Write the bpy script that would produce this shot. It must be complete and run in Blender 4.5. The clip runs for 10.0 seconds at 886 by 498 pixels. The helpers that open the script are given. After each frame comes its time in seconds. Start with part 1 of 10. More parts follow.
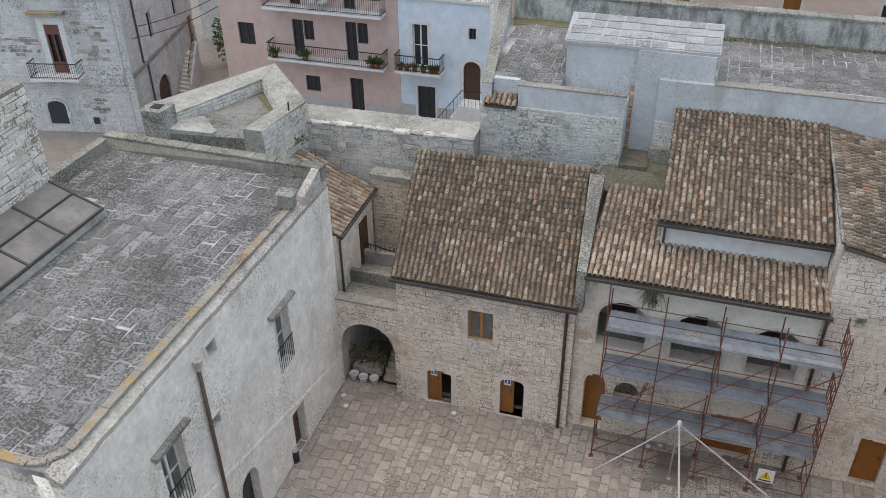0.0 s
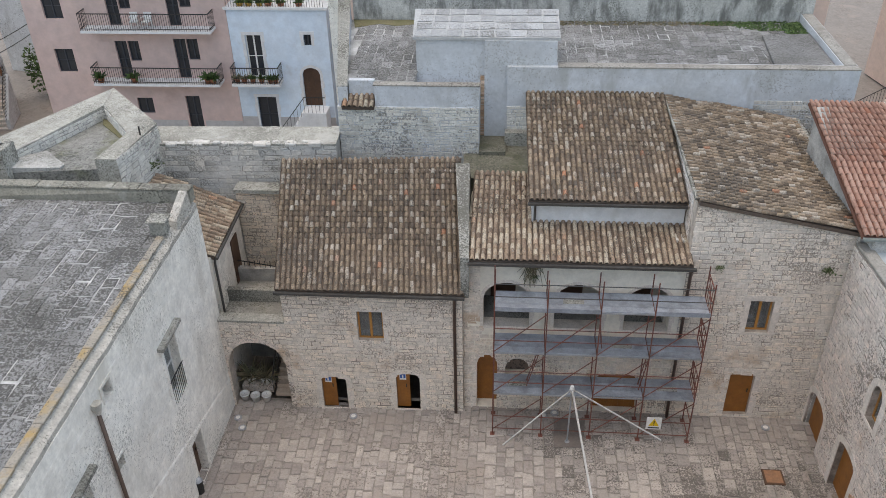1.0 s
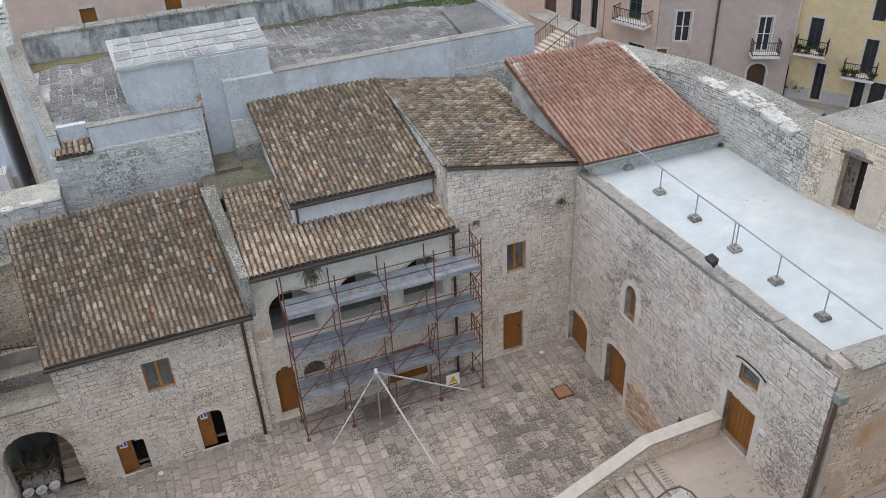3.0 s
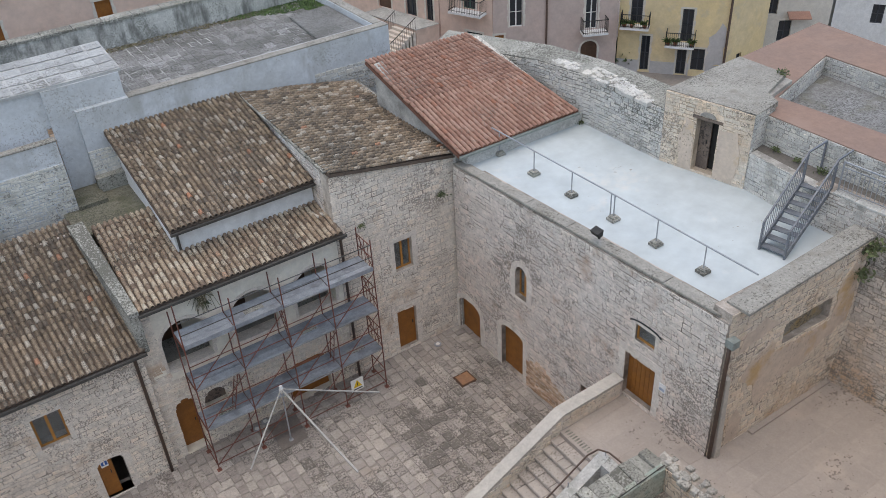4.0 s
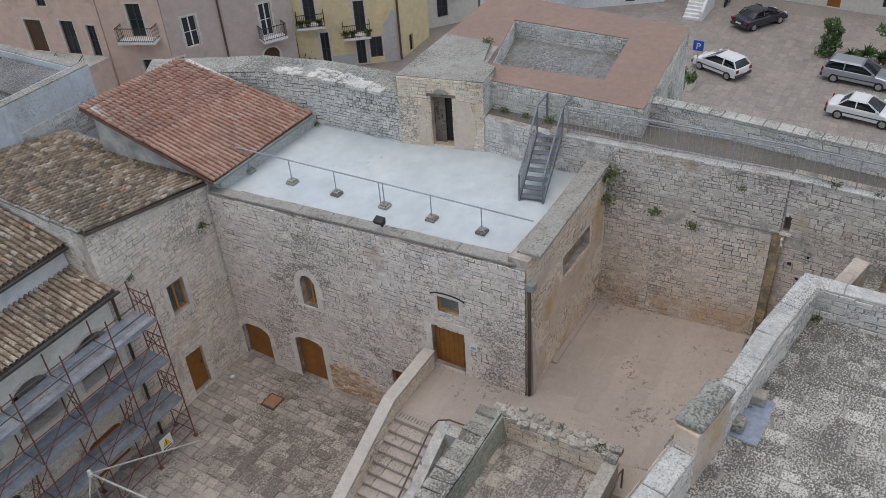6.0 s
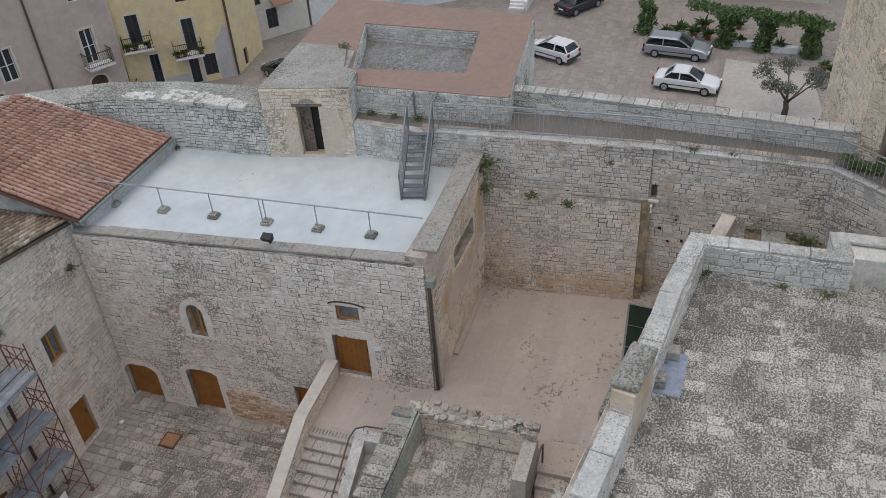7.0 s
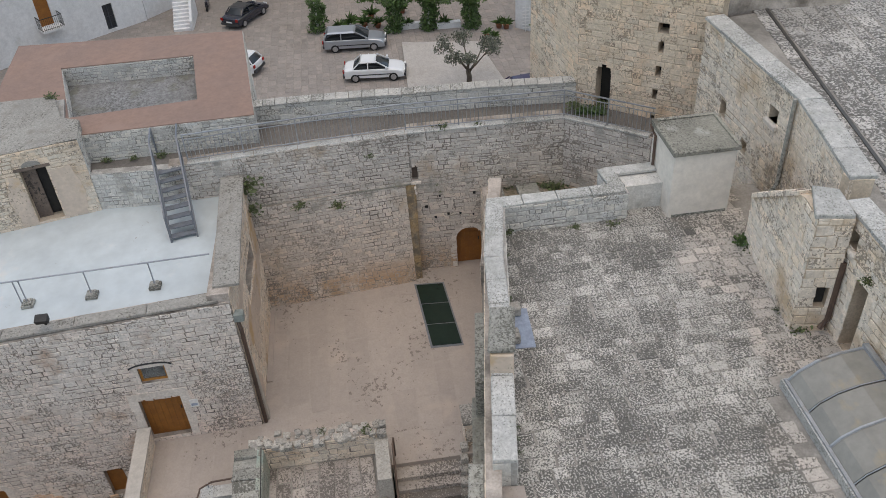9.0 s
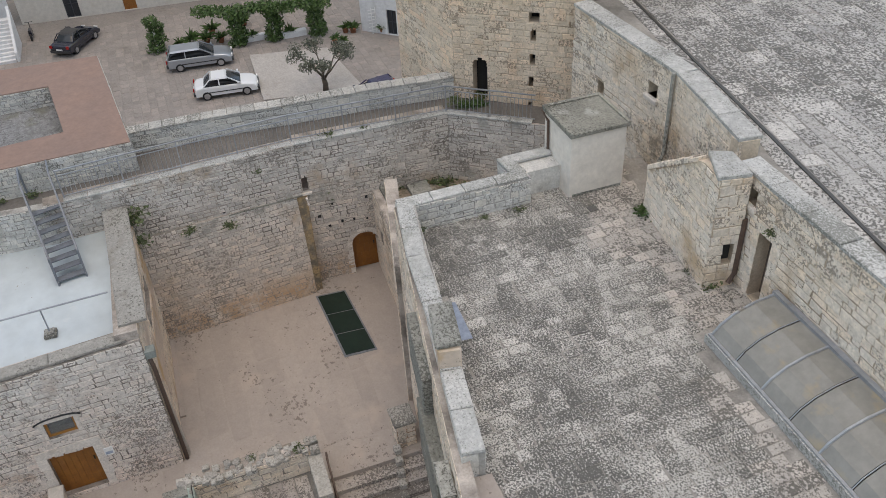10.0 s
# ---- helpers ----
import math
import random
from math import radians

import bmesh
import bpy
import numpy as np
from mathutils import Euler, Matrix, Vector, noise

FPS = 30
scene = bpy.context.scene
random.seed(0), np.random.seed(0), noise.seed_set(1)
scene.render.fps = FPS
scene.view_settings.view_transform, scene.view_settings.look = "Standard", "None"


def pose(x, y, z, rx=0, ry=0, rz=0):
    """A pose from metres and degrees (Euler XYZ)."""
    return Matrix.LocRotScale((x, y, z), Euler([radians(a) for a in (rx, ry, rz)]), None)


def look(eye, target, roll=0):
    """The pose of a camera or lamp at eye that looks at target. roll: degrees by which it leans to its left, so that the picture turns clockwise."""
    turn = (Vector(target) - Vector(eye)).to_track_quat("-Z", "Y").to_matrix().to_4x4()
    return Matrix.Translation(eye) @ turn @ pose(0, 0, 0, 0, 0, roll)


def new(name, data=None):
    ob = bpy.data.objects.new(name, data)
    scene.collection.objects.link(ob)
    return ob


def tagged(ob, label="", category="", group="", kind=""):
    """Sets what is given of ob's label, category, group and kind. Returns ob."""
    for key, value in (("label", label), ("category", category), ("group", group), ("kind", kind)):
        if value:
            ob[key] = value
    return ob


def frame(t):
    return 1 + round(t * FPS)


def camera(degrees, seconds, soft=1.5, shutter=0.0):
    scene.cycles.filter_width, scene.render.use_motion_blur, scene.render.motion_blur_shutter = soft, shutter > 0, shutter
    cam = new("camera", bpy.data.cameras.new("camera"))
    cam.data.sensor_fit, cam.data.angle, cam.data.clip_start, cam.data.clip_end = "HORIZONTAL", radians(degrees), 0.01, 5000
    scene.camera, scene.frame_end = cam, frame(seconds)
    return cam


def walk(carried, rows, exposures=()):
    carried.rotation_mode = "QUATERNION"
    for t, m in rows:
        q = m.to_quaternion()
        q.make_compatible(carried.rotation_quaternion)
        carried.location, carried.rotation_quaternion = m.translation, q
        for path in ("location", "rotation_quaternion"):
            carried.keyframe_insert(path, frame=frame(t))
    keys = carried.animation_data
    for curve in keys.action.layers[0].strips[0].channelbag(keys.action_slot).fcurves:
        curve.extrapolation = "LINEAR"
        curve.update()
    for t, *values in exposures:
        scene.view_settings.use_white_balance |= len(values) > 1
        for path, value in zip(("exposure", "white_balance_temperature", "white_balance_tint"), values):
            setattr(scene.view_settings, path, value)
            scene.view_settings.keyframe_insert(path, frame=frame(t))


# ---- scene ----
cam = camera(54.9, 10.0, soft=0.8)
PATH = [
    (0, (1.81, -1.073, 22.483), (1.291, 0.512, 21.379), -0.8),
    (0.5, (1.189, -1.432, 22.56), (0.853, 0.2, 21.454), -1.2),
    (1, (0.527, -1.741, 22.642), (0.376, -0.083, 21.535), -1.4),
    (1.5, (-0.183, -1.919, 22.671), (-0.149, -0.255, 21.561), -1.8),
    (2, (-0.932, -2.024, 22.734), (-0.714, -0.377, 21.621), -2.1),
    (2.5, (-1.698, -2.034, 22.809), (-1.302, -0.424, 21.691), -2.4),
    (4, (-3.689, -1.405, 23.187), (-2.815, -0.02, 22.039), -3.4),
    (4.5, (-4.249, -1.047, 23.278), (-3.239, 0.232, 22.119), -3.8),
    (5, (-4.854, -0.644, 23.375), (-3.717, 0.517, 22.209), -3.9),
    (5.5, (-5.432, -0.197, 23.455), (-4.18, 0.831, 22.283), -4.1),
    (7, (-6.69, 1.619, 23.586), (-5.182, 2.173, 22.394), -4.2),
    (7.5, (-6.935, 2.35, 23.673), (-5.38, 2.724, 22.472), -4.2),
    (8, (-7.096, 3.087, 23.712), (-5.514, 3.28, 22.504), -4.2),
    (8.5, (-7.146, 3.869, 23.745), (-5.558, 3.888, 22.529), -4.1),
    (9, (-7.115, 4.654, 23.802), (-5.539, 4.506, 22.579), -3.9),
    (9.5, (-6.995, 5.462, 23.851), (-5.45, 5.147, 22.621), -3.8),
    (10, (-6.803, 6.273, 23.862), (-5.305, 5.791, 22.628), -3.5),
]
walk(cam, [(t, look(eye, target, roll)) for t, eye, target, roll in PATH],
     exposures=((0.0, 0.98, 8000, 7), (1.2, 1.08, 8000, 7), (2.2, 1.1, 7900, 7), (5.0, 0.78, 7650, 7), (7.5, 0.62, 7800, 7), (10.0, 0.72, 8050, 7)))

# ---- world, sun, exposure ----
world = bpy.data.worlds.new("sky")
scene.world = world
world.use_nodes = True
wn = world.node_tree
wn.nodes.clear()
sky = wn.nodes.new("ShaderNodeTexSky")
sky.sky_type = "NISHITA"
sky.sun_disc = False
sky.sun_elevation = radians(85)
sky.sun_rotation = radians(270)
sky.air_density, sky.dust_density, sky.ozone_density = 1.0, 1.5, 1.0
bg = wn.nodes.new("ShaderNodeBackground")
bg.inputs["Strength"].default_value = 0.15
wo = wn.nodes.new("ShaderNodeOutputWorld")
wn.links.new(sky.outputs[0], bg.inputs[0])
wn.links.new(bg.outputs[0], wo.inputs[0])
sun_data = bpy.data.lights.new("sun", "SUN")
sun_data.energy, sun_data.angle, sun_data.color = 0.5, radians(110), (1.0, 0.97, 0.93)
sun = new("sun", sun_data)
sun.matrix_world = look((-3.9, 8, 45), (0, 8, 0))

# ---- materials ----
def surface(name, c1, c2, big=0.6, fine=14.0, piece=0.0, rough=0.88, bump=0.25, grain=0.18, metal=0.0,
            speck=None, stain=None, lime=None, ramp=None, streak=0.0, alt=None, pdens=None, patchy=0.1, mid=0.09, wash=None, bands=()):
    """A weathered surface on world position: two colours mixed by a broad noise, fine grain, a shade for each piece,
    specks (colour, share, scale), stains (colour, share, scale), limewash left above a height (colour, z0, z1),
    a thin wash of old plaster that covers stones and joints alike in patches (colour, share, scale), growths in bands of height (colour, z0, z1, share)."""
    m = bpy.data.materials.new(name)
    m.use_nodes = True
    nt = m.node_tree
    b = nt.nodes["Principled BSDF"]
    N, L = nt.nodes.new, nt.links.new
    geo = N("ShaderNodeNewGeometry")
    pos = geo.outputs["Position"]

    def noisy(scale, detail=4.0, r=0.6, stretch=None, off=0.0):
        n = N("ShaderNodeTexNoise")
        n.inputs["Scale"].default_value, n.inputs["Detail"].default_value, n.inputs["Roughness"].default_value = scale, detail, r
        mp = N("ShaderNodeMapping")
        mp.inputs["Location"].default_value = (off, off * 0.7, off * 1.3)
        if stretch:
            mp.inputs["Scale"].default_value = stretch
        L(pos, mp.inputs[0])
        L(mp.outputs[0], n.inputs["Vector"])
        return n.outputs["Fac"]

    def span(v, a, b_, lo=0.0, hi=1.0):
        n = N("ShaderNodeMapRange")
        n.inputs["From Min"].default_value, n.inputs["From Max"].default_value = a, b_
        n.inputs["To Min"].default_value, n.inputs["To Max"].default_value = lo, hi
        L(v, n.inputs["Value"])
        return n.outputs[0]

    def mix(f, a, b_, mode="MIX"):
        n = N("ShaderNodeMix")
        n.data_type, n.blend_type = "RGBA", mode
        for i, v in ((0, f), (6, a), (7, b_)):
            if isinstance(v, (int, float)):
                n.inputs[i].default_value = v
            elif isinstance(v, tuple):
                n.inputs[i].default_value = (*v, 1.0)
            else:
                L(v, n.inputs[i])
        return n.outputs[2]

    def times(a, b_, op="MULTIPLY"):
        n = N("ShaderNodeMath")
        n.operation = op
        for i, v in ((0, a), (1, b_)):
            if isinstance(v, (int, float)):
                n.inputs[i].default_value = v
            else:
                L(v, n.inputs[i])
        return n.outputs[0]

    broad = span(noisy(big, 5.0), 0.35, 0.65)
    info = N("ShaderNodeObjectInfo")
    rnd = times(times(info.outputs["Random"], geo.outputs["Random Per Island"], "ADD"), 1.0, "FRACT")
    if ramp:
        cr = N("ShaderNodeValToRGB")
        els = cr.color_ramp.elements
        while len(els) < len(ramp):
            els.new(0.5)
        for e, (p, c) in zip(els, ramp):
            e.position, e.color = p, (*c, 1.0)
        L(rnd, cr.inputs[0])
        col = mix(times(broad, 0.35), cr.outputs[0], c2)
    else:
        col = mix(broad, c1, c2)
    if alt:
        col = mix(span(rnd, 0.45, 1.0, 0.0, 0.75), col, alt)
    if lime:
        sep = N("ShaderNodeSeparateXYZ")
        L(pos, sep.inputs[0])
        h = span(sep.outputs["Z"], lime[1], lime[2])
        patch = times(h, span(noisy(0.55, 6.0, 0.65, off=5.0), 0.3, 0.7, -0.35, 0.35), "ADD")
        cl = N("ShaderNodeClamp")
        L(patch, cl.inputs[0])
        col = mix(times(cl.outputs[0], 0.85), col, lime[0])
    if piece:
        v = span(rnd, 0.0, 1.0, 1.0 - piece, 1.0 + piece)
        cv = N("ShaderNodeCombineColor")
        for i in range(3):
            L(v, cv.inputs[i])
        col = mix(1.0, col, cv.outputs[0], "MULTIPLY")
    fine_n = noisy(fine, 6.0, 0.65)
    mid_n = noisy(fine * 0.3, 4.0, 0.6, off=17.0)
    g = times(span(fine_n, 0.3, 0.7, 1.0 - grain, 1.0 + grain), span(mid_n, 0.3, 0.7, 1.0 - mid, 1.0 + mid))
    cg = N("ShaderNodeCombineColor")
    for i in range(3):
        L(g, cg.inputs[i])
    col = mix(1.0, col, cg.outputs[0], "MULTIPLY")
    if stain:
        s = span(noisy(stain[2], 5.0, 0.62, off=11.0, stretch=(1, 1, 0.35) if streak else None), 0.62 - stain[1] * 0.3, 0.72 - stain[1] * 0.2)
        col = mix(times(s, 0.8), col, stain[0])
    if wash:
        w_ = span(noisy(wash[2], 6.0, 0.66, off=29.0), 0.66 - wash[1] * 0.4, 0.74 - wash[1] * 0.3)
        col = mix(times(w_, 0.82), col, mix(1.0, wash[0], cg.outputs[0], "MULTIPLY"))
    for bc, b0_, b1_, share in bands:
        sepb = N("ShaderNodeSeparateXYZ")
        L(pos, sepb.inputs[0])
        k_ = (b1_ - b0_) / 2
        near_ = span(sepb.outputs["Z"], b0_, b0_ + k_)
        far_ = span(sepb.outputs["Z"], (b0_ + b1_) / 2, b1_, 1.0, 0.0)
        h_ = times(times(near_, far_), span(noisy(1.1, 7.0, 0.72, off=b0_ + 40), 0.62 - share * 0.3, 0.70 - share * 0.2))
        col = mix(times(h_, 0.8), col, bc)
    if speck:
        dens = span(noisy(0.45, 4.0, 0.6, off=3.0), 0.35, 0.65, -patchy, patchy)
        sp = times(noisy(speck[2], 3.0, 0.75, off=7.0), dens, "ADD")
        pd = pdens if pdens is not None else piece * 0.5
        if pd:
            sp = times(sp, span(times(times(rnd, 7.31), 1.0, "FRACT"), 0.0, 1.0, -pd, pd), "ADD")
        t = 0.64 - 0.24 * speck[1]
        col = mix(times(span(sp, t, t + 0.035), 0.85), col, speck[0])
    L(col, b.inputs["Base Color"])
    b.inputs["Roughness"].default_value, b.inputs["Metallic"].default_value = rough, metal
    if bump:
        bn = N("ShaderNodeBump")
        bn.inputs["Strength"].default_value, bn.inputs["Distance"].default_value = bump, 0.02
        L(times(fine_n, times(mid_n, 1.6), "ADD"), bn.inputs["Height"])
        L(bn.outputs[0], b.inputs["Normal"])
    return m


def plain(name, c, rough=0.6, metal=0.0, var=0.12, scale=6.0):
    return surface(name, c, tuple(k * (1 - 2 * var) for k in c), big=scale, fine=40, rough=rough, bump=0.05, grain=var, metal=metal)


def glassy(name, c, rough=0.05, trans=0.85):
    m = bpy.data.materials.new(name)
    m.use_nodes = True
    b = m.node_tree.nodes["Principled BSDF"]
    b.inputs["Base Color"].default_value = (*c, 1)
    b.inputs["Roughness"].default_value = rough
    b.inputs["Transmission Weight"].default_value = trans
    b.inputs["IOR"].default_value = 1.45
    return m


DARK_LICHEN = (0.075, 0.07, 0.062)
WASH = (0.62, 0.545, 0.492)
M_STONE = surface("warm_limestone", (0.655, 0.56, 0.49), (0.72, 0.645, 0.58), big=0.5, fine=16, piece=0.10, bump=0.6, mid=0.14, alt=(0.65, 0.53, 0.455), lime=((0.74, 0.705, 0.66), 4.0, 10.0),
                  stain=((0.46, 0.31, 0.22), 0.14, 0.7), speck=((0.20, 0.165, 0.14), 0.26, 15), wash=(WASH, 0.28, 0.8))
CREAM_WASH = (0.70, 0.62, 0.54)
# Creamier hue, plus light put into the colour because these fronts render dark
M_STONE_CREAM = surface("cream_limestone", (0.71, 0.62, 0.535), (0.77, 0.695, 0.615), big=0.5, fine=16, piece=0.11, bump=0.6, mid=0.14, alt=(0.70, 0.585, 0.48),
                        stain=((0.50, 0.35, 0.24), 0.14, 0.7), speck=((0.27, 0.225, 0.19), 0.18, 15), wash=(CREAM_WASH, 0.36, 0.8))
M_STONE_TAN = surface("tan_limestone", (0.68, 0.57, 0.455), (0.75, 0.67, 0.575), big=0.4, fine=16, piece=0.15, bump=0.5, alt=(0.63, 0.50, 0.38),
                      stain=((0.50, 0.34, 0.21), 0.24, 0.5), speck=((0.24, 0.2, 0.165), 0.18, 14), wash=((0.66, 0.56, 0.46), 0.42, 0.7))
M_STONE_TOWER = surface("ochre_tower_limestone", (0.70, 0.56, 0.425), (0.77, 0.655, 0.53), big=0.4, fine=16, piece=0.15, bump=0.5, alt=(0.68, 0.50, 0.36),
                        stain=((0.55, 0.37, 0.23), 0.3, 0.4), speck=((0.26, 0.20, 0.15), 0.2, 14), wash=((0.66, 0.55, 0.43), 0.5, 0.6))
M_STONE_YARD = surface("yard_wall_limestone", (0.56, 0.482, 0.415), (0.635, 0.565, 0.50), big=0.5, fine=16, piece=0.15, bump=0.5, alt=(0.58, 0.475, 0.39), lime=((0.60, 0.565, 0.525), 5.5, 8.6),
                       stain=((0.46, 0.33, 0.22), 0.14, 0.45), speck=((0.22, 0.19, 0.165), 0.16, 14),                        bands=(((0.20, 0.20, 0.17), 6.5, 7.7, 0.42), ((0.50, 0.31, 0.17), 2.6, 4.6, 0.75), ((0.24, 0.235, 0.21), 8.7, 9.6, 0.3)))
M_COURT = surface("grey_gravel_court", (0.25, 0.25, 0.25), (0.19, 0.187, 0.18), big=0.6, fine=14, bump=0.7, grain=0.3, mid=0.22, speck=((0.10, 0.098, 0.09), 0.36, 12), stain=((0.17, 0.165, 0.13), 0.25, 1.2))
M_STONE_GREY = surface("grey_limestone", (0.52, 0.50, 0.465), (0.63, 0.615, 0.585), big=0.5, fine=16, piece=0.14, bump=0.5, alt=(0.56, 0.52, 0.46), wash=((0.53, 0.51, 0.475), 0.3, 0.9),
                       stain=((0.3, 0.28, 0.25), 0.12, 0.8), speck=((0.16, 0.15, 0.13), 0.2, 20))
M_STREAKED = surface("black_streaked_parapet", (0.56, 0.555, 0.53), (0.46, 0.455, 0.43), big=0.6, fine=14, bump=0.4, grain=0.2, streak=1, stain=((0.10, 0.10, 0.09), 0.55, 1.5), speck=((0.2, 0.2, 0.18), 0.2, 16))
M_RUBBLE_BARE = surface("bare_weathered_rubble", (0.42, 0.385, 0.345), (0.30, 0.275, 0.25), big=0.9, fine=14, piece=0.2, bump=0.7, grain=0.25, mid=0.18, speck=((0.15, 0.135, 0.12), 0.3, 12))
M_RUBBLE_GREY = surface("lichened_rubble", (0.34, 0.32, 0.285), (0.41, 0.385, 0.35), big=1.0, fine=18, piece=0.22, bump=0.6, grain=0.3, speck=((0.14, 0.13, 0.115), 0.3, 16))
# Old mortar whose dark tone also stands for shade in the stone joints
M_MORTAR = surface("old_mortar", (0.165, 0.14, 0.118), (0.50, 0.435, 0.38), big=1.1, fine=20, bump=0.4, wash=(WASH, 0.28, 0.8))
M_MORTAR_CREAM = surface("pale_lime_mortar", (0.27, 0.228, 0.19), (0.58, 0.505, 0.435), big=1.1, fine=20, bump=0.4, wash=(CREAM_WASH, 0.36, 0.8))
M_MORTAR_YARD = surface("open_earthy_joint", (0.175, 0.152, 0.13), (0.47, 0.41, 0.355), big=1.2, fine=20, bump=0.4)
M_MORTAR_TAN = surface("ochre_lime_mortar", (0.36, 0.285, 0.21), (0.58, 0.475, 0.37), big=0.9, fine=20, bump=0.4, wash=((0.66, 0.55, 0.43), 0.5, 0.6))
M_MORTAR_GREY = surface("grey_mortar", (0.235, 0.222, 0.203), (0.49, 0.47, 0.437), big=1.1, fine=20, bump=0.4, wash=((0.53, 0.51, 0.475), 0.3, 0.9))
M_OLD_PLASTER = surface("flaking_ochre_plaster", (0.63, 0.515, 0.42), (0.56, 0.455, 0.375), big=0.7, fine=9, bump=0.35, grain=0.09, stain=((0.52, 0.33, 0.14), 0.28, 0.55), speck=((0.3, 0.25, 0.2), 0.05, 12))
M_DRESSED = surface("dressed_limestone", (0.66, 0.585, 0.515), (0.71, 0.645, 0.58), big=1.2, fine=18, piece=0.06, bump=0.2, stain=((0.46, 0.40, 0.34), 0.1, 1.5))
M_COPING = surface("lichen_coping", (0.37, 0.36, 0.325), (0.27, 0.265, 0.235), big=0.8, fine=16, piece=0.12, bump=0.6, grain=0.3, mid=0.16, speck=((0.10, 0.095, 0.08), 0.48, 15),
                   stain=((0.27, 0.28, 0.23), 0.14, 1.2))
M_COPING_DARK = surface("dark_mossy_parapet", (0.30, 0.29, 0.245), (0.22, 0.212, 0.18), big=0.8, fine=16, piece=0.14, bump=0.6, grain=0.3, speck=((0.09, 0.085, 0.07), 0.4, 14), stain=((0.4, 0.39, 0.35), 0.15, 1.6))
M_COPING_LIGHT = surface("light_coping", (0.52, 0.51, 0.485), (0.42, 0.415, 0.395), big=0.8, fine=18, piece=0.07, bump=0.4, grain=0.22, mid=0.14, stain=((0.33, 0.33, 0.30), 0.22, 1.4), speck=((0.18, 0.18, 0.16), 0.34, 22))
M_COPING_BLOCK = surface("weathered_coping_block", (0.47, 0.45, 0.415), (0.39, 0.375, 0.345), big=0.8, fine=18, piece=0.1, bump=0.5, grain=0.24, mid=0.16, speck=((0.17, 0.165, 0.145), 0.34, 18))
M_COPING_OCHRE = surface("ochre_lichen_coping", (0.36, 0.325, 0.27), (0.28, 0.255, 0.22), big=1.0, fine=18, piece=0.05, bump=0.5,
                         stain=((0.42, 0.27, 0.085), 0.42, 0.9), speck=(DARK_LICHEN, 0.3, 20))
M_SLAB = surface("lichened_slab", (0.52, 0.497, 0.455), (0.43, 0.412, 0.38), big=0.35, fine=22, piece=0.08, pdens=0.045, bump=0.4, grain=0.22, alt=(0.54, 0.515, 0.48), speck=((0.05, 0.049, 0.044), 0.73, 24), patchy=0.055)
M_SLAB_BARE = surface("bare_worn_slab", (0.50, 0.46, 0.415), (0.44, 0.405, 0.37), big=0.5, fine=20, piece=0.08, pdens=0.07, bump=0.4, grain=0.18, alt=(0.51, 0.46, 0.415), speck=((0.09, 0.085, 0.075), 0.5, 17), patchy=0.06)
M_SLAB_DARK = surface("dark_lichened_slab", (0.265, 0.265, 0.262), (0.195, 0.193, 0.185), big=0.22, fine=30, piece=0.12, pdens=0.03, bump=0.4, grain=0.26, alt=(0.31, 0.31, 0.31), mid=0.16, speck=((0.062, 0.06, 0.054), 0.6, 16), patchy=0.06)
M_SLAB_ROOF = surface("pale_lichened_roof_slab", (0.49, 0.47, 0.44), (0.40, 0.385, 0.365), big=0.3, fine=20, piece=0.12, pdens=0.05, bump=0.4, grain=0.25, alt=(0.50, 0.48, 0.45), speck=((0.085, 0.082, 0.075), 0.62, 13), patchy=0.05)
M_STONE_PALE = surface("pale_ashlar_limestone", (0.78, 0.68, 0.575), (0.83, 0.755, 0.665), big=0.4, fine=16, piece=0.13, bump=0.7, mid=0.14, alt=(0.72, 0.59, 0.46), stain=((0.52, 0.37, 0.23), 0.26, 0.5), speck=((0.26, 0.215, 0.175), 0.24, 14), wash=((0.76, 0.655, 0.545), 0.36, 0.6))
M_JOINT_WHITE = surface("pale_lime_joint", (0.52, 0.52, 0.51), (0.07, 0.07, 0.065), big=0.45, fine=16, bump=0.2)
M_TREAD_BROWN = surface("brownish_worn_tread", (0.52, 0.42, 0.34), (0.42, 0.34, 0.28), big=1.2, fine=14, bump=0.3, grain=0.12)
M_ROOF_GRAVEL = surface("dark_gravel_screed", (0.27, 0.265, 0.245), (0.20, 0.2, 0.18), big=0.8, fine=16, bump=0.6, grain=0.3, mid=0.2, stain=((0.16, 0.165, 0.10), 0.35, 0.9), speck=((0.08, 0.08, 0.07), 0.35, 14))
M_SOIL = surface("dry_brown_soil", (0.30, 0.235, 0.175), (0.22, 0.18, 0.135), big=0.8, fine=12, bump=0.7, grain=0.25, mid=0.2, stain=((0.38, 0.34, 0.29), 0.25, 1.5), speck=((0.10, 0.10, 0.06), 0.3, 9))
M_JOINT_PALE = surface("pale_roof_joint", (0.46, 0.465, 0.465), (0.38, 0.385, 0.385), big=0.8, fine=16, bump=0.2)
M_SLAB_ASH = surface("ash_grey_slab", (0.36, 0.37, 0.375), (0.30, 0.305, 0.305), big=0.4, fine=20, piece=0.1, bump=0.4, grain=0.22, mid=0.15, alt=(0.42, 0.43, 0.435), speck=((0.14, 0.138, 0.128), 0.3, 17))
M_JOINT_DARK = surface("dark_joint", (0.19, 0.178, 0.16), (0.36, 0.335, 0.305), big=1.0, fine=20, bump=0.3)
M_JOINT_PAVE = surface("earthy_paving_joint", (0.235, 0.207, 0.18), (0.345, 0.31, 0.278), big=1.2, fine=20, bump=0.3)
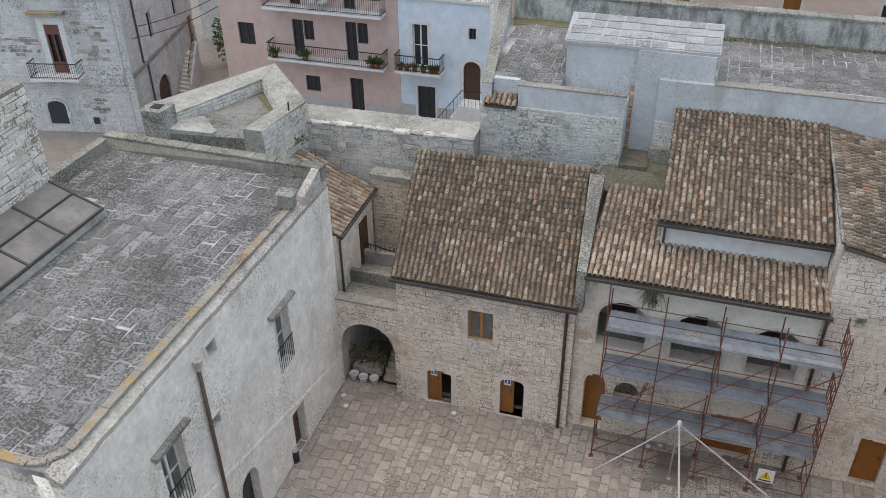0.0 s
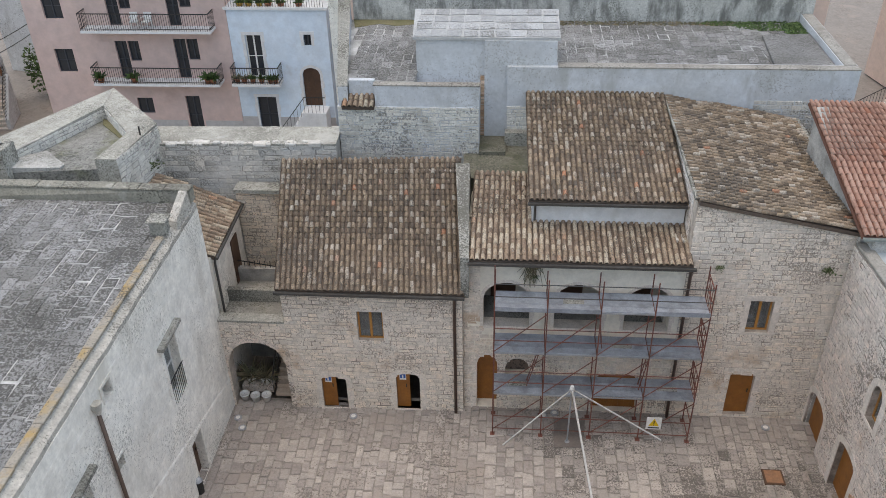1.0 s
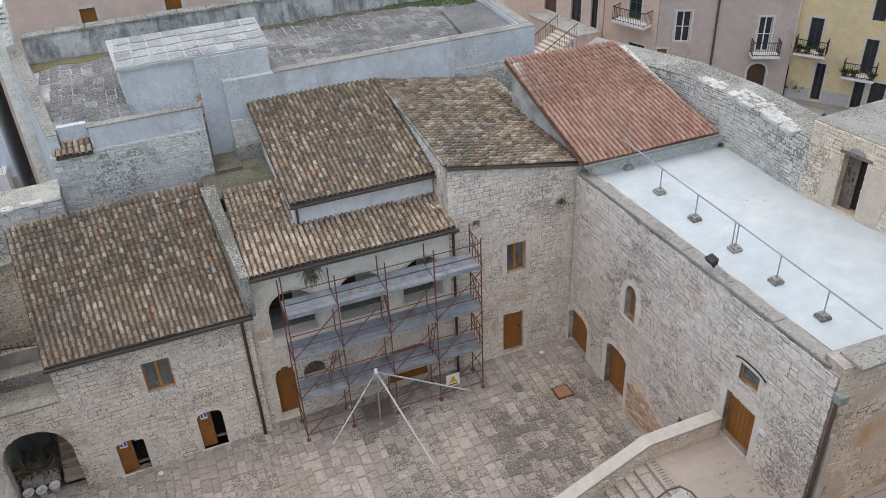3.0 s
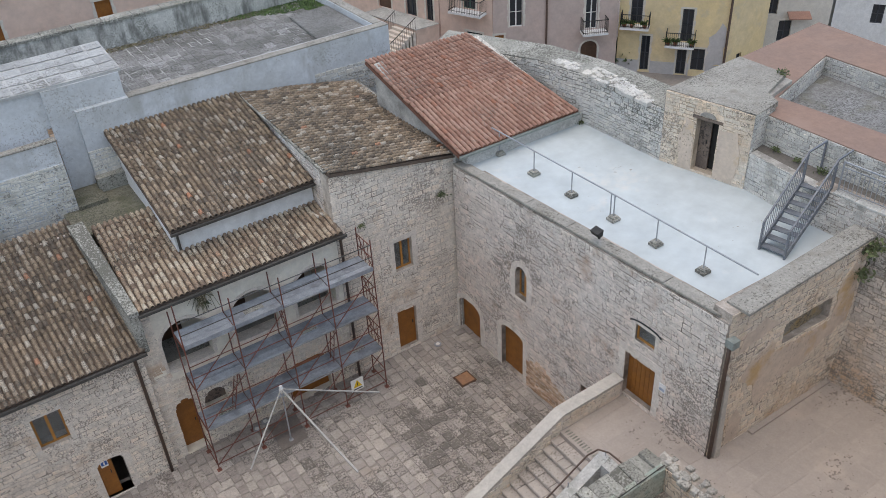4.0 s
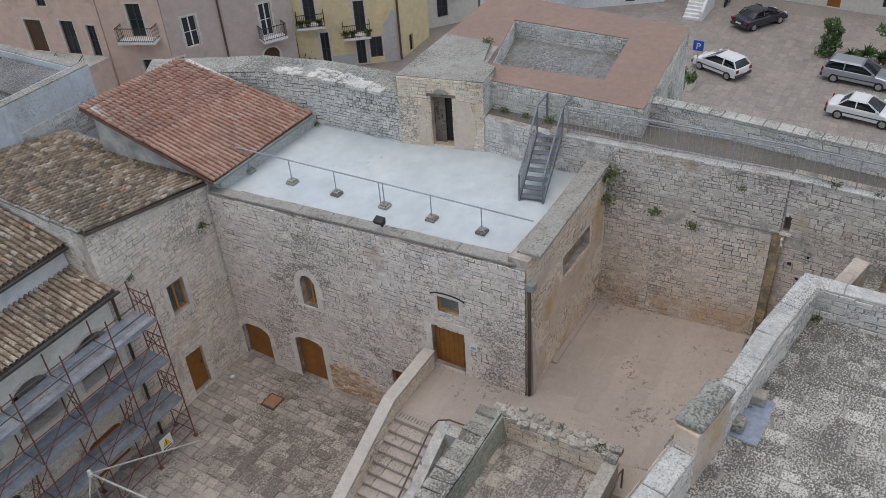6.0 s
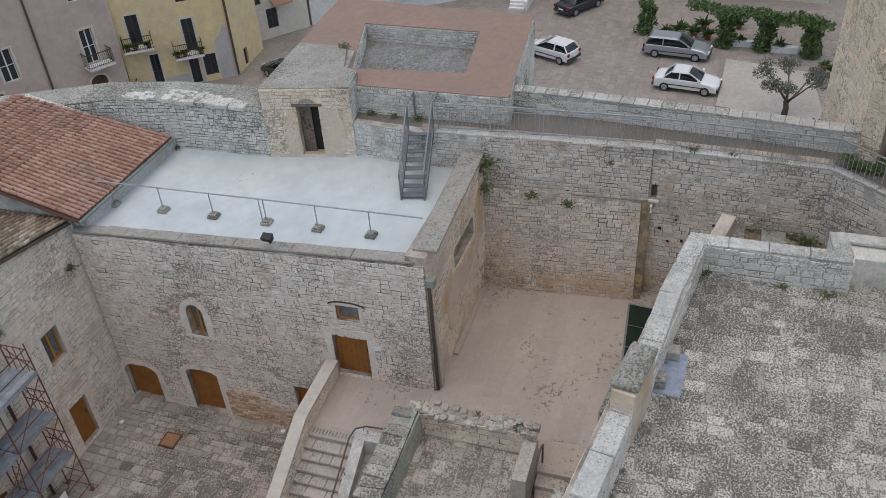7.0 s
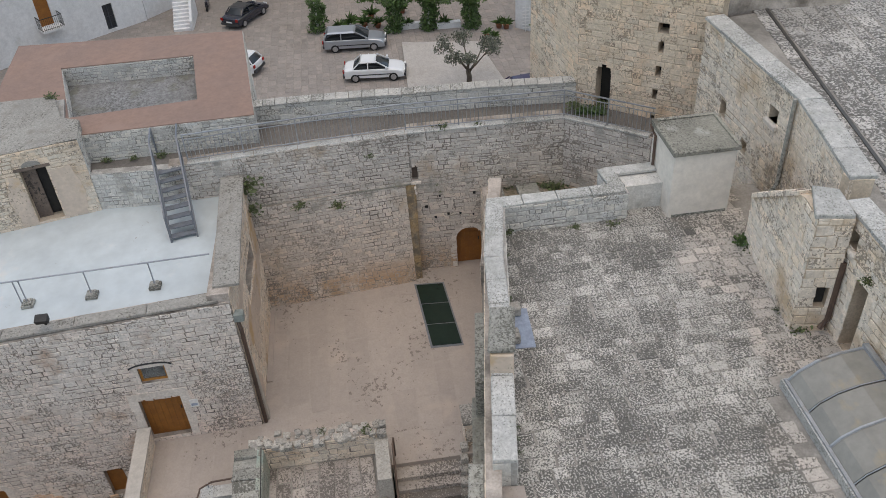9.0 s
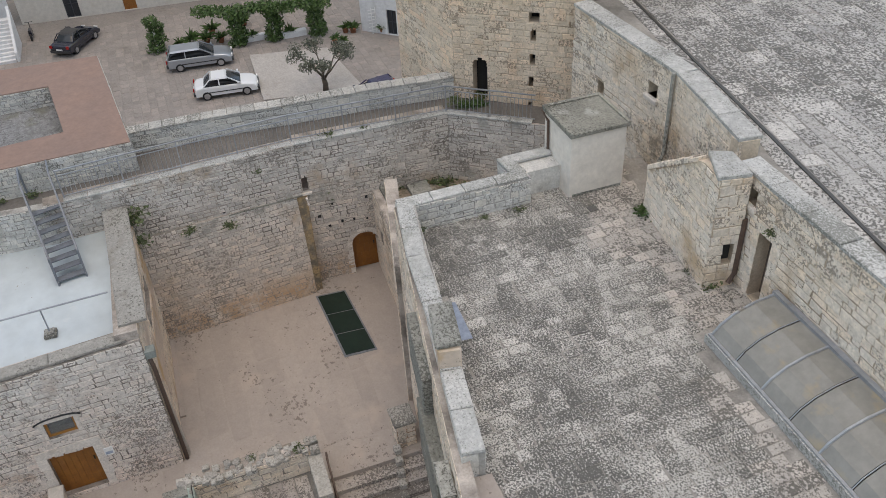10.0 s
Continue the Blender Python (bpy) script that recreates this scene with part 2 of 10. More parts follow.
M_PAVE = surface("worn_courtyard_paving", (0.395, 0.352, 0.32), (0.335, 0.299, 0.273), big=0.35, fine=16, piece=0.10, pdens=0.08, rough=0.75, bump=0.4, alt=(0.43, 0.382, 0.343),
                 speck=((0.11, 0.097, 0.086), 0.52, 17), stain=((0.36, 0.30, 0.255), 0.16, 0.5))
M_PAVE_PALE = surface("pale_worn_paving", (0.385, 0.34, 0.308), (0.335, 0.295, 0.268), big=0.4, fine=14, piece=0.14, pdens=0.05, rough=0.75, bump=0.4, mid=0.13, alt=(0.41, 0.367, 0.334),
                      speck=((0.18, 0.155, 0.135), 0.1, 11), stain=((0.36, 0.305, 0.265), 0.25, 0.6))
M_PAVE_SMOOTH = surface("smooth_yard_paving", (0.41, 0.352, 0.311), (0.37, 0.321, 0.287), big=0.3, fine=14, piece=0.05, rough=0.75, bump=0.15, grain=0.07, mid=0.05,
                        patchy=0.13, speck=((0.19, 0.157, 0.135), -0.12, 6), stain=((0.47, 0.39, 0.335), 0.2, 0.5))
M_STREET = surface("street_paving", (0.28, 0.247, 0.22), (0.235, 0.21, 0.19), big=0.25, fine=6, rough=0.8, bump=0.2, grain=0.12,
                   stain=((0.34, 0.28, 0.24), 0.12, 0.4), speck=((0.2, 0.17, 0.15), 0.12, 5))
M_STREET_SLAB = surface("street_slab_stone", (0.285, 0.252, 0.228), (0.245, 0.22, 0.2), big=0.25, fine=8, piece=0.06, rough=0.8, bump=0.2, grain=0.14, alt=(0.31, 0.265, 0.235), stain=((0.19, 0.17, 0.15), 0.15, 0.4))
M_LIMEWASH = surface("weathered_limewash", (0.87, 0.84, 0.775), (0.79, 0.755, 0.69), big=0.5, fine=7, rough=0.9, bump=0.7, grain=0.13, mid=0.12, streak=1,
                     stain=((0.64, 0.60, 0.53), 0.26, 0.9), speck=((0.44, 0.41, 0.36), 0.14, 13))
M_LIMEWASH_OLD = surface("lichened_limewash", (0.56, 0.53, 0.475), (0.44, 0.415, 0.37), big=0.9, fine=14, rough=0.9, bump=0.7, grain=0.22, mid=0.16, stain=((0.30, 0.285, 0.25), 0.3, 1.1), speck=((0.17, 0.16, 0.14), 0.3, 18))
M_LIMEWASH_BLUE = surface("bluish_limewash", (0.56, 0.585, 0.62), (0.48, 0.495, 0.51), big=0.5, fine=8, rough=0.9, bump=0.4, grain=0.1, streak=1,
                          stain=((0.38, 0.385, 0.38), 0.25, 0.9), speck=((0.34, 0.34, 0.33), 0.08, 14))
M_RUBBLE_WHITE = surface("whitewashed_rubble", (0.65, 0.63, 0.575), (0.70, 0.685, 0.645), big=0.7, fine=14, piece=0.16, bump=0.6, grain=0.2, alt=(0.52, 0.49, 0.44),
                         stain=((0.42, 0.40, 0.36), 0.2, 0.8), speck=((0.22, 0.21, 0.195), 0.1, 12))
M_OLD_WHITE = surface("old_bluish_whitewash", (0.62, 0.625, 0.63), (0.54, 0.54, 0.54), big=0.4, fine=8, piece=0.08, bump=0.5, grain=0.14, streak=1,
                      stain=((0.42, 0.41, 0.395), 0.22, 0.8), speck=((0.25, 0.24, 0.23), 0.1, 9))
M_TURRET_TOP = surface("lichened_wall_top", (0.42, 0.41, 0.365), (0.32, 0.31, 0.275), big=1.0, fine=18, bump=0.7, grain=0.3, mid=0.18, stain=((0.48, 0.47, 0.43), 0.25, 1.6), speck=((0.14, 0.135, 0.11), 0.36, 20))
M_CREAM = surface("cream_render", (0.82, 0.76, 0.66), (0.76, 0.70, 0.60), big=0.6, fine=10, bump=0.15, grain=0.06, stain=((0.58, 0.52, 0.43), 0.14, 0.8))
M_WHITE_RENDER = surface("white_render", (0.72, 0.72, 0.72), (0.66, 0.66, 0.66), big=0.8, fine=12, bump=0.12, grain=0.05, stain=((0.55, 0.55, 0.53), 0.08, 0.8))
M_BEIGE_RENDER = surface("pale_beige_render", (0.62, 0.58, 0.52), (0.58, 0.54, 0.485), big=0.8, fine=12, bump=0.1, grain=0.04, stain=((0.56, 0.5, 0.43), 0.06, 1.0))
M_WHITE_ROOF = surface("white_roof_membrane", (0.528, 0.58, 0.598), (0.49, 0.54, 0.557), big=0.25, fine=4, rough=0.6, bump=0.05, grain=0.03,
                       stain=((0.62, 0.62, 0.6), 0.1, 0.6), speck=((0.3, 0.29, 0.26), -0.42, 3.0))
M_RED_PAINT = surface("red_terrace_screed", (0.28, 0.18, 0.14), (0.245, 0.165, 0.135), big=0.5, fine=10, rough=0.8, bump=0.12, grain=0.07, stain=((0.3, 0.2, 0.16), 0.12, 0.7))
M_GREY_SCREED = surface("grey_screed", (0.33, 0.32, 0.295), (0.25, 0.24, 0.22), big=0.5, fine=12, rough=0.9, bump=0.4, mid=0.15, stain=((0.16, 0.16, 0.12), 0.3, 1.0), speck=((0.12, 0.115, 0.095), 0.4, 16))
M_WALL_TOP = surface("grey_wall_top_screed", (0.33, 0.315, 0.285), (0.27, 0.255, 0.23), big=0.7, fine=14, rough=0.9, bump=0.4, grain=0.24, stain=((0.23, 0.21, 0.18), 0.22, 1.5), speck=((0.12, 0.112, 0.095), 0.22, 13))
M_WALKWAY = surface("dark_walkway_screed", (0.165, 0.148, 0.133), (0.135, 0.122, 0.11), big=0.5, fine=10, rough=0.9, bump=0.3, speck=((0.12, 0.11, 0.1), 0.3, 12))
TILE_OLD = [(0.0, (0.109, 0.085, 0.065)), (0.3, (0.185, 0.136, 0.093)), (0.6, (0.273, 0.202, 0.136)), (0.82, (0.354, 0.273, 0.196)),
            (0.94, (0.44, 0.385, 0.32)), (0.988, (0.47, 0.41, 0.335)), (0.992, (0.42, 0.19, 0.11)), (1.0, (0.45, 0.22, 0.13))]
TILE_TAN = [(0.0, (0.174, 0.120, 0.087)), (0.3, (0.305, 0.218, 0.153)), (0.6, (0.392, 0.305, 0.218)), (0.9, (0.501, 0.425, 0.327)), (0.98, (0.523, 0.447, 0.349)), (1.0, (0.458, 0.240, 0.142))]
TILE_RED = [(0.0, (0.31, 0.165, 0.125)), (0.5, (0.39, 0.22, 0.165)), (0.9, (0.46, 0.295, 0.235)), (1.0, (0.36, 0.15, 0.095))]
LG = (0.13, 0.12, 0.105)
M_TILE_A = surface("weathered_clay_tile", (0, 0, 0), (0.2, 0.155, 0.125), big=1.5, fine=20, ramp=TILE_OLD, bump=0.5, grain=0.42, stain=((0.38, 0.32, 0.24), 0.16, 9.0), speck=((0.09, 0.08, 0.07), 0.3, 26))
M_TILE_B = surface("tan_clay_tile", (0, 0, 0), (0.3, 0.23, 0.17), big=1.5, fine=20, ramp=TILE_TAN, bump=0.5, grain=0.42, stain=((0.36, 0.32, 0.27), 0.16, 9.0), speck=((0.09, 0.08, 0.07), 0.3, 26))
M_TILE_RED = surface("red_clay_tile", (0, 0, 0), (0.36, 0.21, 0.16), big=1.2, fine=20, ramp=TILE_RED, bump=0.15, speck=((0.25, 0.2, 0.17), 0.1, 20))
# Pan tiles coloured darker than the covers, shade between covers put into colour
M_PAN_SHADE = surface("tile_shadow_course", (0.10, 0.075, 0.06), (0.15, 0.11, 0.085), big=1.5, fine=20, bump=0.3)
# Dark copy of the red tile colour, standing for shade under the covers
M_PAN_RED_SHADE = surface("shaded_red_pan_tile", (0.17, 0.075, 0.05), (0.21, 0.10, 0.07), big=1.5, fine=20, bump=0.2)
M_WOOD = surface("varnished_door_wood", (0.31, 0.118, 0.022), (0.24, 0.088, 0.017), big=2.5, fine=30, rough=0.5, bump=0.1, grain=0.14, stain=((0.24, 0.09, 0.02), 0.15, 3.0))
M_WOOD_DARK = surface("dark_brown_wood", (0.10, 0.05, 0.028), (0.07, 0.035, 0.02), big=2.0, fine=30, rough=0.55, bump=0.1)
M_WOOD_OLD = surface("weathered_grey_wood", (0.2, 0.15, 0.12), (0.13, 0.1, 0.085), big=2.0, fine=20, rough=0.8, bump=0.3, speck=((0.05, 0.04, 0.035), 0.3, 8))
M_FRAME = surface("oak_window_frame", (0.48, 0.22, 0.05), (0.42, 0.18, 0.04), big=3, fine=30, rough=0.5, bump=0.05)
M_IRON = plain("dark_iron", (0.045, 0.043, 0.042), 0.55, 0.4)
M_GALV = surface("galvanised_steel", (0.42, 0.435, 0.46), (0.32, 0.335, 0.355), big=1.2, fine=18, rough=0.5, metal=0.5, bump=0.08, grain=0.12, stain=((0.3, 0.26, 0.22), 0.1, 2))
M_DECK = surface("weathered_steel_deck", (0.40, 0.43, 0.475), (0.29, 0.315, 0.355), big=1.5, fine=24, piece=0.16, rough=0.5, metal=0.3, bump=0.08, grain=0.16, mid=0.16, stain=((0.22, 0.23, 0.25), 0.3, 2.0))
M_RUST = surface("red_oxide_tube", (0.22, 0.075, 0.052), (0.16, 0.062, 0.045), big=2.5, fine=30, rough=0.65, metal=0.1, bump=0.15, stain=((0.10, 0.06, 0.045), 0.35, 4))
M_PIPE = surface("brown_downpipe", (0.13, 0.085, 0.065), (0.10, 0.068, 0.055), big=2, fine=20, rough=0.5, metal=0.2, bump=0.05)
M_GUTTER = plain("dark_gutter", (0.09, 0.085, 0.08), 0.45, 0.3)
M_LEAD = plain("green_lead", (0.28, 0.31, 0.29), 0.7)
M_GLASS = glassy("window_glass", (0.75, 0.8, 0.82), 0.03, 0.9)
M_GLASS_GREEN = surface("green_floor_glass", (0.016, 0.032, 0.024), (0.013, 0.026, 0.02), big=2, fine=10, rough=0.12, bump=0.0, grain=0.05)
M_SKYLIGHT = surface("clouded_polycarbonate", (0.28, 0.268, 0.24), (0.235, 0.225, 0.20), big=0.5, fine=5, rough=0.16, bump=0.03, grain=0.08, stain=((0.40, 0.31, 0.18), 0.18, 0.6))
M_SKYLIGHT_OLD = surface("brownish_old_panel", (0.20, 0.185, 0.17), (0.15, 0.137, 0.127), big=0.7, fine=6, rough=0.3, bump=0.03, grain=0.12, mid=0.16, stain=((0.27, 0.25, 0.23), 0.3, 0.9))
M_ROOF_MOSS = surface("dark_mossy_screed", (0.15, 0.145, 0.11), (0.20, 0.19, 0.15), big=0.8, fine=14, bump=0.5, grain=0.28, mid=0.18, stain=((0.10, 0.105, 0.06), 0.35, 1.2), speck=((0.07, 0.07, 0.05), 0.35, 18))
# Near-black that puts the shade of openings into the colour of their backs
M_RECESS_SHADE = plain("painted_recess_shade", (0.03, 0.027, 0.025), 0.9)
M_LEAF = surface("leaf", (0.07, 0.125, 0.03), (0.045, 0.085, 0.02), big=2, fine=12, piece=0.45, rough=0.6, bump=0.0, grain=0.15)
M_WEED = surface("wall_weed_leaf", (0.10, 0.125, 0.05), (0.07, 0.09, 0.035), big=2, fine=12, piece=0.45, rough=0.7, bump=0.0, grain=0.15)
M_LEAF_OLIVE = surface("olive_leaf", (0.13, 0.14, 0.105), (0.09, 0.10, 0.07), big=2, fine=12, piece=0.4, rough=0.6, bump=0.0)
M_LEAF_DRY = surface("dry_leaf", (0.20, 0.16, 0.10), (0.12, 0.12, 0.07), big=2, fine=12, piece=0.5, rough=0.8, bump=0.0)
M_MOSS_DRY = surface("dry_moss", (0.15, 0.145, 0.07), (0.2, 0.18, 0.1), big=1.5, fine=14, bump=0.4, speck=((0.09, 0.085, 0.06), 0.4, 14))
M_BARK = surface("olive_bark", (0.14, 0.115, 0.09), (0.09, 0.075, 0.06), big=3, fine=14, bump=0.5)
M_TERRACOTTA = surface("terracotta", (0.38, 0.16, 0.09), (0.32, 0.14, 0.085), big=3, fine=20, bump=0.1)
M_WHITE = plain("white_enamel", (0.78, 0.77, 0.75), 0.45, var=0.04)
M_PINK = surface("pink_render", (0.62, 0.455, 0.41), (0.58, 0.44, 0.405), big=0.35, fine=6, bump=0.1, grain=0.04, stain=((0.5, 0.36, 0.32), 0.1, 0.5))
M_PINK_GREY = surface("grey_plinth_render", (0.50, 0.47, 0.46), (0.44, 0.42, 0.41), big=0.6, fine=8, bump=0.15, grain=0.07)
M_BLUE = surface("pale_blue_render", (0.62, 0.72, 0.82), (0.67, 0.74, 0.81), big=0.4, fine=6, bump=0.1, grain=0.04, stain=((0.52, 0.56, 0.6), 0.1, 0.6))
M_YELLOW = surface("yellow_render", (0.71, 0.56, 0.315), (0.66, 0.535, 0.34), big=0.35, fine=6, bump=0.12, grain=0.05, stain=((0.52, 0.45, 0.34), 0.2, 0.5))
M_BEIGE_PINK = surface("faded_pink_render", (0.52, 0.41, 0.37), (0.47, 0.385, 0.35), big=0.35, fine=6, bump=0.12, grain=0.05, stain=((0.4, 0.33, 0.3), 0.12, 0.5))
M_SALMON = surface("salmon_render", (0.66, 0.49, 0.41), (0.61, 0.47, 0.40), big=0.35, fine=6, bump=0.1, grain=0.05, stain=((0.48, 0.36, 0.3), 0.12, 0.5))
M_TYRE = plain("tyre_rubber", (0.02, 0.02, 0.02), 0.8)
M_CARGLASS = plain("tinted_car_glass", (0.025, 0.03, 0.035), 0.08, var=0.05)
M_GREY_PAINT = plain("grey_steel_paint", (0.20, 0.215, 0.24), 0.5, 0.2)
M_ARM = plain("grey_white_tube", (0.50, 0.49, 0.47), 0.5, 0.1)
M_CREAM_PALE = surface("pale_cream_render", (0.74, 0.685, 0.615), (0.69, 0.635, 0.57), big=0.8, fine=12, bump=0.12, grain=0.05, stain=((0.56, 0.50, 0.43), 0.1, 1.0))
M_RUST_LICHEN = surface("ochre_lichened_stone", (0.42, 0.29, 0.15), (0.20, 0.17, 0.135), big=2.2, fine=16, bump=0.7, grain=0.25, mid=0.2, stain=((0.12, 0.105, 0.085), 0.35, 1.8), speck=((0.15, 0.12, 0.085), 0.3, 12))
M_COPING_PINK = surface("pinkish_smooth_coping", (0.52, 0.48, 0.43), (0.46, 0.425, 0.385), big=0.8, fine=14, bump=0.2, grain=0.1, stain=((0.38, 0.35, 0.31), 0.18, 1.4))
M_STONE_BROWN = surface("bare_brown_rubble", (0.46, 0.28, 0.17), (0.56, 0.40, 0.28), big=1.2, fine=16, piece=0.25, bump=0.7, alt=(0.60, 0.46, 0.36))
# Opaque dark panes; the unlit rooms behind are put into the colour
M_PANE = plain("unlit_room_pane", (0.03, 0.034, 0.04), 0.06, var=0.05)
M_SHUTTER = surface("dark_shutter_paint", (0.035, 0.042, 0.055), (0.03, 0.035, 0.045), big=2, fine=20, rough=0.5, bump=0.1)
M_SHUTTER_GREEN = plain("green_shutter_paint", (0.02, 0.10, 0.075), 0.5)
M_TREAD = surface("worn_tread_stone", (0.43, 0.375, 0.335), (0.37, 0.325, 0.29), big=0.6, fine=14, piece=0.09, rough=0.75, bump=0.2, grain=0.1, speck=((0.18, 0.155, 0.135), 0.12, 16))
M_WOOD_RED = surface("faded_red_brown_wood", (0.20, 0.075, 0.055), (0.15, 0.06, 0.045), big=2.5, fine=24, rough=0.7, bump=0.1)
M_PLATFORM = surface("pale_platform_stone", (0.42, 0.39, 0.36), (0.38, 0.35, 0.32), big=0.4, fine=8, bump=0.1, stain=((0.3, 0.27, 0.24), 0.15, 0.6))

# ---- building kit ----
class MB:
    """A mesh in the making: world-space corners and faces."""

    def __init__(self):
        self.v, self.f = [], []

    def add(self, verts, faces):
        n = len(self.v)
        self.v += [tuple(p) for p in verts]
        self.f += [tuple(i + n for i in q) for q in faces]
        return self

    def hexa(self, p):
        """Eight corners: four below, four above, both counter-clockwise from above."""
        return self.add(p, [(3, 2, 1, 0), (4, 5, 6, 7), (0, 1, 5, 4), (1, 2, 6, 5), (2, 3, 7, 6), (3, 0, 4, 7)])

    def box(self, x0, x1, y0, y1, z0, z1):
        return self.hexa([(x0, y0, z0), (x1, y0, z0), (x1, y1, z0), (x0, y1, z0), (x0, y0, z1), (x1, y0, z1), (x1, y1, z1), (x0, y1, z1)])

    def prism(self, poly, z0, z1):
        """An upright prism over a counter-clockwise outline; z0, z1: a number or one for each corner."""
        n = len(poly)
        a = z0 if isinstance(z0, (list, tuple)) else [z0] * n
        b = z1 if isinstance(z1, (list, tuple)) else [z1] * n
        vs = [(*p, a[i]) for i, p in enumerate(poly)] + [(*p, b[i]) for i, p in enumerate(poly)]
        return self.add(vs, [tuple(range(n - 1, -1, -1)), tuple(range(n, 2 * n))] + [(i, (i + 1) % n, n + (i + 1) % n, n + i) for i in range(n)])

    def beam(self, a, b, w, h=None, up=(0, 0, 1)):
        """A rectangular bar from a to b."""
        a, b = Vector(a), Vector(b)
        d = (b - a).normalized()
        s = d.cross(Vector(up))
        if s.length < 1e-4:
            s = d.cross(Vector((1, 0, 0)))
        s.normalize()
        t = s.cross(d)
        h = h or w
        c = [(-w / 2, -h / 2), (w / 2, -h / 2), (w / 2, h / 2), (-w / 2, h / 2)]
        return self.add([a + s * i + t * j for i, j in c] + [b + s * i + t * j for i, j in c],
                        [(3, 2, 1, 0), (4, 5, 6, 7), (0, 1, 5, 4), (1, 2, 6, 5), (2, 3, 7, 6), (3, 0, 4, 7)])

    def tube(self, pts, r, n=6, r2=None):
        """A round bar along points."""
        pts = [Vector(p) for p in pts]
        k = len(pts)
        base = len(self.v)
        for i, p in enumerate(pts):
            d = (pts[min(i + 1, k - 1)] - pts[max(i - 1, 0)]).normalized()
            s = d.cross(Vector((0, 0, 1)) if abs(d.z) < 0.9 else Vector((1, 0, 0))).normalized()
            t = s.cross(d)
            rr = r if r2 is None else r + (r2 - r) * i / max(1, k - 1)
            for j in range(n):
                a = 2 * math.pi * j / n
                self.v.append(tuple(p + (s * math.cos(a) + t * math.sin(a)) * rr))
        for i in range(k - 1):
            for j in range(n):
                a, b = base + i * n + j, base + i * n + (j + 1) % n
                self.f.append((a, b, b + n, a + n))
        self.f.append(tuple(base + j for j in range(n - 1, -1, -1)))
        self.f.append(tuple(base + (k - 1) * n + j for j in range(n)))
        return self

    def lathe(self, x, y, prof, n=12):
        """A turned body about an upright axis; prof: rows of radius and height."""
        base = len(self.v)
        for r, z in prof:
            for j in range(n):
                a = 2 * math.pi * j / n
                self.v.append((x + r * math.cos(a), y + r * math.sin(a), z))
        for i in range(len(prof) - 1):
            for j in range(n):
                a, b = base + i * n + j, base + i * n + (j + 1) % n
                self.f.append((a, b, b + n, a + n))
        self.f.append(tuple(base + j for j in range(n - 1, -1, -1)))
        self.f.append(tuple(base + (len(prof) - 1) * n + j for j in range(n)))
        return self


def thing(name, at, label, category, group="", kind=""):
    ob = new(name)
    ob.location = at
    ob.empty_display_size = 0.3
    return tagged(ob, label, category, group, kind)


def origin(ob):
    o = Vector((0, 0, 0))
    while ob is not None:
        o += ob.location
        ob = ob.parent
    return o


def part(name, mb, material, parent=None, label="", kind="", smooth=False, bevel=0.0):
    """Links a mesh in the making as ONE object under a thing or a part."""
    o = origin(parent)
    me = bpy.data.meshes.new(name)
    me.from_pydata([(p[0] - o.x, p[1] - o.y, p[2] - o.z) for p in mb.v], [], mb.f)
    if bevel:
        bm = bmesh.new()
        bm.from_mesh(me)
        bmesh.ops.remove_doubles(bm, verts=bm.verts, dist=1e-5)
        bmesh.ops.bevel(bm, geom=bm.edges[:], offset=bevel, segments=1, affect="EDGES")
        bm.to_mesh(me)
        bm.free()
    me.materials.append(material)
    if smooth:
        me.shade_smooth()
    ob = new(name, me)
    ob.parent = parent
    return tagged(ob, label, kind=kind)


def piece(name, me, m, parent):
    """One object on shared mesh data, at a world matrix, under a part."""
    ob = new(name, me)
    ob.parent = parent
    ob.matrix_basis = Matrix.Translation(-origin(parent)) @ m
    return ob


def frame_of(o, du, dv, n):
    return Matrix(((du[0], dv[0], n[0], o[0]), (du[1], dv[1], n[1], o[1]), (du[2], dv[2], n[2], o[2]), (0, 0, 0, 1)))


rng = random.Random(7)


def unit_stones(name, material, count=12, chamfer=0.075, wob=0.085):
    """Rough unit blocks: 0..1 by 0..1, face at height 1."""
    out = []
    for k in range(count):
        r = random.Random(100 + k)
        j = lambda a: a + r.uniform(-wob, wob)
        c = [(0, 0), (1, 0), (1, 1), (0, 1)]
        lo = [(j(x * 0.98 + 0.01), j(y * 0.98 + 0.01), 0) for x, y in c]
        hi = [(p[0] + (chamfer if p[0] < 0.5 else -chamfer) * 0.6, p[1] + (chamfer if p[1] < 0.5 else -chamfer), 1 + r.uniform(-0.25, 0.25)) for p in lo]
        mid = [(p[0], p[1], 0.55 + r.uniform(-0.15, 0.15)) for p in lo]
        me = bpy.data.meshes.new(name)
        me.from_pydata(lo + mid + hi, [], [(8, 9, 10, 11)] + [(i, (i + 1) % 4, 4 + (i + 1) % 4, 4 + i) for i in range(4)] + [(4 + i, 4 + (i + 1) % 4, 8 + (i + 1) % 4, 8 + i) for i in range(4)])
        me.materials.append(material)
        out.append(me)
    return out


UNIT = {}


def units(kind, material, **kw):
    key = (kind, material.name)
    if key not in UNIT:
        UNIT[key] = unit_stones(kind, material, **kw)
    return UNIT[key]


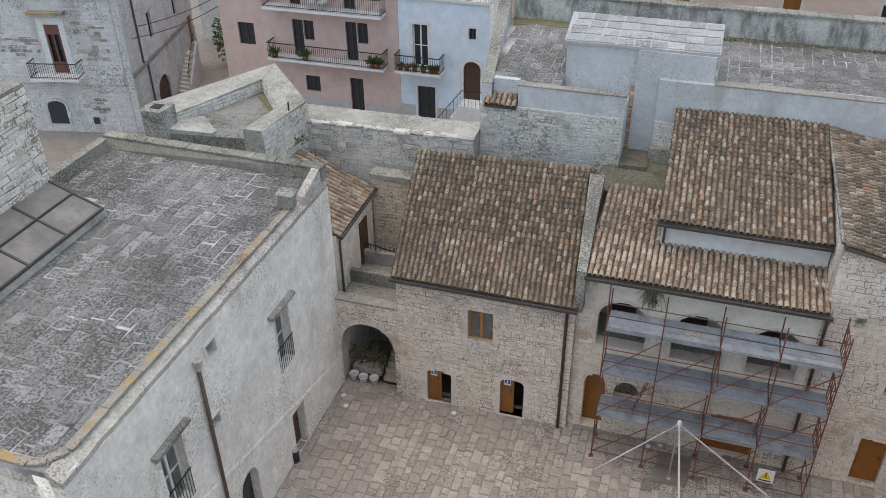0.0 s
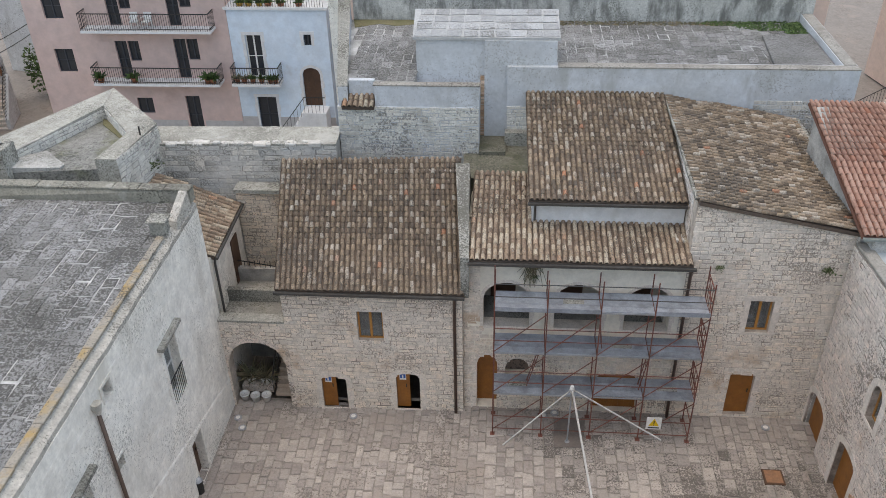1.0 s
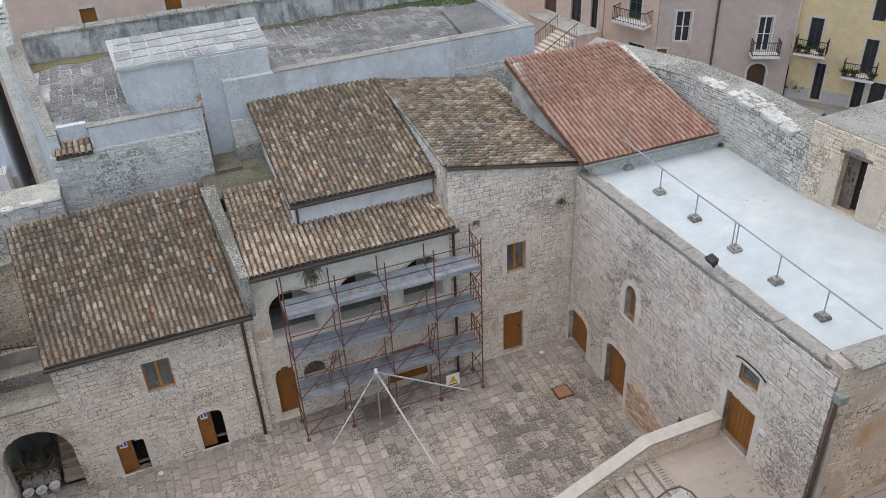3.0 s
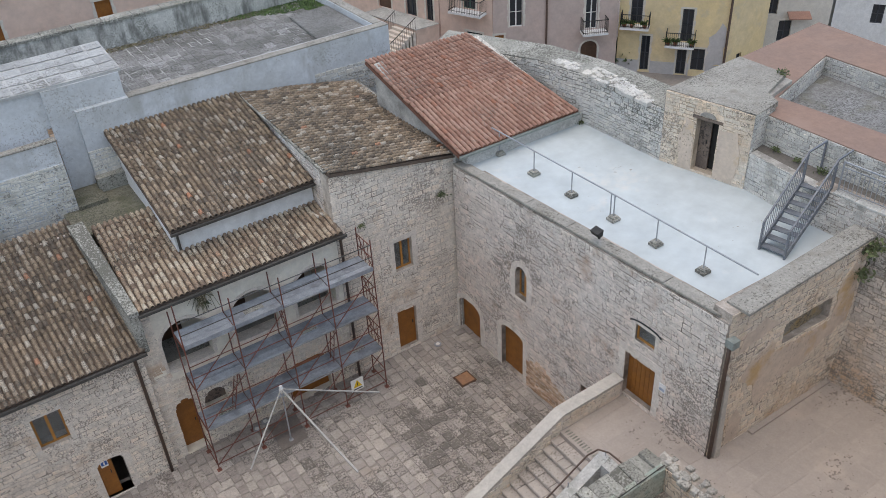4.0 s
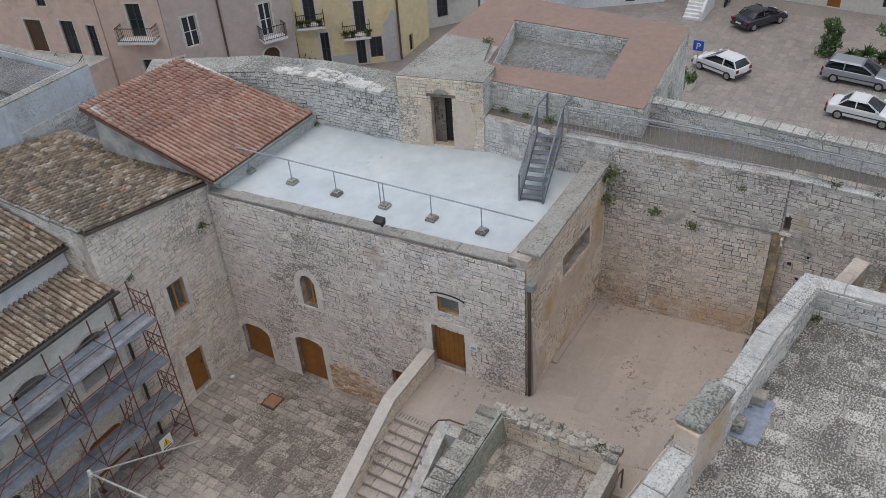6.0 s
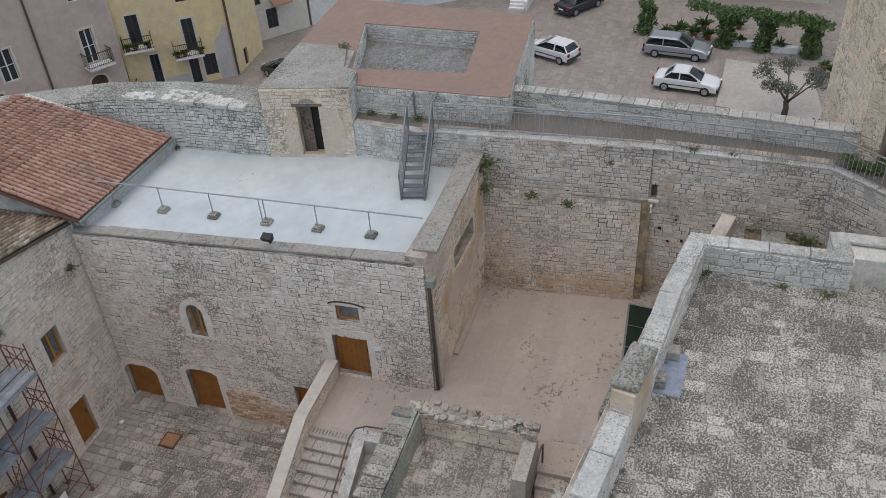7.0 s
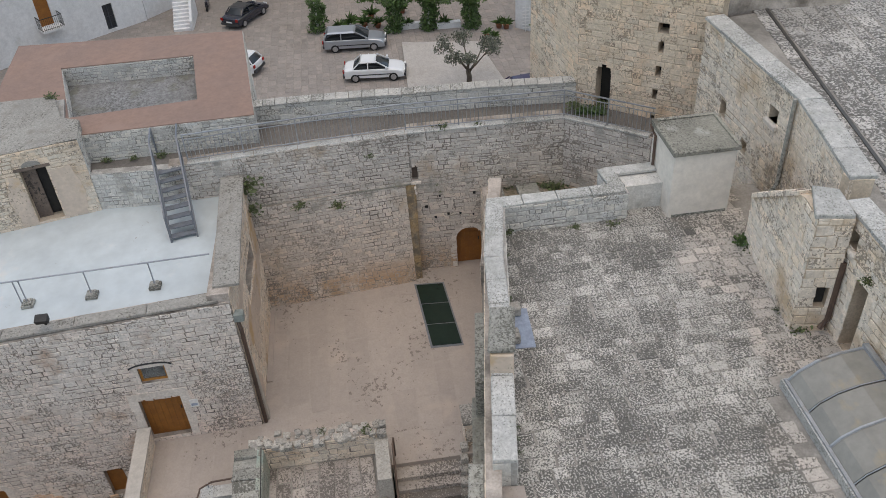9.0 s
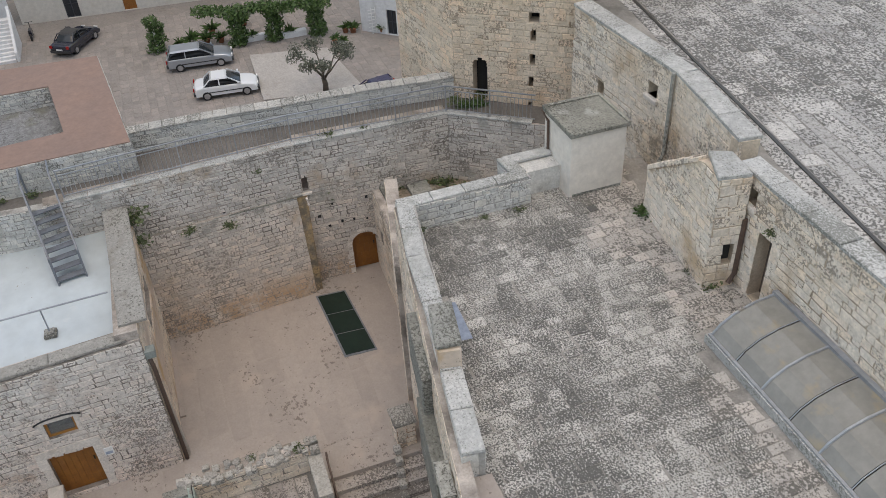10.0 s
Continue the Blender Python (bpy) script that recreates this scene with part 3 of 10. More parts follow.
def lay(parent, cells, o, du, dv, n, material, depth, name="stone", singles=0, near=None):
    """Lays blocks in a plane: cells are (u0, u1, v0, v1). Up to `singles` of them, those that near() picks, are pieces of
    their own; the rest is joined."""
    o, du, dv, n = Vector(o), Vector(du), Vector(dv), Vector(n)
    us = units(name, material)
    raw = [(np.array([tuple(v.co) for v in me.vertices]), [tuple(p.vertices) for p in me.polygons]) for me in us]
    mb = MB()
    order = sorted(range(len(cells)), key=lambda i: near(cells[i])) if near else list(range(len(cells)))
    chosen = set(order[:singles])
    for i, (u0, u1, v0, v1) in enumerate(cells):
        m = frame_of(o + du * u0 + dv * v0, du * (u1 - u0), dv * (v1 - v0), n * depth * rng.uniform(0.6, 1.25))
        k = rng.randrange(len(us))
        if i in chosen:
            piece(name, us[k], m, parent)
        else:
            a = np.array(m)
            pts = raw[k][0] @ a[:3, :3].T + a[:3, 3]
            b = len(mb.v)
            mb.v += [tuple(p) for p in pts]
            mb.f += [tuple(q + b for q in f) for f in raw[k][1]]
    if mb.v:
        part(name + "work" if name == "stone" else name + "_field", mb, material, parent, kind="stuff")


def courses(W, H, openings, ch=(0.13, 0.215), ln=(0.16, 0.42), gap=0.026, seed=1, top=None, v0=0.0):
    """Random coursed masonry over a W by H face, keeping clear of openings (u0, u1, v0, v1, rise)."""
    r = random.Random(seed)
    out, v = [], v0
    while v < H - 0.05:
        h = min(r.uniform(*ch), H - v)
        u = -r.uniform(0, 0.2)
        free = []
        for a, b, c, d, *rise in openings:
            rise = rise[0] if rise else 0.0
            mid = v + h / 2
            if c - 0.02 < mid < d:
                free.append((a, b))
            elif rise and d <= mid < d + rise:
                k = math.sqrt(max(0.0, 1 - ((mid - d) / rise) ** 2)) * (b - a) / 2
                free.append(((a + b) / 2 - k, (a + b) / 2 + k))
        free.sort()
        spans, s = [], 0.0
        for a, b in free:
            if a > s:
                spans.append((s, a))
            s = max(s, b)
        if s < W:
            spans.append((s, W))
        for a, b in spans:
            u = a
            while u < b - 0.03:
                l = r.uniform(*ln)
                e = u + l
                if b - e < ln[0] * 0.6:
                    e = b
                e = min(e, b)
                hh = h
                if top:
                    lim = min(top(u), top(e)) - 0.02
                    hh = min(h, lim - v)
                if hh > 0.05:
                    g = gap * r.uniform(0.25, 1.1)
                    a_, b_ = v + g / 2 + r.uniform(-.016, .016), v + hh - g / 2 + r.uniform(-.016, .016)
                    if hh > 0.15 and e - u > 0.2 and r.random() < 0.16:
                        m_ = a_ + (b_ - a_) * r.uniform(0.4, 0.6)
                        out += [(u + g / 2, e - g / 2, a_, m_ - g / 3), (u + g / 2, e - g / 2, m_ + g / 3, b_)]
                    else:
                        out.append((u + g / 2, e - g / 2, a_, b_))
                u = e
        v += h
    return out


def wall(name, parent, o, du, n, W, H, thick, material, openings=(), label="", top=None, seg=10):
    """An upright wall face with thickness and real openings (u0, u1, v0, v1, rise of an arch above v1)."""
    o, du, n = Vector(o), Vector(du), Vector(n)
    cuts = {0.0, float(W)}
    cols = []
    for a, b, c, d, *rise in openings:
        rise = rise[0] if rise else 0.0
        k = seg if rise else 1
        for i in range(k + 1):
            cuts.add(round(a + (b - a) * i / k, 5))
        f = lambda u, a=a, b=b, d=d, rise=rise: d + rise * math.sqrt(max(0.0, 1 - ((u - (a + b) / 2) / ((b - a) / 2)) ** 2)) if rise else d
        cols.append((a, b, c, f))
    if top:
        for i in range(1, 9):
            cuts.add(round(W * i / 9, 5))
    cuts = sorted(cuts)
    tp = top or (lambda u: H)
    mb = MB()
    P = lambda u, v, k: tuple(o + du * u + Vector((0, 0, v)) - n * (thick if k else 0.0))

    def quad(u0, u1, a0, a1, b0, b1):
        mb.add([P(u0, a0, 0), P(u1, a1, 0), P(u1, b1, 0), P(u0, b0, 0)], [(0, 1, 2, 3)])
        mb.add([P(u0, a0, 1), P(u1, a1, 1), P(u1, b1, 1), P(u0, b0, 1)], [(3, 2, 1, 0)])

    for u0, u1 in zip(cuts, cuts[1:]):
        if u1 - u0 < 1e-4:
            continue
        mid = (u0 + u1) / 2
        here = sorted([c for c in cols if c[0] < mid < c[1]], key=lambda c: c[2])
        a0 = a1 = 0.0
        for a, b, c, f in here:
            if c > max(a0, a1) + 1e-4:
                quad(u0, u1, a0, a1, c, c)
            t0, t1 = f(u0), f(u1)
            mb.add([P(u0, c, 0), P(u1, c, 0), P(u1, c, 1), P(u0, c, 1)], [(3, 2, 1, 0)])
            mb.add([P(u0, t0, 0), P(u1, t1, 0), P(u1, t1, 1), P(u0, t0, 1)], [(0, 1, 2, 3)])
            if abs(u0 - a) < 1e-4:
                mb.add([P(u0, c, 0), P(u0, t0, 0), P(u0, t0, 1), P(u0, c, 1)], [(3, 2, 1, 0)])
            if abs(u1 - b) < 1e-4:
                mb.add([P(u1, c, 0), P(u1, t1, 0), P(u1, t1, 1), P(u1, c, 1)], [(0, 1, 2, 3)])
            a0, a1 = t0, t1
        quad(u0, u1, a0, a1, tp(u0), tp(u1))
        mb.add([P(u0, tp(u0), 0), P(u1, tp(u1), 0), P(u1, tp(u1), 1), P(u0, tp(u0), 1)], [(0, 1, 2, 3)])
    mb.add([P(0, 0, 0), P(0, tp(0), 0), P(0, tp(0), 1), P(0, 0, 1)], [(0, 1, 2, 3)])
    mb.add([P(W, 0, 0), P(W, tp(W), 0), P(W, tp(W), 1), P(W, 0, 1)], [(3, 2, 1, 0)])
    return part(name, mb, material, parent, label)


def stone_wall(name, parent, p0, p1, z0, H, thick, stone, mortar, openings=(), label="", top=None, ch=(0.13, 0.215), ln=(0.16, 0.42), proud=0.02,
               seed=1, singles=0, near=None):
    """A masonry wall whose face runs from p0 to p1 with the outside to the right of that way."""
    a, b = Vector((*p0, z0)), Vector((*p1, z0))
    W = (b - a).length
    du = (b - a) / W
    n = Vector((du.y, -du.x, 0))
    w = wall(name, parent, a, du, n, W, H, thick, mortar, openings, label, top)
    cells = courses(W, H, openings, ch, ln, seed=seed, top=top)
    lay(w, cells, a, du, (0, 0, 1), n, stone, proud, singles=singles, near=near)
    return w


def battered_wall(name, parent, b0, b1, t0, t1, z0, z1, thick, stone, mortar, seed=1, ch=(0.13, 0.2), ln=(0.16, 0.42), label="", proud=0.02):
    """A masonry wall that leans back from its foot b0-b1 at z0 to its head t0-t1 at z1, the outside to the right."""
    a, b, c, d = Vector((*b0, z0)), Vector((*b1, z0)), Vector((*t1, z1)), Vector((*t0, z1))
    du = (b - a).normalized()
    dv = ((c + d) / 2 - (a + b) / 2)
    dv = (dv - du * dv.dot(du)).normalized()
    n = du.cross(dv).normalized()
    H = (d - a).dot(dv)
    c, d = b + dv * H, a + dv * H
    w = part(name, MB().add([a, b, c, d] + [p - n * thick for p in (a, b, c, d)], [(0, 1, 2, 3), (7, 6, 5, 4), (0, 4, 5, 1), (1, 5, 6, 2), (2, 6, 7, 3), (3, 7, 4, 0)]), mortar, parent, label)
    lay(w, courses((b - a).length, H, [], ch, ln, seed=seed), a, du, dv, n, stone, proud)
    return w


def surround(parent, o, du, n, u0, u1, v0, v1, rise=0.0, w=0.16, proud=0.035, material=None, name="surround", sill=False, single=True):
    """Dressed jambs, lintel or voussoirs round an opening, one mesh."""
    o, du, n = Vector(o), Vector(du), Vector(n)
    mb = MB()
    mat_ = material or M_DRESSED

    def put(p8):
        if single:
            part("surround_stone", MB().hexa(p8), mat_, parent)
        else:
            mb.hexa(p8)

    def block(a0, a1, c0, c1):
        g = 0.004
        ps = [(a0 + g, c0 + g), (a1 - g, c0 + g), (a1 - g, c1 - g), (a0 + g, c1 - g)]
        lo = [o + du * p[0] + Vector((0, 0, p[1])) - n * 0.06 for p in ps]
        hi = [q + n * (0.06 + proud) for q in lo]
        put([tuple(q) for q in lo] + [tuple(q) for q in hi])
    k = max(2, round((v1 - v0) / 0.42))
    for i in range(k):
        a, b = v0 + (v1 - v0) * i / k, v0 + (v1 - v0) * (i + 1) / k
        ex = 0.05 if i % 2 else 0.0
        block(u0 - w - ex, u0, a, b)
        block(u1, u1 + w + ex, a, b)
    if rise:
        m = 9
        c, r = (u0 + u1) / 2, (u1 - u0) / 2
        for i in range(m):
            q = []
            for t in (math.pi * i / m, math.pi * (i + 1) / m):
                q.append((c - r * math.cos(t), v1 + rise * math.sin(t)))
                q.append((c - (r + w) * math.cos(t), v1 + (rise + w) * math.sin(t)))
            ps = [q[0], q[2], q[3], q[1]]
            lo = [o + du * p[0] + Vector((0, 0, p[1])) - n * 0.06 for p in ps]
            hi = [p + n * (0.06 + proud) for p in lo]
            put([tuple(p) for p in lo] + [tuple(p) for p in hi])
    else:
        block(u0 - w - 0.04, u1 + w + 0.04, v1, v1 + w * 1.15)
    if sill:
        block(u0 - w - 0.06, u1 + w + 0.06, v0 - 0.1, v0)
    return None if single else part(name, mb, mat_, parent)


def arch_points(u0, u1, v0, v1, rise, k=10):
    pts = [(u0, v0), (u1, v0)]
    if rise:
        c, r = (u0 + u1) / 2, (u1 - u0) / 2
        pts += [(c + r * math.cos(math.pi * i / k), v1 + rise * math.sin(math.pi * i / k)) for i in range(k + 1)]
    else:
        pts += [(u1, v1), (u0, v1)]
    return pts


def plate(o, du, n, pts, d0, d1):
    """A flat plate in a wall plane from an outline (u, v), between depths d0 and d1 behind the face."""
    o, du, n = Vector(o), Vector(du), Vector(n)
    k = len(pts)
    mb = MB()
    vs = [tuple(o + du * u + Vector((0, 0, v)) - n * d1) for u, v in pts] + [tuple(o + du * u + Vector((0, 0, v)) - n * d0) for u, v in pts]
    mb.add(vs, [tuple(range(k - 1, -1, -1)), tuple(range(k, 2 * k))] + [(i, (i + 1) % k, k + (i + 1) % k, k + i) for i in range(k)])
    return mb


def door_leaf(parent, o, du, n, u0, u1, v0, v1, rise=0.0, depth=0.18, material=None, planks=0, label="", handle=True, name="door"):
    """A leaf set back in its opening, with battens as pieces of relief and a small handle."""
    material = material or M_WOOD
    d = part(name, plate(o, du, n, arch_points(u0, u1, v0, v1, rise), depth, depth + 0.06), material, parent, label)
    if planks:
        for i in range(planks):
            a, b = u0 + (u1 - u0) * i / planks + 0.006, u0 + (u1 - u0) * (i + 1) / planks - 0.006
            part("board", plate(o, du, n, [(a, v0 + 0.03), (b, v0 + 0.03), (b, v1 - 0.01), (a, v1 - 0.01)], depth - 0.015, depth + 0.01), material, d)
    if handle:
        o, du, n = Vector(o), Vector(du), Vector(n)
        c = o + du * (u1 - 0.12) + Vector((0, 0, v0 + 1.0)) - n * (depth - 0.03)
        part("door_handle", MB().beam(c, c + Vector((0, 0, 0.14)), 0.03), M_IRON, d)
    return d


def window_in(parent, o, du, n, u0, u1, v0, v1, rise=0.0, depth=0.16, material=None, panes=2, bars=0, label="", glass=None, name="window"):
    """A casement: outer frame, mullions, panes."""
    material = material or M_FRAME
    w = 0.06
    mb = MB()

    def bar(a0, a1, c0, c1, e=0.0):
        q = plate(o, du, n, [(a0, c0), (a1, c0), (a1, c1), (a0, c1)], depth - e, depth + 0.06)
        mb.add(q.v, q.f)
    top = v1 + rise * 0.7
    bar(u0, u0 + w, v0, v1)
    bar(u1 - w, u1, v0, v1)
    bar(u0, u1, v0, v0 + w, 0.005)
    if not rise:
        bar(u0, u1, v1 - w, v1, 0.005)
    for i in range(1, panes):
        c = u0 + (u1 - u0) * i / panes
        bar(c - w * 0.7, c + w * 0.7, v0, top if rise else v1, 0.01)
    for i in range(1, bars + 1):
        c = v0 + (v1 - v0) * i / (bars + 1)
        bar(u0, u1, c - 0.02, c + 0.02, 0.008)
    f = part(name, mb, material, parent, label)
    g = glass or M_GLASS
    if rise:
        part("pane", plate(o, du, n, arch_points(u0 + 0.01, u1 - 0.01, v0 + 0.01, v1, rise), depth + 0.025, depth + 0.035), g, f)
    else:
        for i in range(panes):
            a, b = u0 + (u1 - u0) * i / panes + w * 0.5, u0 + (u1 - u0) * (i + 1) / panes - w * 0.5
            part("pane", plate(o, du, n, [(a, v0 + w * 0.5), (b, v0 + w * 0.5), (b, v1 - w * 0.5), (a, v1 - w * 0.5)], depth + 0.025, depth + 0.035), g, f)
    return f


def unit_tile(material, k):
    """A barrel tile: 1 wide, 1 long, the wide end at the eave, with a lip."""
    r = random.Random(40 + k)
    n = 5
    me = bpy.data.meshes.new("tile")
    v = []
    for y, s, z in ((0.0, 0.5, 0.0), (1.0, 0.40, 0.0)):
        for t in (1.0, 0.80):
            for i in range(n + 1):
                a = math.pi * i / n
                v.append((math.cos(a) * s * t + r.uniform(-0.012, 0.012), y + (0.03 * r.uniform(-1, 1) if y == 0 else 0), z + math.sin(a) * (1.0 if y == 0 else 0.86) * (t if t == 1.0 else 0.74)))
    m = n + 1
    f = [(i, i + 1, 2 * m + i + 1, 2 * m + i) for i in range(n)]
    f += [(m + i, m + i + 1, i + 1, i) for i in range(n)]
    me.from_pydata(v, [], [tuple(reversed(q)) for q in f])
    me.materials.append(material)
    me.shade_smooth()
    return me


def tile_roof(house, name, e0, e1, r0, r1, ncol, nrow, material, pan, label, singles=300, seed=3, lift=0.0, warp=0.03):
    """A barrel-tiled pitch between its eave e0-e1 and its ridge r0-r1: deck, pan courses and cover tiles."""
    e0, e1, r0, r1 = map(Vector, (e0, e1, r0, r1))
    up = (e1 - e0).cross(r0 - e0).normalized()
    if up.z < 0:
        up = -up
    mb = MB()
    t = up * 0.12
    q = [e0, e1, r1, r0]
    if (e1 - e0).cross(r0 - e0).z < 0:
        q = [e0, r0, r1, e1]
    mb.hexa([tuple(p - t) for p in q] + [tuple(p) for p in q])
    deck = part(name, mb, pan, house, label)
    r = random.Random(seed)
    S = lambda u, v: (e0.lerp(e1, u)).lerp(r0.lerp(r1, u), v) + up * (warp * math.sin(u * 7 + seed) * math.sin(v * 5 + 1) + 0.01)
    # Pan courses, in a material darkened for the shade between covers
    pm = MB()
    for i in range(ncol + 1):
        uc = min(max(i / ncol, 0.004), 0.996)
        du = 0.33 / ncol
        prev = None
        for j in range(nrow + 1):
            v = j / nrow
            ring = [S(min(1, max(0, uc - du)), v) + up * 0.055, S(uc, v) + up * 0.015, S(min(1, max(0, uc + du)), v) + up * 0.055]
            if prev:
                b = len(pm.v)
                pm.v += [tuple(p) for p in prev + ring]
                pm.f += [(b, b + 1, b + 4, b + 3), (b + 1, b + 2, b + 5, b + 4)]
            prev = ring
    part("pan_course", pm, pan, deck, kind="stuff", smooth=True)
    ms = [unit_tile(material, k) for k in range(4)]
    raw = [(np.array([tuple(p.co) for p in me.vertices]), [tuple(p.vertices) for p in me.polygons]) for me in ms]
    cm = MB()
    done = 0
    w = ((e1 - e0).length + (r1 - r0).length) / 2 / ncol
    for j in range(nrow):
        for i in range(ncol):
            u = (i + 0.5) / ncol + r.uniform(-0.06, 0.06) / ncol
            a, b = S(u, j / nrow), S(u, min(1.02, (j + 1.22) / nrow))
            dv = b - a
            dv -= up * 0.035
            dv += (e1 - e0).normalized() * r.uniform(-0.02, 0.02)
            du = (S(min(1, u + 0.4 / ncol), j / nrow) - S(max(0, u - 0.4 / ncol), j / nrow)).normalized() * w * 0.83
            hgt = up * w * 0.47
            m = frame_of(a + up * (0.045 + r.uniform(0, 0.012)), du, dv, hgt)
            k = r.randrange(4)
            if done < singles:
                piece("tile", ms[k], m, deck)
                done += 1
            else:
                A = np.array(m)
                pts = raw[k][0] @ A[:3, :3].T + A[:3, 3]
                base = len(cm.v)
                cm.v += [tuple(p) for p in pts]
                cm.f += [tuple(x + base for x in f) for f in raw[k][1]]
    if cm.v:
        part("tile_field", cm, material, deck, kind="stuff", smooth=True)
    return deck


def slabs(parent, x0, x1, y0, y1, z, sx, sy, material, name="slab", gap=0.02, depth=0.03, singles=0, near=None, seed=1, inside=None, zf=None, along="x"):
    """Courses of flat slabs over a rectangle; inside(x, y) may leave some out; along names the way of the courses."""
    r = random.Random(seed)
    cells = []
    A0, A1, B0, B1 = (x0, x1, y0, y1) if along == "x" else (y0, y1, x0, x1)
    b = B0
    while b < B1 - 0.05:
        h = min(r.uniform(*sy), B1 - b)
        a = A0 - r.uniform(0, 0.3)
        while a < A1 - 0.05:
            l = r.uniform(*sx)
            s, e = max(a, A0), min(a + l, A1)
            a += l
            if e - s < 0.1:
                continue
            c = (s + gap / 2, e - gap / 2, b + gap / 2, b + h - gap / 2)
            if along != "x":
                c = (c[2], c[3], c[0], c[1])
            if inside is None or inside((c[0] + c[1]) / 2, (c[2] + c[3]) / 2):
                cells.append(c)
        b += h
    if zf is None:
        lay(parent, cells, (0, 0, z), (1, 0, 0), (0, 1, 0), (0, 0, 1), material, depth, name=name, singles=singles, near=near)
    else:
        lay_on(parent, cells, zf, material, depth, name, singles, near)


def lay_on(parent, cells, zf, material, depth, name, singles, near):
    """Slabs on a gently sloping floor."""
    us = units(name, material)
    raw = [(np.array([tuple(v.co) for v in me.vertices]), [tuple(p.vertices) for p in me.polygons]) for me in us]
    order = sorted(range(len(cells)), key=lambda i: near(cells[i])) if near else list(range(len(cells)))
    chosen = set(order[:singles])
    mb = MB()
    for i, (a, b, c, d) in enumerate(cells):
        z00, z10, z01 = zf(a, c), zf(b, c), zf(a, d)
        m = frame_of((a, c, z00), (b - a, 0, z10 - z00), (0, d - c, z01 - z00), (0, 0, depth * rng.uniform(0.7, 1.2)))
        k = rng.randrange(len(us))
        if i in chosen:
            piece(name, us[k], m, parent)
        else:
            A = np.array(m)
            pts = raw[k][0] @ A[:3, :3].T + A[:3, 3]
            base = len(mb.v)
            mb.v += [tuple(p) for p in pts]
            mb.f += [tuple(q + base for q in f) for f in raw[k][1]]
    if mb.v:
        part(name + "_field", mb, material, parent, kind="stuff")


def ragged(pts, seed, step=0.16, jit=0.055):
    """A broken outline through the corners given, as flaking plaster has."""
    r = random.Random(seed)
    out = []
    for (u0, v0), (u1, v1) in zip(pts, pts[1:] + pts[:1]):
        k = max(1, int(math.hypot(u1 - u0, v1 - v0) / step))
        for q in range(k):
            out.append((u0 + (u1 - u0) * q / k + r.uniform(-jit, jit), v0 + (v1 - v0) * q / k + r.uniform(-jit, jit)))
    return out


BRICK = {}


def unit_block(material):
    """A unit block with softened top edges, centred on its long axis."""
    if material.name not in BRICK:
        me = bpy.data.meshes.new("coping_stone")
        c = 0.06
        lo = [(0, -.5, 0), (1, -.5, 0), (1, .5, 0), (0, .5, 0)]
        mid = [(x, y, .8) for x, y, z in lo]
        hi = [(c * .3, -.5 + c, 1), (1 - c * .3, -.5 + c, 1), (1 - c * .3, .5 - c, 1), (c * .3, .5 - c, 1)]
        me.from_pydata(lo + mid + hi, [], [(3, 2, 1, 0), (8, 9, 10, 11)] + [(k + i, k + (i + 1) % 4, k + 4 + (i + 1) % 4, k + 4 + i) for k in (0, 4) for i in range(4)])
        me.materials.append(material)
        BRICK[material.name] = me
    return BRICK[material.name]


def coping(name, parent, pts, w, h, material, step=0.9, label="", gap=0.008):
    """Coping stones laid along a line of points (x, y, z of their underside), each stone a piece."""
    me = unit_block(material)
    for a, b in zip(pts, pts[1:]):
        a, b = Vector(a), Vector(b)
        k = max(1, round((b - a).length / step))
        for i in range(k):
            p, q = a.lerp(b, i / k), a.lerp(b, (i + 1) / k)
            d = (q - p).normalized()
            p, q = p + d * gap, q - d * gap
            s = Vector((-d.y, d.x, 0)).normalized() * (w + rng.uniform(-0.02, 0.02))
            piece("coping_stone", me, frame_of(p + s * rng.uniform(-.01, .01), q - p, s, d.cross(s).normalized() * (h + rng.uniform(-0.008, 0.008))), parent)


def leaves(mb, c, rad, count, size, r, flat=0.7):
    """Small leaf blades scattered in a blob."""
    for _ in range(count):
        d = Vector((r.gauss(0, 1), r.gauss(0, 1), r.gauss(0, 1) * flat))
        d = d.normalized() * (r.random() ** 0.45)
        p = Vector(c) + Vector((d.x * rad[0], d.y * rad[1], d.z * rad[2]))
        a = Vector((r.gauss(0, 1), r.gauss(0, 1), r.gauss(0, 1))).normalized()
        b = a.orthogonal().normalized()
        s = size * r.uniform(0.6, 1.3)
        mb.add([p - a * s, p + b * s * 0.42, p + a * s, p - b * s * 0.42], [(0, 1, 2, 3)])


def tuft(x, y, z, s=0.25, material=None, label="green weed growing from the masonry", n=40, hang=0.0, name="wall_weed"):
    r = random.Random(int((x * 13 + y * 7 + z * 3) * 100))
    mb = MB()
    for _ in range(n * 2):
        c = Vector((r.gauss(0, 1), r.gauss(0, 1), r.uniform(-0.8, 0.9) - hang)) * s * 0.36
        d = Vector((r.gauss(0, 1), r.gauss(0, 1), r.uniform(-0.4, 1.0) - hang)).normalized() * s * r.uniform(0.18, 0.42)
        b = d.orthogonal().normalized() * s * 0.09
        p = Vector((x, y, z)) + c
        mb.add([p - b * 0.3, p + d * 0.5 + b, p + d, p + d * 0.5 - b], [(0, 1, 2, 3)])
        mb.add([Vector((x, y, z)), p - b * 0.3, p + b * 0.1], [(0, 1, 2)])
    t = part(name, mb, material or M_WEED, None, label)
    return tagged(t, category="plant")

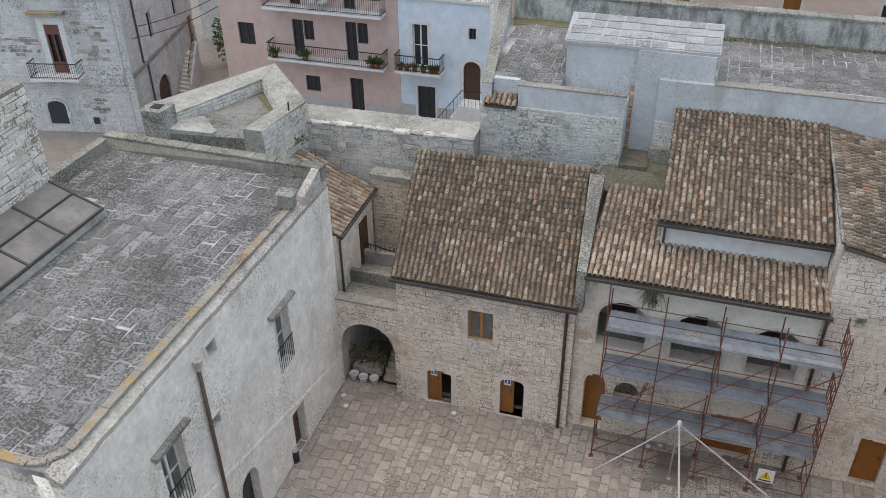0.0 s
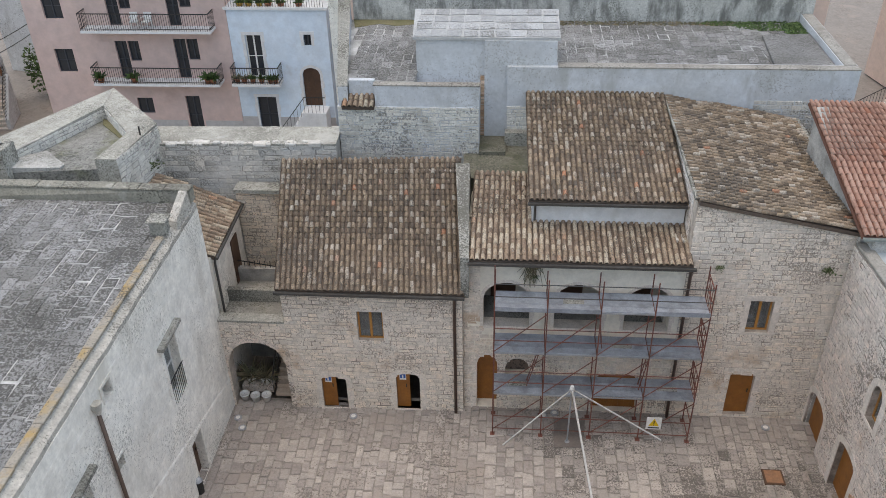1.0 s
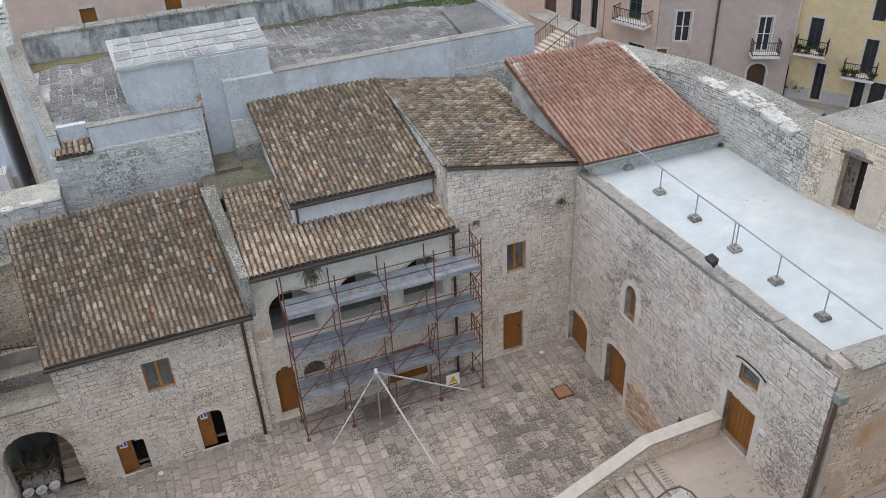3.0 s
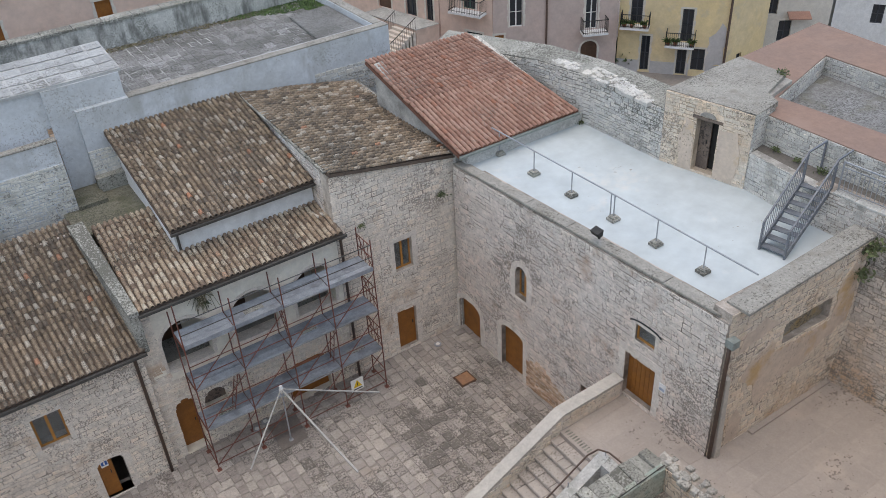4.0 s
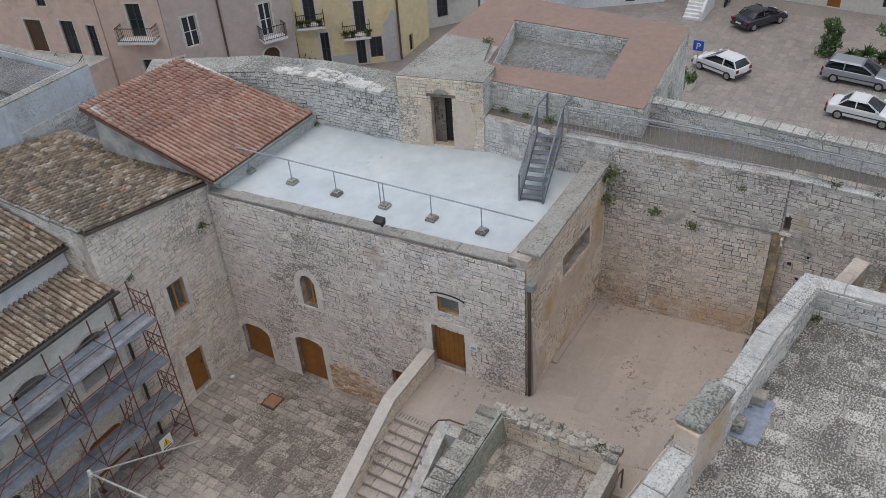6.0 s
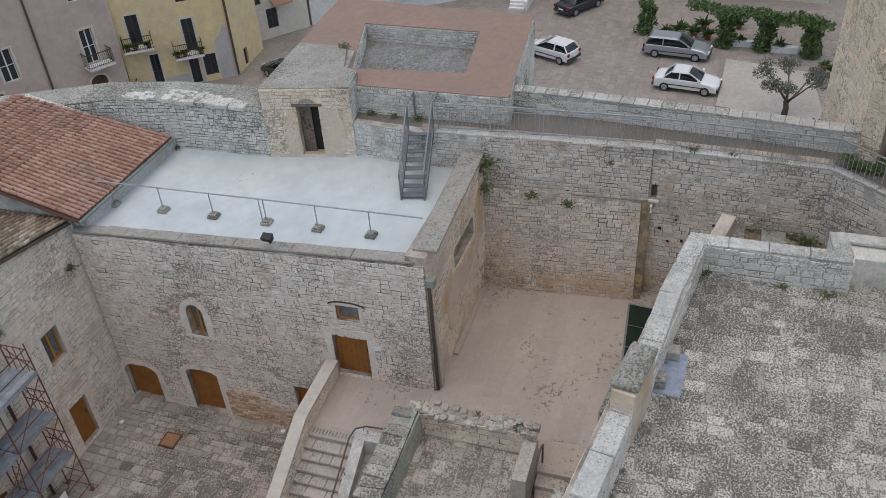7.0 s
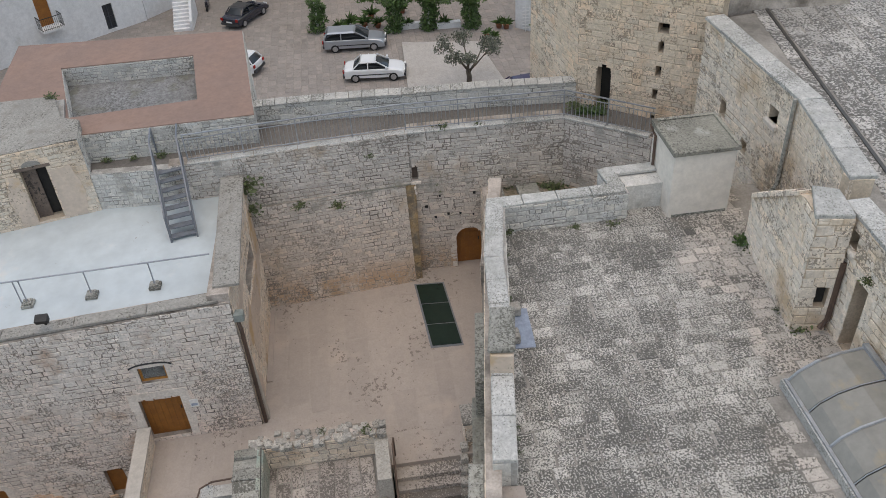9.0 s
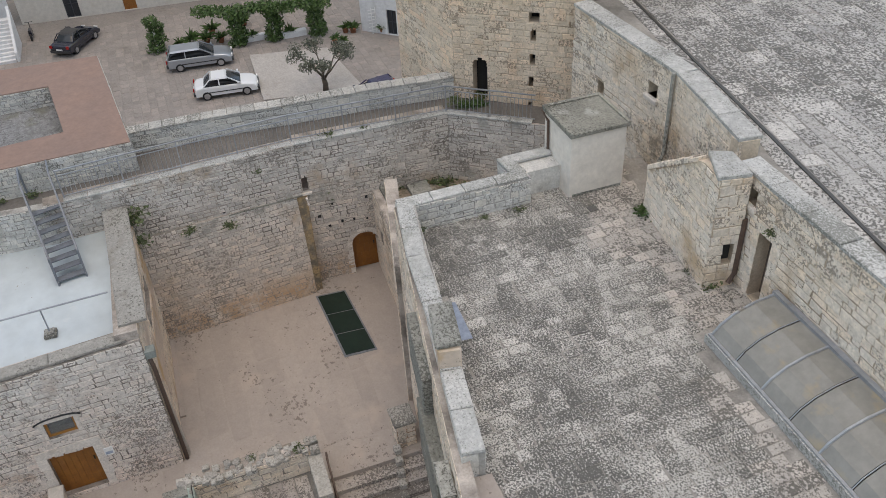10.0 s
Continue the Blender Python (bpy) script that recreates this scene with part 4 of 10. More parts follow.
# ---- ground and pavements ----
def ground_z(x, y):
    t = min(1.0, max(0.0, (x + 8.0) / 46.0))
    return -0.45 - 2.2 * t


gm = MB()
gx = [-900, -300, -120, -60, -40, -20, -8, 0, 10, 20, 30, 38, 50, 70, 120, 300, 900]
gy = [-900, -300, -120, -60, -30, -10, 0, 10, 20, 30, 40, 50, 60, 90, 160, 400, 900]
gm.v = [(x, y, ground_z(x, y)) for y in gy for x in gx]
gm.f = [(j * 17 + i, j * 17 + i + 1, (j + 1) * 17 + i + 1, (j + 1) * 17 + i) for j in range(16) for i in range(16)]
ground = part("ground", gm, M_STREET, None, "worn pale stone paving of the street and square", kind="structure")
tagged(ground, category="ground")


slabs(ground, 27.0, 63.0, -8.0, 34.0, 0, (0.45, 0.95), (0.38, 0.6), M_STREET_SLAB, name="street_slab", gap=0.022, depth=0.03, singles=150, near=lambda c: abs(c[0] - 40) + abs(c[2] - 6), seed=6, zf=lambda x, y: ground_z(x, y) - 0.012)


def yard_z(x, y):
    """The courtyard rises a little towards the houses."""
    return 0.16 * max(0.0, min(1.0, (y - 17.0) / 4.5)) * max(0.0, min(1.0, (x + 8.0) / 6.0))


cm = MB()
cm.v = [(x, y, yard_z(x, y) - 0.03) for y in (0, 17, 19.3, 21.6) for x in (-10.2, -8, -5, -2, 12)]
cm.f = [(j * 5 + i, j * 5 + i + 1, (j + 1) * 5 + i + 1, (j + 1) * 5 + i) for j in range(3) for i in range(4)]
courtyard = part("courtyard_pavement", cm, M_JOINT_PAVE, None, "worn pinkish limestone courtyard paving with dark mossy joints", kind="structure")
tagged(courtyard, category="pavement")
court_near = lambda c: abs((c[0] + c[1]) / 2 - 5) * 0.7 + abs((c[2] + c[3]) / 2 - 18)
def smooth_part(x, y):
    """West of this line the paving is worn pale and smooth, east of it speckled."""
    return x < 1.6 + 0.9 * math.sin(y * 0.8) + 0.5 * math.sin(y * 2.1) or y > 20.4


def court_inside(x, y):
    return not (x > 3.6 and y < 12.4)


slabs(courtyard, -9.9, 11.7, 3.2, 21.5, 0, (0.24, 0.62), (0.22, 0.42), M_PAVE, name="paving_stone", gap=0.016, depth=0.035, singles=200, near=court_near, seed=5, zf=lambda x, y: yard_z(x, y) - 0.028,
      inside=lambda x, y: court_inside(x, y) and not smooth_part(x, y), along="y")
slabs(courtyard, -9.9, 11.7, 3.2, 21.5, 0, (0.24, 0.62), (0.22, 0.42), M_PAVE_PALE, name="smooth_paving_stone", gap=0.014, depth=0.033, singles=100, near=court_near, seed=5, zf=lambda x, y: yard_z(x, y) - 0.028,
      inside=lambda x, y: court_inside(x, y) and smooth_part(x, y), along="y")

ym = MB().prism([(9.3, 1.6), (19.4, 0.2), (19.4, 9.4), (11.6, 9.6), (11.6, 13.0), (9.3, 13.0)], 2.6, 3.2)
upper_yard = part("yard_pavement", ym, M_PAVE_SMOOTH, None, "smooth pinkish stone paving of the raised yard", kind="structure")
tagged(upper_yard, category="pavement")
slabs(upper_yard, 10.4, 18.3, 2.1, 8.9, 3.2, (1.2, 2.2), (0.55, 0.8), M_PAVE_SMOOTH, name="yard_slab", gap=0.006, depth=0.012, singles=60, seed=9)
slabs(upper_yard, 9.4, 11.5, 9.0, 12.4, 3.2, (1.2, 2.2), (0.55, 0.8), M_PAVE_SMOOTH, name="yard_slab", gap=0.006, depth=0.012, singles=12, seed=10)

# ---- plastered house along the west side ----
LX = -9.62
lh = thing("plastered_house", (-14, 15, 0), "long limewashed house with a flat slab roof", "house")
L_open = [(8.92, 9.88, 4.08, 6.25), (2.85, 3.8, 4.2, 6.45), (9.2, 10.05, 0.0, 1.95), (5.75, 6.75, 0.0, 1.9, 0.45), (5.5, 5.95, 7.45, 7.95), (5.1, 5.5, 5.25, 5.65)]
LN = 21.5
LW = LN - 8.0
L_holes = [(a, b, c + 0.5, d + 0.5, *e) for a, b, c, d, *e in L_open]
lw = wall("east_wall", lh, (LX, 8.0, -0.5), (0, 1, 0), (1, 0, 0), LW, 9.0, 0.6, M_LIMEWASH, L_holes, "grey-white limewashed wall, stained and peeling")
lay(lw, courses(LW, 8.6, L_holes, ch=(0.2, 0.3), ln=(0.3, 0.7), gap=0.035, seed=20), (LX, 8.0, -0.5), (0, 1, 0), (0, 0, 1), (1, 0, 0), M_LIMEWASH, 0.006)
part("string_course", MB().hexa([(LX, 8.0, 4.62), (LX + 0.035, 8.0, 4.62), (LX + 0.035, LN, 1.14), (LX, LN, 1.14), (LX, 8.0, 4.74), (LX + 0.02, 8.0, 4.7), (LX + 0.02, LN, 1.22), (LX, LN, 1.26)]), M_LIMEWASH, lh, "worn sloping plaster ledge")
part("north_wall", MB().box(-18.2, LX - 0.6, LN - 0.5, LN, -0.5, 8.44), M_LIMEWASH, lh)
part("south_wall", MB().box(-18.2, LX - 0.6, 8.0, 8.5, -0.5, 8.44), M_LIMEWASH, lh)
part("west_wall", MB().box(-18.2, -17.8, 8.5, LN - 0.5, -0.5, 8.44), M_LIMEWASH, lh)
lroof = part("flat_roof", MB().box(-18.2, LX - 0.3, 8.02, LN - 0.02, 8.45, 8.86), M_JOINT_WHITE, lh, "dark lichened slab roof with pale joints")
slabs(lroof, -18.1, -10.0, 8.2, LN - 0.32, 8.86, (0.45, 0.85), (0.36, 0.46), M_SLAB_DARK, name="roof_slab", gap=0.02, depth=0.02, singles=300, near=lambda c: abs((c[0] + c[1]) / 2 + 11) + abs((c[2] + c[3]) / 2 - 15), seed=21, along="y")
ledge = MB()
lr = random.Random(23)
ys = [8.0 + 0.45 * k for k in range(30)] + [LN]
xo = [LX + 0.0 + lr.uniform(-0.03, 0.02) for _ in ys]
for (y0, x0), (y1, x1) in zip(zip(ys, xo), list(zip(ys, xo))[1:]):
    ledge.hexa([(-9.98, y0, 8.5), (x0, y0, 8.5), (x1, y1, 8.5), (-9.98, y1, 8.5), (-9.98, y0, 8.9), (x0 + 0.005, y0, 8.66), (x1 + 0.005, y1, 8.66), (-9.98, y1, 8.9)])
ledge.hexa([(-18.2, 7.97, 8.44), (-9.98, 7.97, 8.44), (-9.98, 8.3, 8.44), (-18.2, 8.3, 8.44), (-18.2, 8.02, 8.68), (-9.98, 8.02, 8.68), (-9.98, 8.3, 8.9), (-18.2, 8.3, 8.9)])
part("sloping_edge", ledge, M_LIMEWASH_OLD, lh, "rounded plaster edge of the roof")
coping("edge_coping", lh, [(-12.6, 8.14, 8.87), (-10.5, 8.14, 8.87), (-10.12, 8.3, 8.87), (-9.92, 8.7, 8.87), (-9.9, 19.1, 8.87)], 0.24, 0.07, M_COPING_OCHRE, 1.3, "thin coping crusted with ochre lichen")
part("parapet_north", MB().hexa([(-18.2, LN - 0.3, 8.86), (LX, LN - 0.36, 8.86), (LX, LN, 8.86), (-18.2, LN + 0.3, 8.86), (-18.2, LN - 0.1, 9.22), (LX, LN - 0.36, 9.3), (LX, LN, 9.3), (-18.2, LN + 0.3, 9.22)]), M_COPING_DARK, lh, "lichened stone parapet")
coping("parapet_coping", lh, [(-18.2, LN + 0.08, 9.22), (LX + 0.02, LN - 0.19, 9.3)], 0.42, 0.08, M_COPING_DARK, 0.9)
part("parapet_return", MB().hexa([(-9.98, 19.8, 8.86), (LX - 0.03, 19.8, 8.72), (LX - 0.02, LN - 0.37, 8.72), (-9.98, LN - 0.37, 8.86), (-9.94, 19.9, 9.0), (LX - 0.06, 19.9, 8.95), (LX - 0.06, LN - 0.37, 9.36), (-9.94, LN - 0.37, 9.36)]), M_LIMEWASH_OLD, lh, "plastered end of the parapet")
part("parapet_west", MB().box(-18.2, -17.85, 17.28, LN - 0.35, 8.86, 9.3), M_COPING_DARK, lh, "lichened stone parapet")
part("chimney_stub", MB().box(-10.25, -9.78, 19.2, 19.62, 8.86, 9.3).box(-10.32, -9.7, 19.15, 19.68, 9.3, 9.38), M_COPING, lh, "low lichened stone stub with a slab cap", bevel=0.02)
for (u0, u1, v0, v1), tag in ((L_open[0], 1), (L_open[1], 2)):
    o = (LX, 8.0, 0)
    surround(lh, o, (0, 1, 0), (1, 0, 0), u0, u1, v0, v1, w=0.14, proud=0.03, material=M_LIMEWASH, sill=True)
    part("hood", MB().box(LX - 0.05, LX + 0.2, 8 + u0 - 0.28, 8 + u1 + 0.28, v1 + 0.2, v1 + 0.32), M_COPING, lh, "weathered stone hood")
    wd = window_in(lh, o, (0, 1, 0), (1, 0, 0), u0, u1, v0, v1, depth=0.25, material=M_WHITE, panes=2, bars=1, label="white French window")
    rl = MB()
    rl.beam((LX + 0.03, 8 + u0 - 0.05, v0 + 0.95), (LX + 0.03, 8 + u1 + 0.05, v0 + 0.95), 0.03)
    for i in range(9):
        y = 8 + u0 + (u1 - u0) * i / 8
        rl.beam((LX + 0.03, y, v0), (LX + 0.03, y, v0 + 0.95), 0.015)
    part("guard_rail", rl, M_IRON, wd, "thin iron guard rail")
door_leaf(lh, (LX, 8.0, 0), (0, 1, 0), (1, 0, 0), 9.2, 10.05, 0, 1.95, depth=0.3, material=M_WOOD_DARK, planks=4, label="dark wooden door")
surround(lh, (LX, 8.0, 0), (0, 1, 0), (1, 0, 0), 9.2, 10.05, 0, 1.95, w=0.14, proud=0.02, material=M_LIMEWASH)
door_leaf(lh, (LX, 8.0, 0), (0, 1, 0), (1, 0, 0), 5.75, 6.75, 0, 1.9, 0.45, depth=0.3, material=M_SHUTTER, label="blackish blue arched door")
surround(lh, (LX, 8.0, 0), (0, 1, 0), (1, 0, 0), 5.75, 6.75, 0, 1.9, 0.45, w=0.14, proud=0.02, material=M_LIMEWASH)
for u0, u1, v0, v1 in (L_open[4], L_open[5]):
    surround(lh, (LX, 8.0, 0), (0, 1, 0), (1, 0, 0), u0, u1, v0, v1, w=0.08, proud=0.03, material=M_LIMEWASH)
    # Near-black sheet stands in for the shade inside the vent
    part("vent_back", plate((LX, 8, 0), (0, 1, 0), (1, 0, 0), [(u0, v0), (u1, v0), (u1, v1), (u0, v1)], 0.3, 0.34), M_RECESS_SHADE, lh)
dp = part("downpipe", MB().tube([(LX + 0.09, 12.95, 7.75), (LX + 0.09, 12.98, 0.05)], 0.055, 8), M_PIPE, lh, "brown metal downpipe", smooth=True)
part("rain_hopper", MB().lathe(LX + 0.1, 12.95, [(0.06, 7.62), (0.12, 7.8), (0.13, 7.98)], 10), M_LIMEWASH_OLD, dp, "grey rain hopper")
part("corner_round", MB().lathe(-10.12, 8.45, [(0.5, -0.4), (0.5, 8.7)], 16), M_LIMEWASH, lh, smooth=True)

# lean-to skylight on the plastered house, against the tall house
sk = thing("skylight", (-16, 14, 8.9), "lean-to roof light of clouded panels in a grey frame", "skylight")
part("kerb", MB().box(-15.35, -15.15, 9.0, 17.3, 8.88, 9.22).box(-17.0, -15.35, 17.15, 17.3, 8.88, 9.4), M_LIMEWASH_OLD, sk)
for i in range(5):
    y0, y1 = 9.0 + i * 1.62, 9.0 + (i + 1) * 1.62
    part("panel", MB().hexa([(-17.0, y0 + .04, 9.93), (-15.1, y0 + .04, 9.2), (-15.1, y1 - .04, 9.2), (-17.0, y1 - .04, 9.93),
                             (-17.0, y0 + .04, 9.97), (-15.1, y0 + .04, 9.24), (-15.1, y1 - .04, 9.24), (-17.0, y1 - .04, 9.97)]), M_SKYLIGHT_OLD, sk)
    part("glazing_bar", MB().beam((-17.0, y1, 9.97), (-15.08, y1, 9.23), 0.07, 0.07), M_GUTTER, sk)
part("cross_bar", MB().beam((-16.05, 9.0, 9.62), (-16.05, 17.1, 9.62), 0.06, 0.06).beam((-15.08, 9, 9.24), (-15.08, 17.1, 9.24), 0.08, 0.08), M_GUTTER, sk)

# tall stone house at the back of the plastered one
th = thing("tall_stone_house", (-20, 14, 0), "tall house of pale rough stone", "house")
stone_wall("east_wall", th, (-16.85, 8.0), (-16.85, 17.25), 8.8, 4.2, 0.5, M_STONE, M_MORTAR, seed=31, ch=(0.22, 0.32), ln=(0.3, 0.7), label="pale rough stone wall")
stone_wall("north_wall", th, (-16.9, 17.25), (-22.0, 17.25), -0.5, 13.5, 0.5, M_STONE_GREY, M_MORTAR_GREY, seed=32, ch=(0.22, 0.32), ln=(0.3, 0.7))
part("other_walls", MB().box(-22, -21.5, 8, 16.7, -0.5, 13).box(-21.5, -17.4, 8, 8.5, -0.5, 13), M_MORTAR_GREY, th)
part("roof", MB().box(-22, -16.87, 8, 17.23, 12.96, 13.06), M_GREY_SCREED, th)

# ---- small house and passage beside the plastered house ----
sh = thing("small_house", (-11.5, 23.7, 0), "small house with a tan tiled lean-to roof", "house")
part("wall", MB().box(-13.6, -9.75, 22.02, 25.4, -0.5, 6.15), M_LIMEWASH, sh, "rough grey plaster walls")
tile_roof(sh, "roof", (-9.6, 25.45, 6.3), (-9.6, 22.05, 6.15), (-12.6, 25.45, 7.5), (-12.6, 22.05, 7.35), 16, 11, M_TILE_B, M_PAN_SHADE, "sunlit tan barrel tiles", singles=120, seed=4)
part("gutter", MB().tube([(-9.52, 22.0, 6.14), (-9.52, 25.4, 6.3)], 0.06, 6), M_GUTTER, sh)
part("downpipe", MB().tube([(-9.6, 22.1, 6.1), (-9.66, 22.1, 5.9), (-9.66, 22.1, 3.6)], 0.045, 6), M_GUTTER, sh)
part("side_door", MB().box(-9.76, -9.7, 24.0, 24.7, 3.6, 5.5), M_WOOD_DARK, sh, "narrow dark door")

pg = thing("arched_passage", (-8.6, 22.4, 0), "arched stone passage carrying a small paved terrace", "passage")
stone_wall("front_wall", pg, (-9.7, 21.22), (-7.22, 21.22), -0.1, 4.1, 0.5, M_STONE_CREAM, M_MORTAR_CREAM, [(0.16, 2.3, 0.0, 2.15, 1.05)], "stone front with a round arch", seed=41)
surround(pg, (-9.7, 21.22, -0.1), (1, 0, 0), (0, -1, 0), 0.16, 2.3, 0.0, 2.15, 1.05, w=0.2, proud=0.02, material=M_STONE, name="arch_ring")
part("vault_floor", MB().box(-9.75, -7.4, 21.7, 24.2, 3.45, 3.62), M_GREY_SCREED, pg, "mossy terrace floor")
part("inner_parapet", MB().box(-9.75, -7.4, 22.9, 23.1, 3.62, 4.15), M_COPING, pg, "lichened low parapet")
part("parapet_top", MB().box(-9.7, -7.24, 21.18, 21.62, 4.0, 4.08), M_COPING, pg)
part("passage_back", MB().box(-9.75, -7.4, 24.2, 24.4, -0.2, 4.2), M_MORTAR_GREY, pg)
for i in range(9):
    part("step", MB().box(-8.15, -7.45, 21.75 + i * 0.27, 24.1, i * 0.18, (i + 1) * 0.18), M_TREAD_BROWN, pg)
sr_ = MB().beam((-8.2, 21.7, 0.95), (-8.2, 24.0, 2.55), 0.035)
for i in range(9):
    sr_.beam((-8.2, 21.72 + i * 0.27, 0.1 + i * 0.18), (-8.2, 21.72 + i * 0.27, 0.95 + i * 0.19), 0.02)
part("passage_rail", sr_, M_IRON, pg, "black iron rail beside the steps")
part("step_ledge", MB().box(-9.5, -8.3, 21.95, 22.5, 0, 0.28), M_STONE, pg)
ir = MB()
for i in range(10):
    ir.beam((-9.65 + i * 0.2, 24.3, 3.6), (-9.65 + i * 0.2, 24.3, 4.5), 0.02)
ir.beam((-9.7, 24.3, 4.5), (-7.6, 24.3, 4.15), 0.03)
part("stair_rail", ir, M_IRON, pg, "black iron stair rail")

bw = thing("back_wall", (-9, 26.3, 0), "old stone curtain wall with a broad crumbling top", "wall")
stone_wall("lower_wall", bw, (-9.75, 25.5), (-5.5, 25.5), -0.3, 7.2, 0.5, M_STONE_TAN, M_MORTAR, seed=43, label="rough stone wall")
stone_wall("upper_wall", bw, (-13.2, 25.95), (-5.9, 26.25), -0.3, 8.75, 1.3, M_STONE_GREY, M_MORTAR_GREY, seed=44, label="grey limestone wall", ch=(0.2, 0.3), ln=(0.3, 0.7))
part("wall_top", MB().prism([(-13.2, 25.92), (-5.9, 26.22), (-5.9, 27.5), (-13.2, 27.3)], 8.45, [8.52, 8.5, 8.6, 8.6]), M_TURRET_TOP, bw, "lichen-crusted sloping wall top")
rw = random.Random(5)
for i in range(60):
    x = -13.1 + 7.1 * rw.random()
    y = 25.95 + 0.041 * (x + 13.2) + rw.choice((0.05, 0.15, 1.25)) + rw.uniform(-0.05, 0.05)
    q = rw.uniform(0.1, 0.24)
    part("crest_stone", MB().box(x - q, x + q, y - q * 0.6, y + q * 0.6, 8.4, 8.52 + rw.uniform(0.0, 0.07)), M_STONE_GREY, bw, bevel=0.03)
part("ledge", MB().box(-9.75, -7.5, 25.3, 25.95, 6.85, 7.0), M_COPING, bw)

# ---- stone house with two wooden doors ----
ha = thing("stone_house", (-4.2, 23.4, 0), "two-storey stone house with a weathered barrel-tile roof", "house")
AY, AX0, AX1 = 21.2, -7.22, -0.95
A_open = [(1.06, 1.98, 0.1, 1.5, 0.16), (3.83, 4.69, 0.22, 1.76, 0.16), (2.6, 3.5, 3.42, 4.7)]
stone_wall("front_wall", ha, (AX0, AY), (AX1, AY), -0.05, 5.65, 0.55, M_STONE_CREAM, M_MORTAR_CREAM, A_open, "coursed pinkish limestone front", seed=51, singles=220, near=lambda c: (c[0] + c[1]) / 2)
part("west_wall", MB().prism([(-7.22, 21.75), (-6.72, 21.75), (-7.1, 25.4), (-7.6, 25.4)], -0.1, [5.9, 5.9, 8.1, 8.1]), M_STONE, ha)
part("east_wall", MB().box(-1.45, -0.95, 21.75, 25.05, -0.1, 5.6), M_MORTAR, ha)
part("north_wall", MB().box(-7.15, -1.0, 25.1, 25.5, -0.1, 8.1), M_MORTAR, ha)
tile_roof(ha, "roof", (-7.26, 20.85, 5.72), (-0.86, 20.85, 5.72), (-7.74, 25.3, 8.28), (-1.25, 25.65, 8.28), 35, 24, M_TILE_A, M_PAN_SHADE, "weathered brown and grey barrel tiles", singles=300, seed=5)
part("gutter", MB().beam((-7.28, 20.76, 5.66), (-0.85, 20.76, 5.66), 0.11, 0.09), M_GUTTER, ha, "dark metal gutter")
dpa = part("downpipe", MB().tube([(-1.22, 20.8, 5.62), (-1.22, 21.1, 5.35), (-1.22, 21.1, 0.12)], 0.055, 8), M_PIPE, ha, "brown downpipe", smooth=True)
ao = (AX0, AY, -0.05)
for (u0, u1, v0, v1, r_) in A_open[:2]:
    surround(ha, ao, (1, 0, 0), (0, -1, 0), u0, u1, v0 - 0.05, v1, r_, w=0.2, proud=0.02)
    um = u0 + (u1 - u0) * 0.56
    dl = door_leaf(ha, ao, (1, 0, 0), (0, -1, 0), u0, um, v0, v1 + 0.1, 0.0, depth=0.1, planks=0, label="varnished wooden leaf, the other half standing open")
    part("sign", plate(ao, (1, 0, 0), (0, -1, 0), [(u0 + 0.12, v1 - 0.2), (u0 + 0.36, v1 - 0.2), (u0 + 0.36, v1 + 0.08), (u0 + 0.12, v1 + 0.08)], 0.075, 0.095), M_WHITE, dl, "small blue and white notice")
    part("sign_panel", plate(ao, (1, 0, 0), (0, -1, 0), [(u0 + 0.14, v1 - 0.12), (u0 + 0.34, v1 - 0.12), (u0 + 0.34, v1 + 0.06), (u0 + 0.14, v1 + 0.06)], 0.068, 0.074), plain("sign_blue", (0.03, 0.13, 0.45), 0.4), dl)
    part("sign_mark", plate(ao, (1, 0, 0), (0, -1, 0), [(u0 + 0.215, v1 - 0.1), (u0 + 0.265, v1 - 0.1), (u0 + 0.265, v1 + 0.03), (u0 + 0.215, v1 + 0.03)], 0.062, 0.067), M_WHITE, dl)
    part("doorstep", plate(ao, (1, 0, 0), (0, -1, 0), [(u0 - 0.1, v0 - 0.1), (u1 + 0.1, v0 - 0.1), (u1 + 0.1, v0), (u0 - 0.1, v0)], -0.05, 0.4), M_DRESSED, ha)
u0, u1, v0, v1 = A_open[2]
surround(ha, ao, (1, 0, 0), (0, -1, 0), u0, u1, v0, v1, w=0.15, proud=0.015, sill=True)
window_in(ha, ao, (1, 0, 0), (0, -1, 0), u0, u1, v0, v1, label="oak casement window")

# ---- house with the loggia ----
hb = thing("loggia_house", (2.8, 24.5, 0), "arcaded house with an open upper loggia and tiled roofs", "house")
BY, BX0, BX1 = 21.45, -0.95, 6.35
B_open = [(0.48, 1.22, 0.2, 2.25, 0.45), (1.5, 2.35, 1.75, 2.15, 0.42), (4.65, 6.28, 0.15, 1.7, 0.36),
          (0.7, 2.28, 4.0, 5.2, 0.68), (3.12, 4.72, 4.0, 5.2, 0.68), (5.48, 6.98, 4.0, 5.2, 0.64)]
bo = (BX0, BY, 0.0)
bwl = wall("front_wall", hb, (BX0, BY, -0.05), (1, 0, 0), (0, -1, 0), 7.3, 7.05, 0.5, M_CREAM, [(a, b, c + .05, d + .05, e) for a, b, c, d, e in B_open], "cream rendered arcade over stone")
cells = courses(7.3, 4.0, B_open, seed=61)
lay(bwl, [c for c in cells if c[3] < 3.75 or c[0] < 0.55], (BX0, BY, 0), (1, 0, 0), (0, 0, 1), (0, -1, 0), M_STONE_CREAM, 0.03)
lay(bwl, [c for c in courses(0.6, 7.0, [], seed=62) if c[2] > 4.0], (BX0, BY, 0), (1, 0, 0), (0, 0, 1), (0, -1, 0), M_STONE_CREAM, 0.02)
